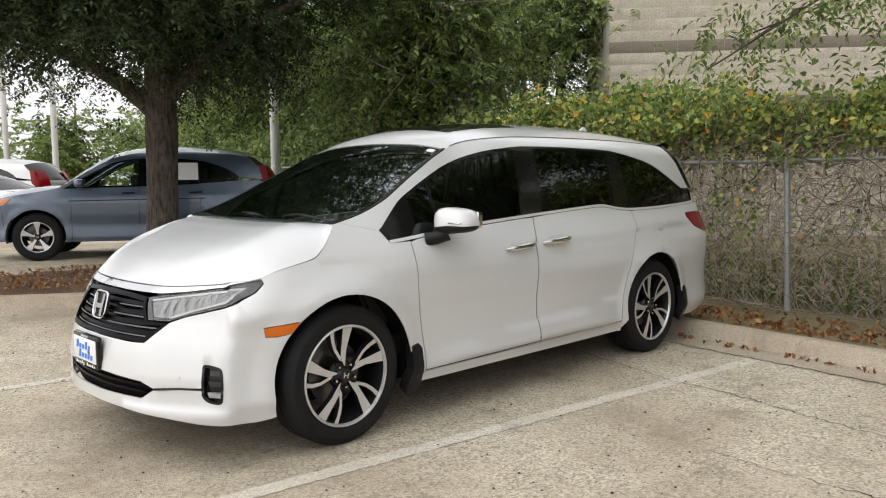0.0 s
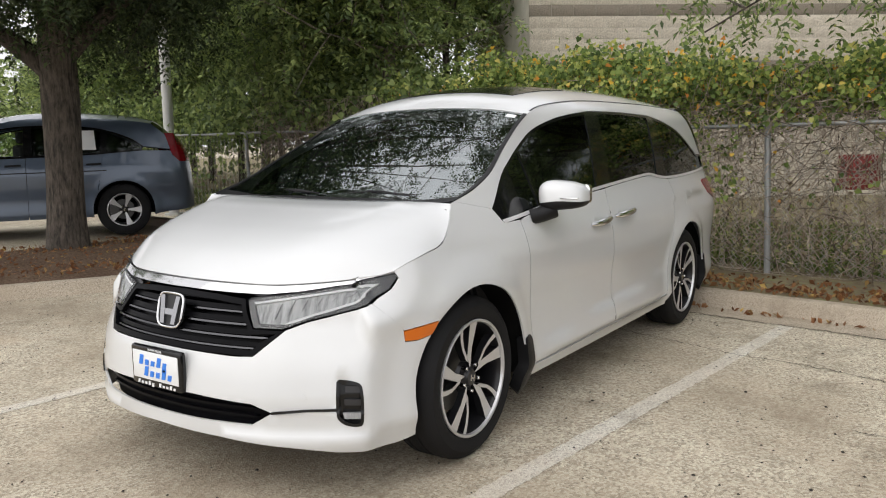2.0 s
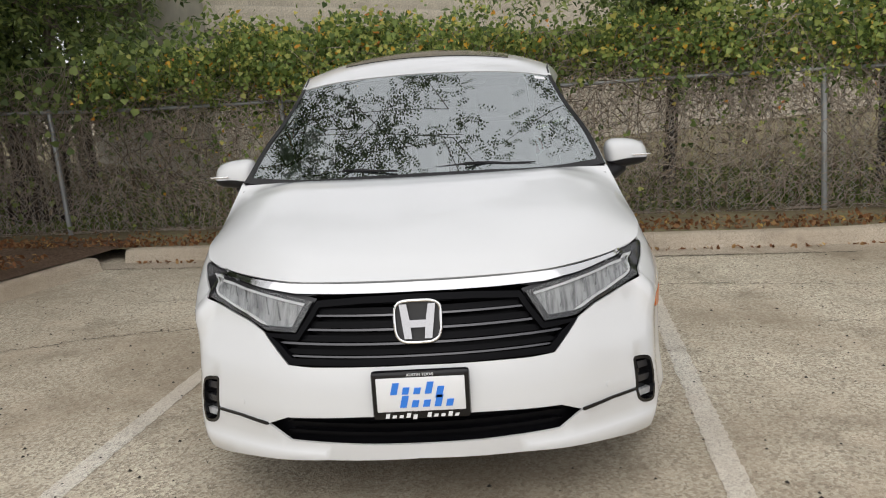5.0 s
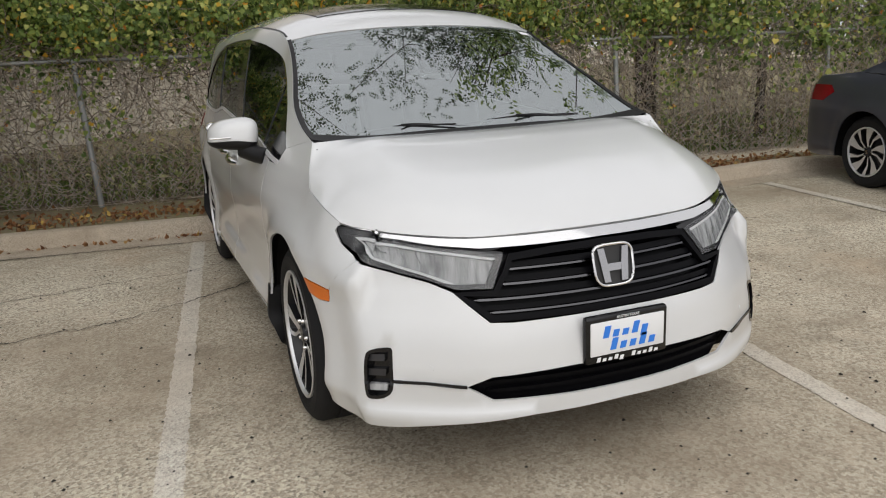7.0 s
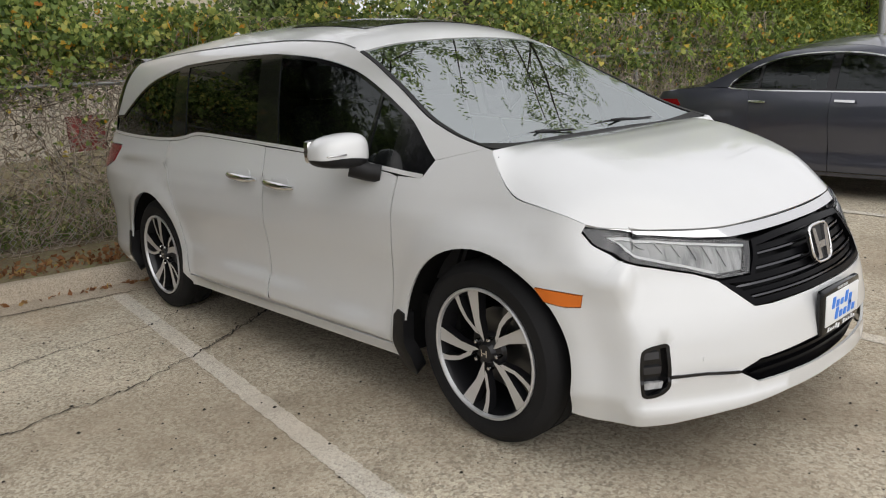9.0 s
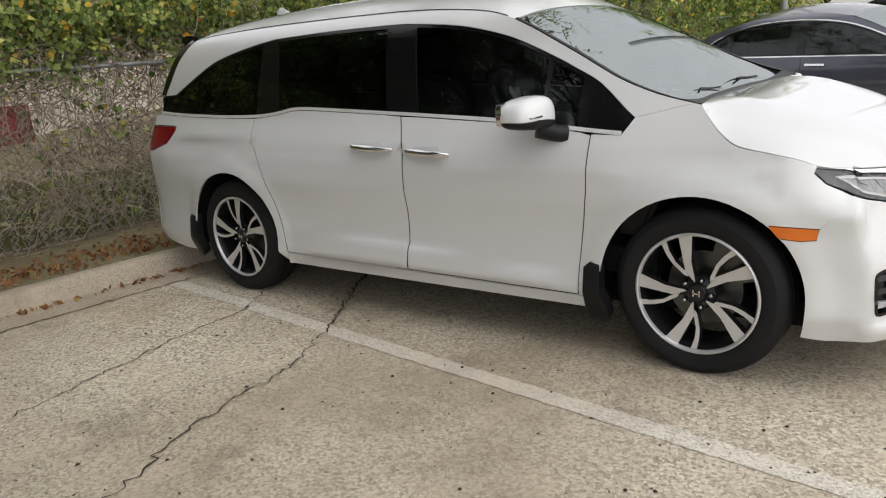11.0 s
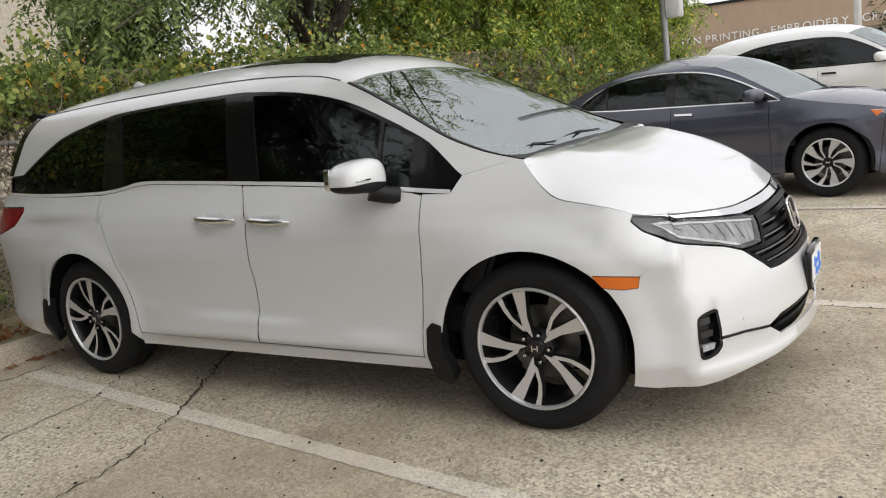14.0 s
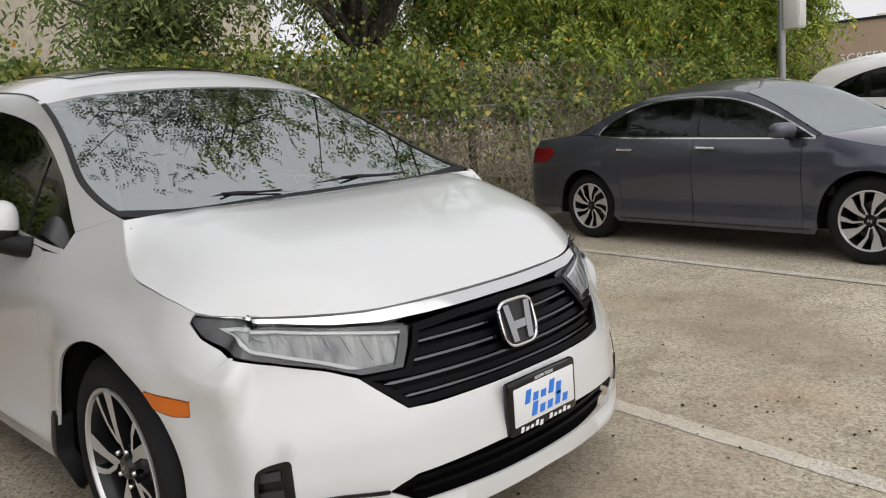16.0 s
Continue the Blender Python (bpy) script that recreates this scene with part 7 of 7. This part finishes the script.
for ch in "SCREEN PRINTING \u00b7 EMBROIDERY \u00b7 GRAPHICS":
    if ch == " ":
        pen += .16
        continue
    if ch not in glyphs:
        txt = bpy.data.curves.new("letter", "FONT")
        txt.body, txt.size, txt.extrude = ch, .50, .02
        tmp = bpy.data.objects.new("letter", txt)
        me = bpy.data.meshes.new_from_object(tmp)
        bpy.data.objects.remove(tmp)
        me.materials.append(M_WHITE)
        xs = [v.co.x for v in me.vertices]
        glyphs[ch] = (me, min(xs), max(xs) - min(xs))
    me, x0, wide = glyphs[ch]
    run.append((me, pen - x0))
    pen += wide + .085
for me, x in run:
    letter = new("letter", me)
    letter.parent = shop
    letter.matrix_world = SHOP @ Matrix.Translation((.75 + x - pen / 2, -.06, 2.62)) @ Matrix.Rotation(radians(90), 4, "X")

# far trees beyond the lot
for k, (x, y, h, r) in enumerate(((-30, 9.5, 4.6, 2.6), (-33, 14, 5.0, 3.2), (-27, 13.5, 4.8, 2.8), (-36, 6, 4.2, 3.2), (-38, 1, 4.4, 3.4), (-22, 15, 5.4, 3.0), (-40, -6, 4.6, 3.6))):
    tree("hazy green tree across the lot", (x, y, 0), [(0, 0, -.2, .16), (.1, 0, h * .4, .12), (0, .1, h, .03)], blob_ends(24, (0, 0, h * .55), (r, r, h * .42), 300 + k), 9000, .20, M_FAR, M_BARK2, .6, 320 + k, shape=.6)
tree("dark round tree beside the shop", (22.0, -2.0, 0), [(0, 0, -.2, .14), (0, 0, 1.2, .12), (.1, .1, 3.2, .04)], blob_ends(26, (0, 0, 2.9), (1.3, 1.3, 1.2), 401), 12000, .12, M_OAK, M_BARK, .35, 402)

# things behind the fence
bm = bmesh.new()
box(bm, -.30, .30, -.03, .03, .45, 1.0, .01, Matrix.Translation((1.25, 10.9, .12)) @ Matrix.Rotation(radians(10), 4, "Z"))
board = part("sign_board", bm, plain("faded_red_paint", (.25, .052, .046), .8, vary=.35), None, "")
tagged(board, "faded red board leaning at the block wall", "board")
bm = bmesh.new()
for a, b, c, d in ((-8.9, 3.1, -8.55, 1.75), (-8.15, 3.1, -8.45, 1.75)):
    tube(bm, [tuple(row(a, b, .1)), tuple(row(c, b, d))], .03, 8)
    tube(bm, [tuple(row(a, b + .5, .1)), tuple(row(c, b + .1, d))], .03, 8)
tube(bm, [tuple(row(-8.75, 3.1, 1.0)), tuple(row(-8.28, 3.1, 1.0))], .025, 8)
tube(bm, [tuple(row(-8.62, 3.1, 1.72)), tuple(row(-8.38, 3.1, 1.72))], .035, 8)
tagged(part("trestle", bm, M_BARK2, None, ""), "pale timber trestle behind the fence", "trestle")
# paper in the window of the blue car
bm = bmesh.new()
v = [bm.verts.new((x + d, y, z)) for d in (0, .004) for x, y, z in ((.838, 1.95, 1.18), (.838, 2.31, 1.18), (.757, 2.30, 1.44), (.757, 1.95, 1.44))]
for f in ((0, 1, 2, 3), (4, 5, 6, 7), (0, 1, 5, 4), (1, 2, 6, 5), (2, 3, 7, 6), (3, 0, 4, 7)):
    bm.faces.new([v[i] for i in f])
bmesh.ops.recalc_face_normals(bm, faces=bm.faces[:])
bmesh.ops.transform(bm, matrix=Matrix.Translation((-9.80, 2.0, .12)) @ Matrix.Rotation(radians(-30), 4, "Z") @ Matrix.Diagonal((1.04, 1.06, 1.07, 1)), verts=bm.verts[:])
tagged(part("window_paper", bm, M_WHITE, None, ""), "white printed sheet on the car window", "paper")
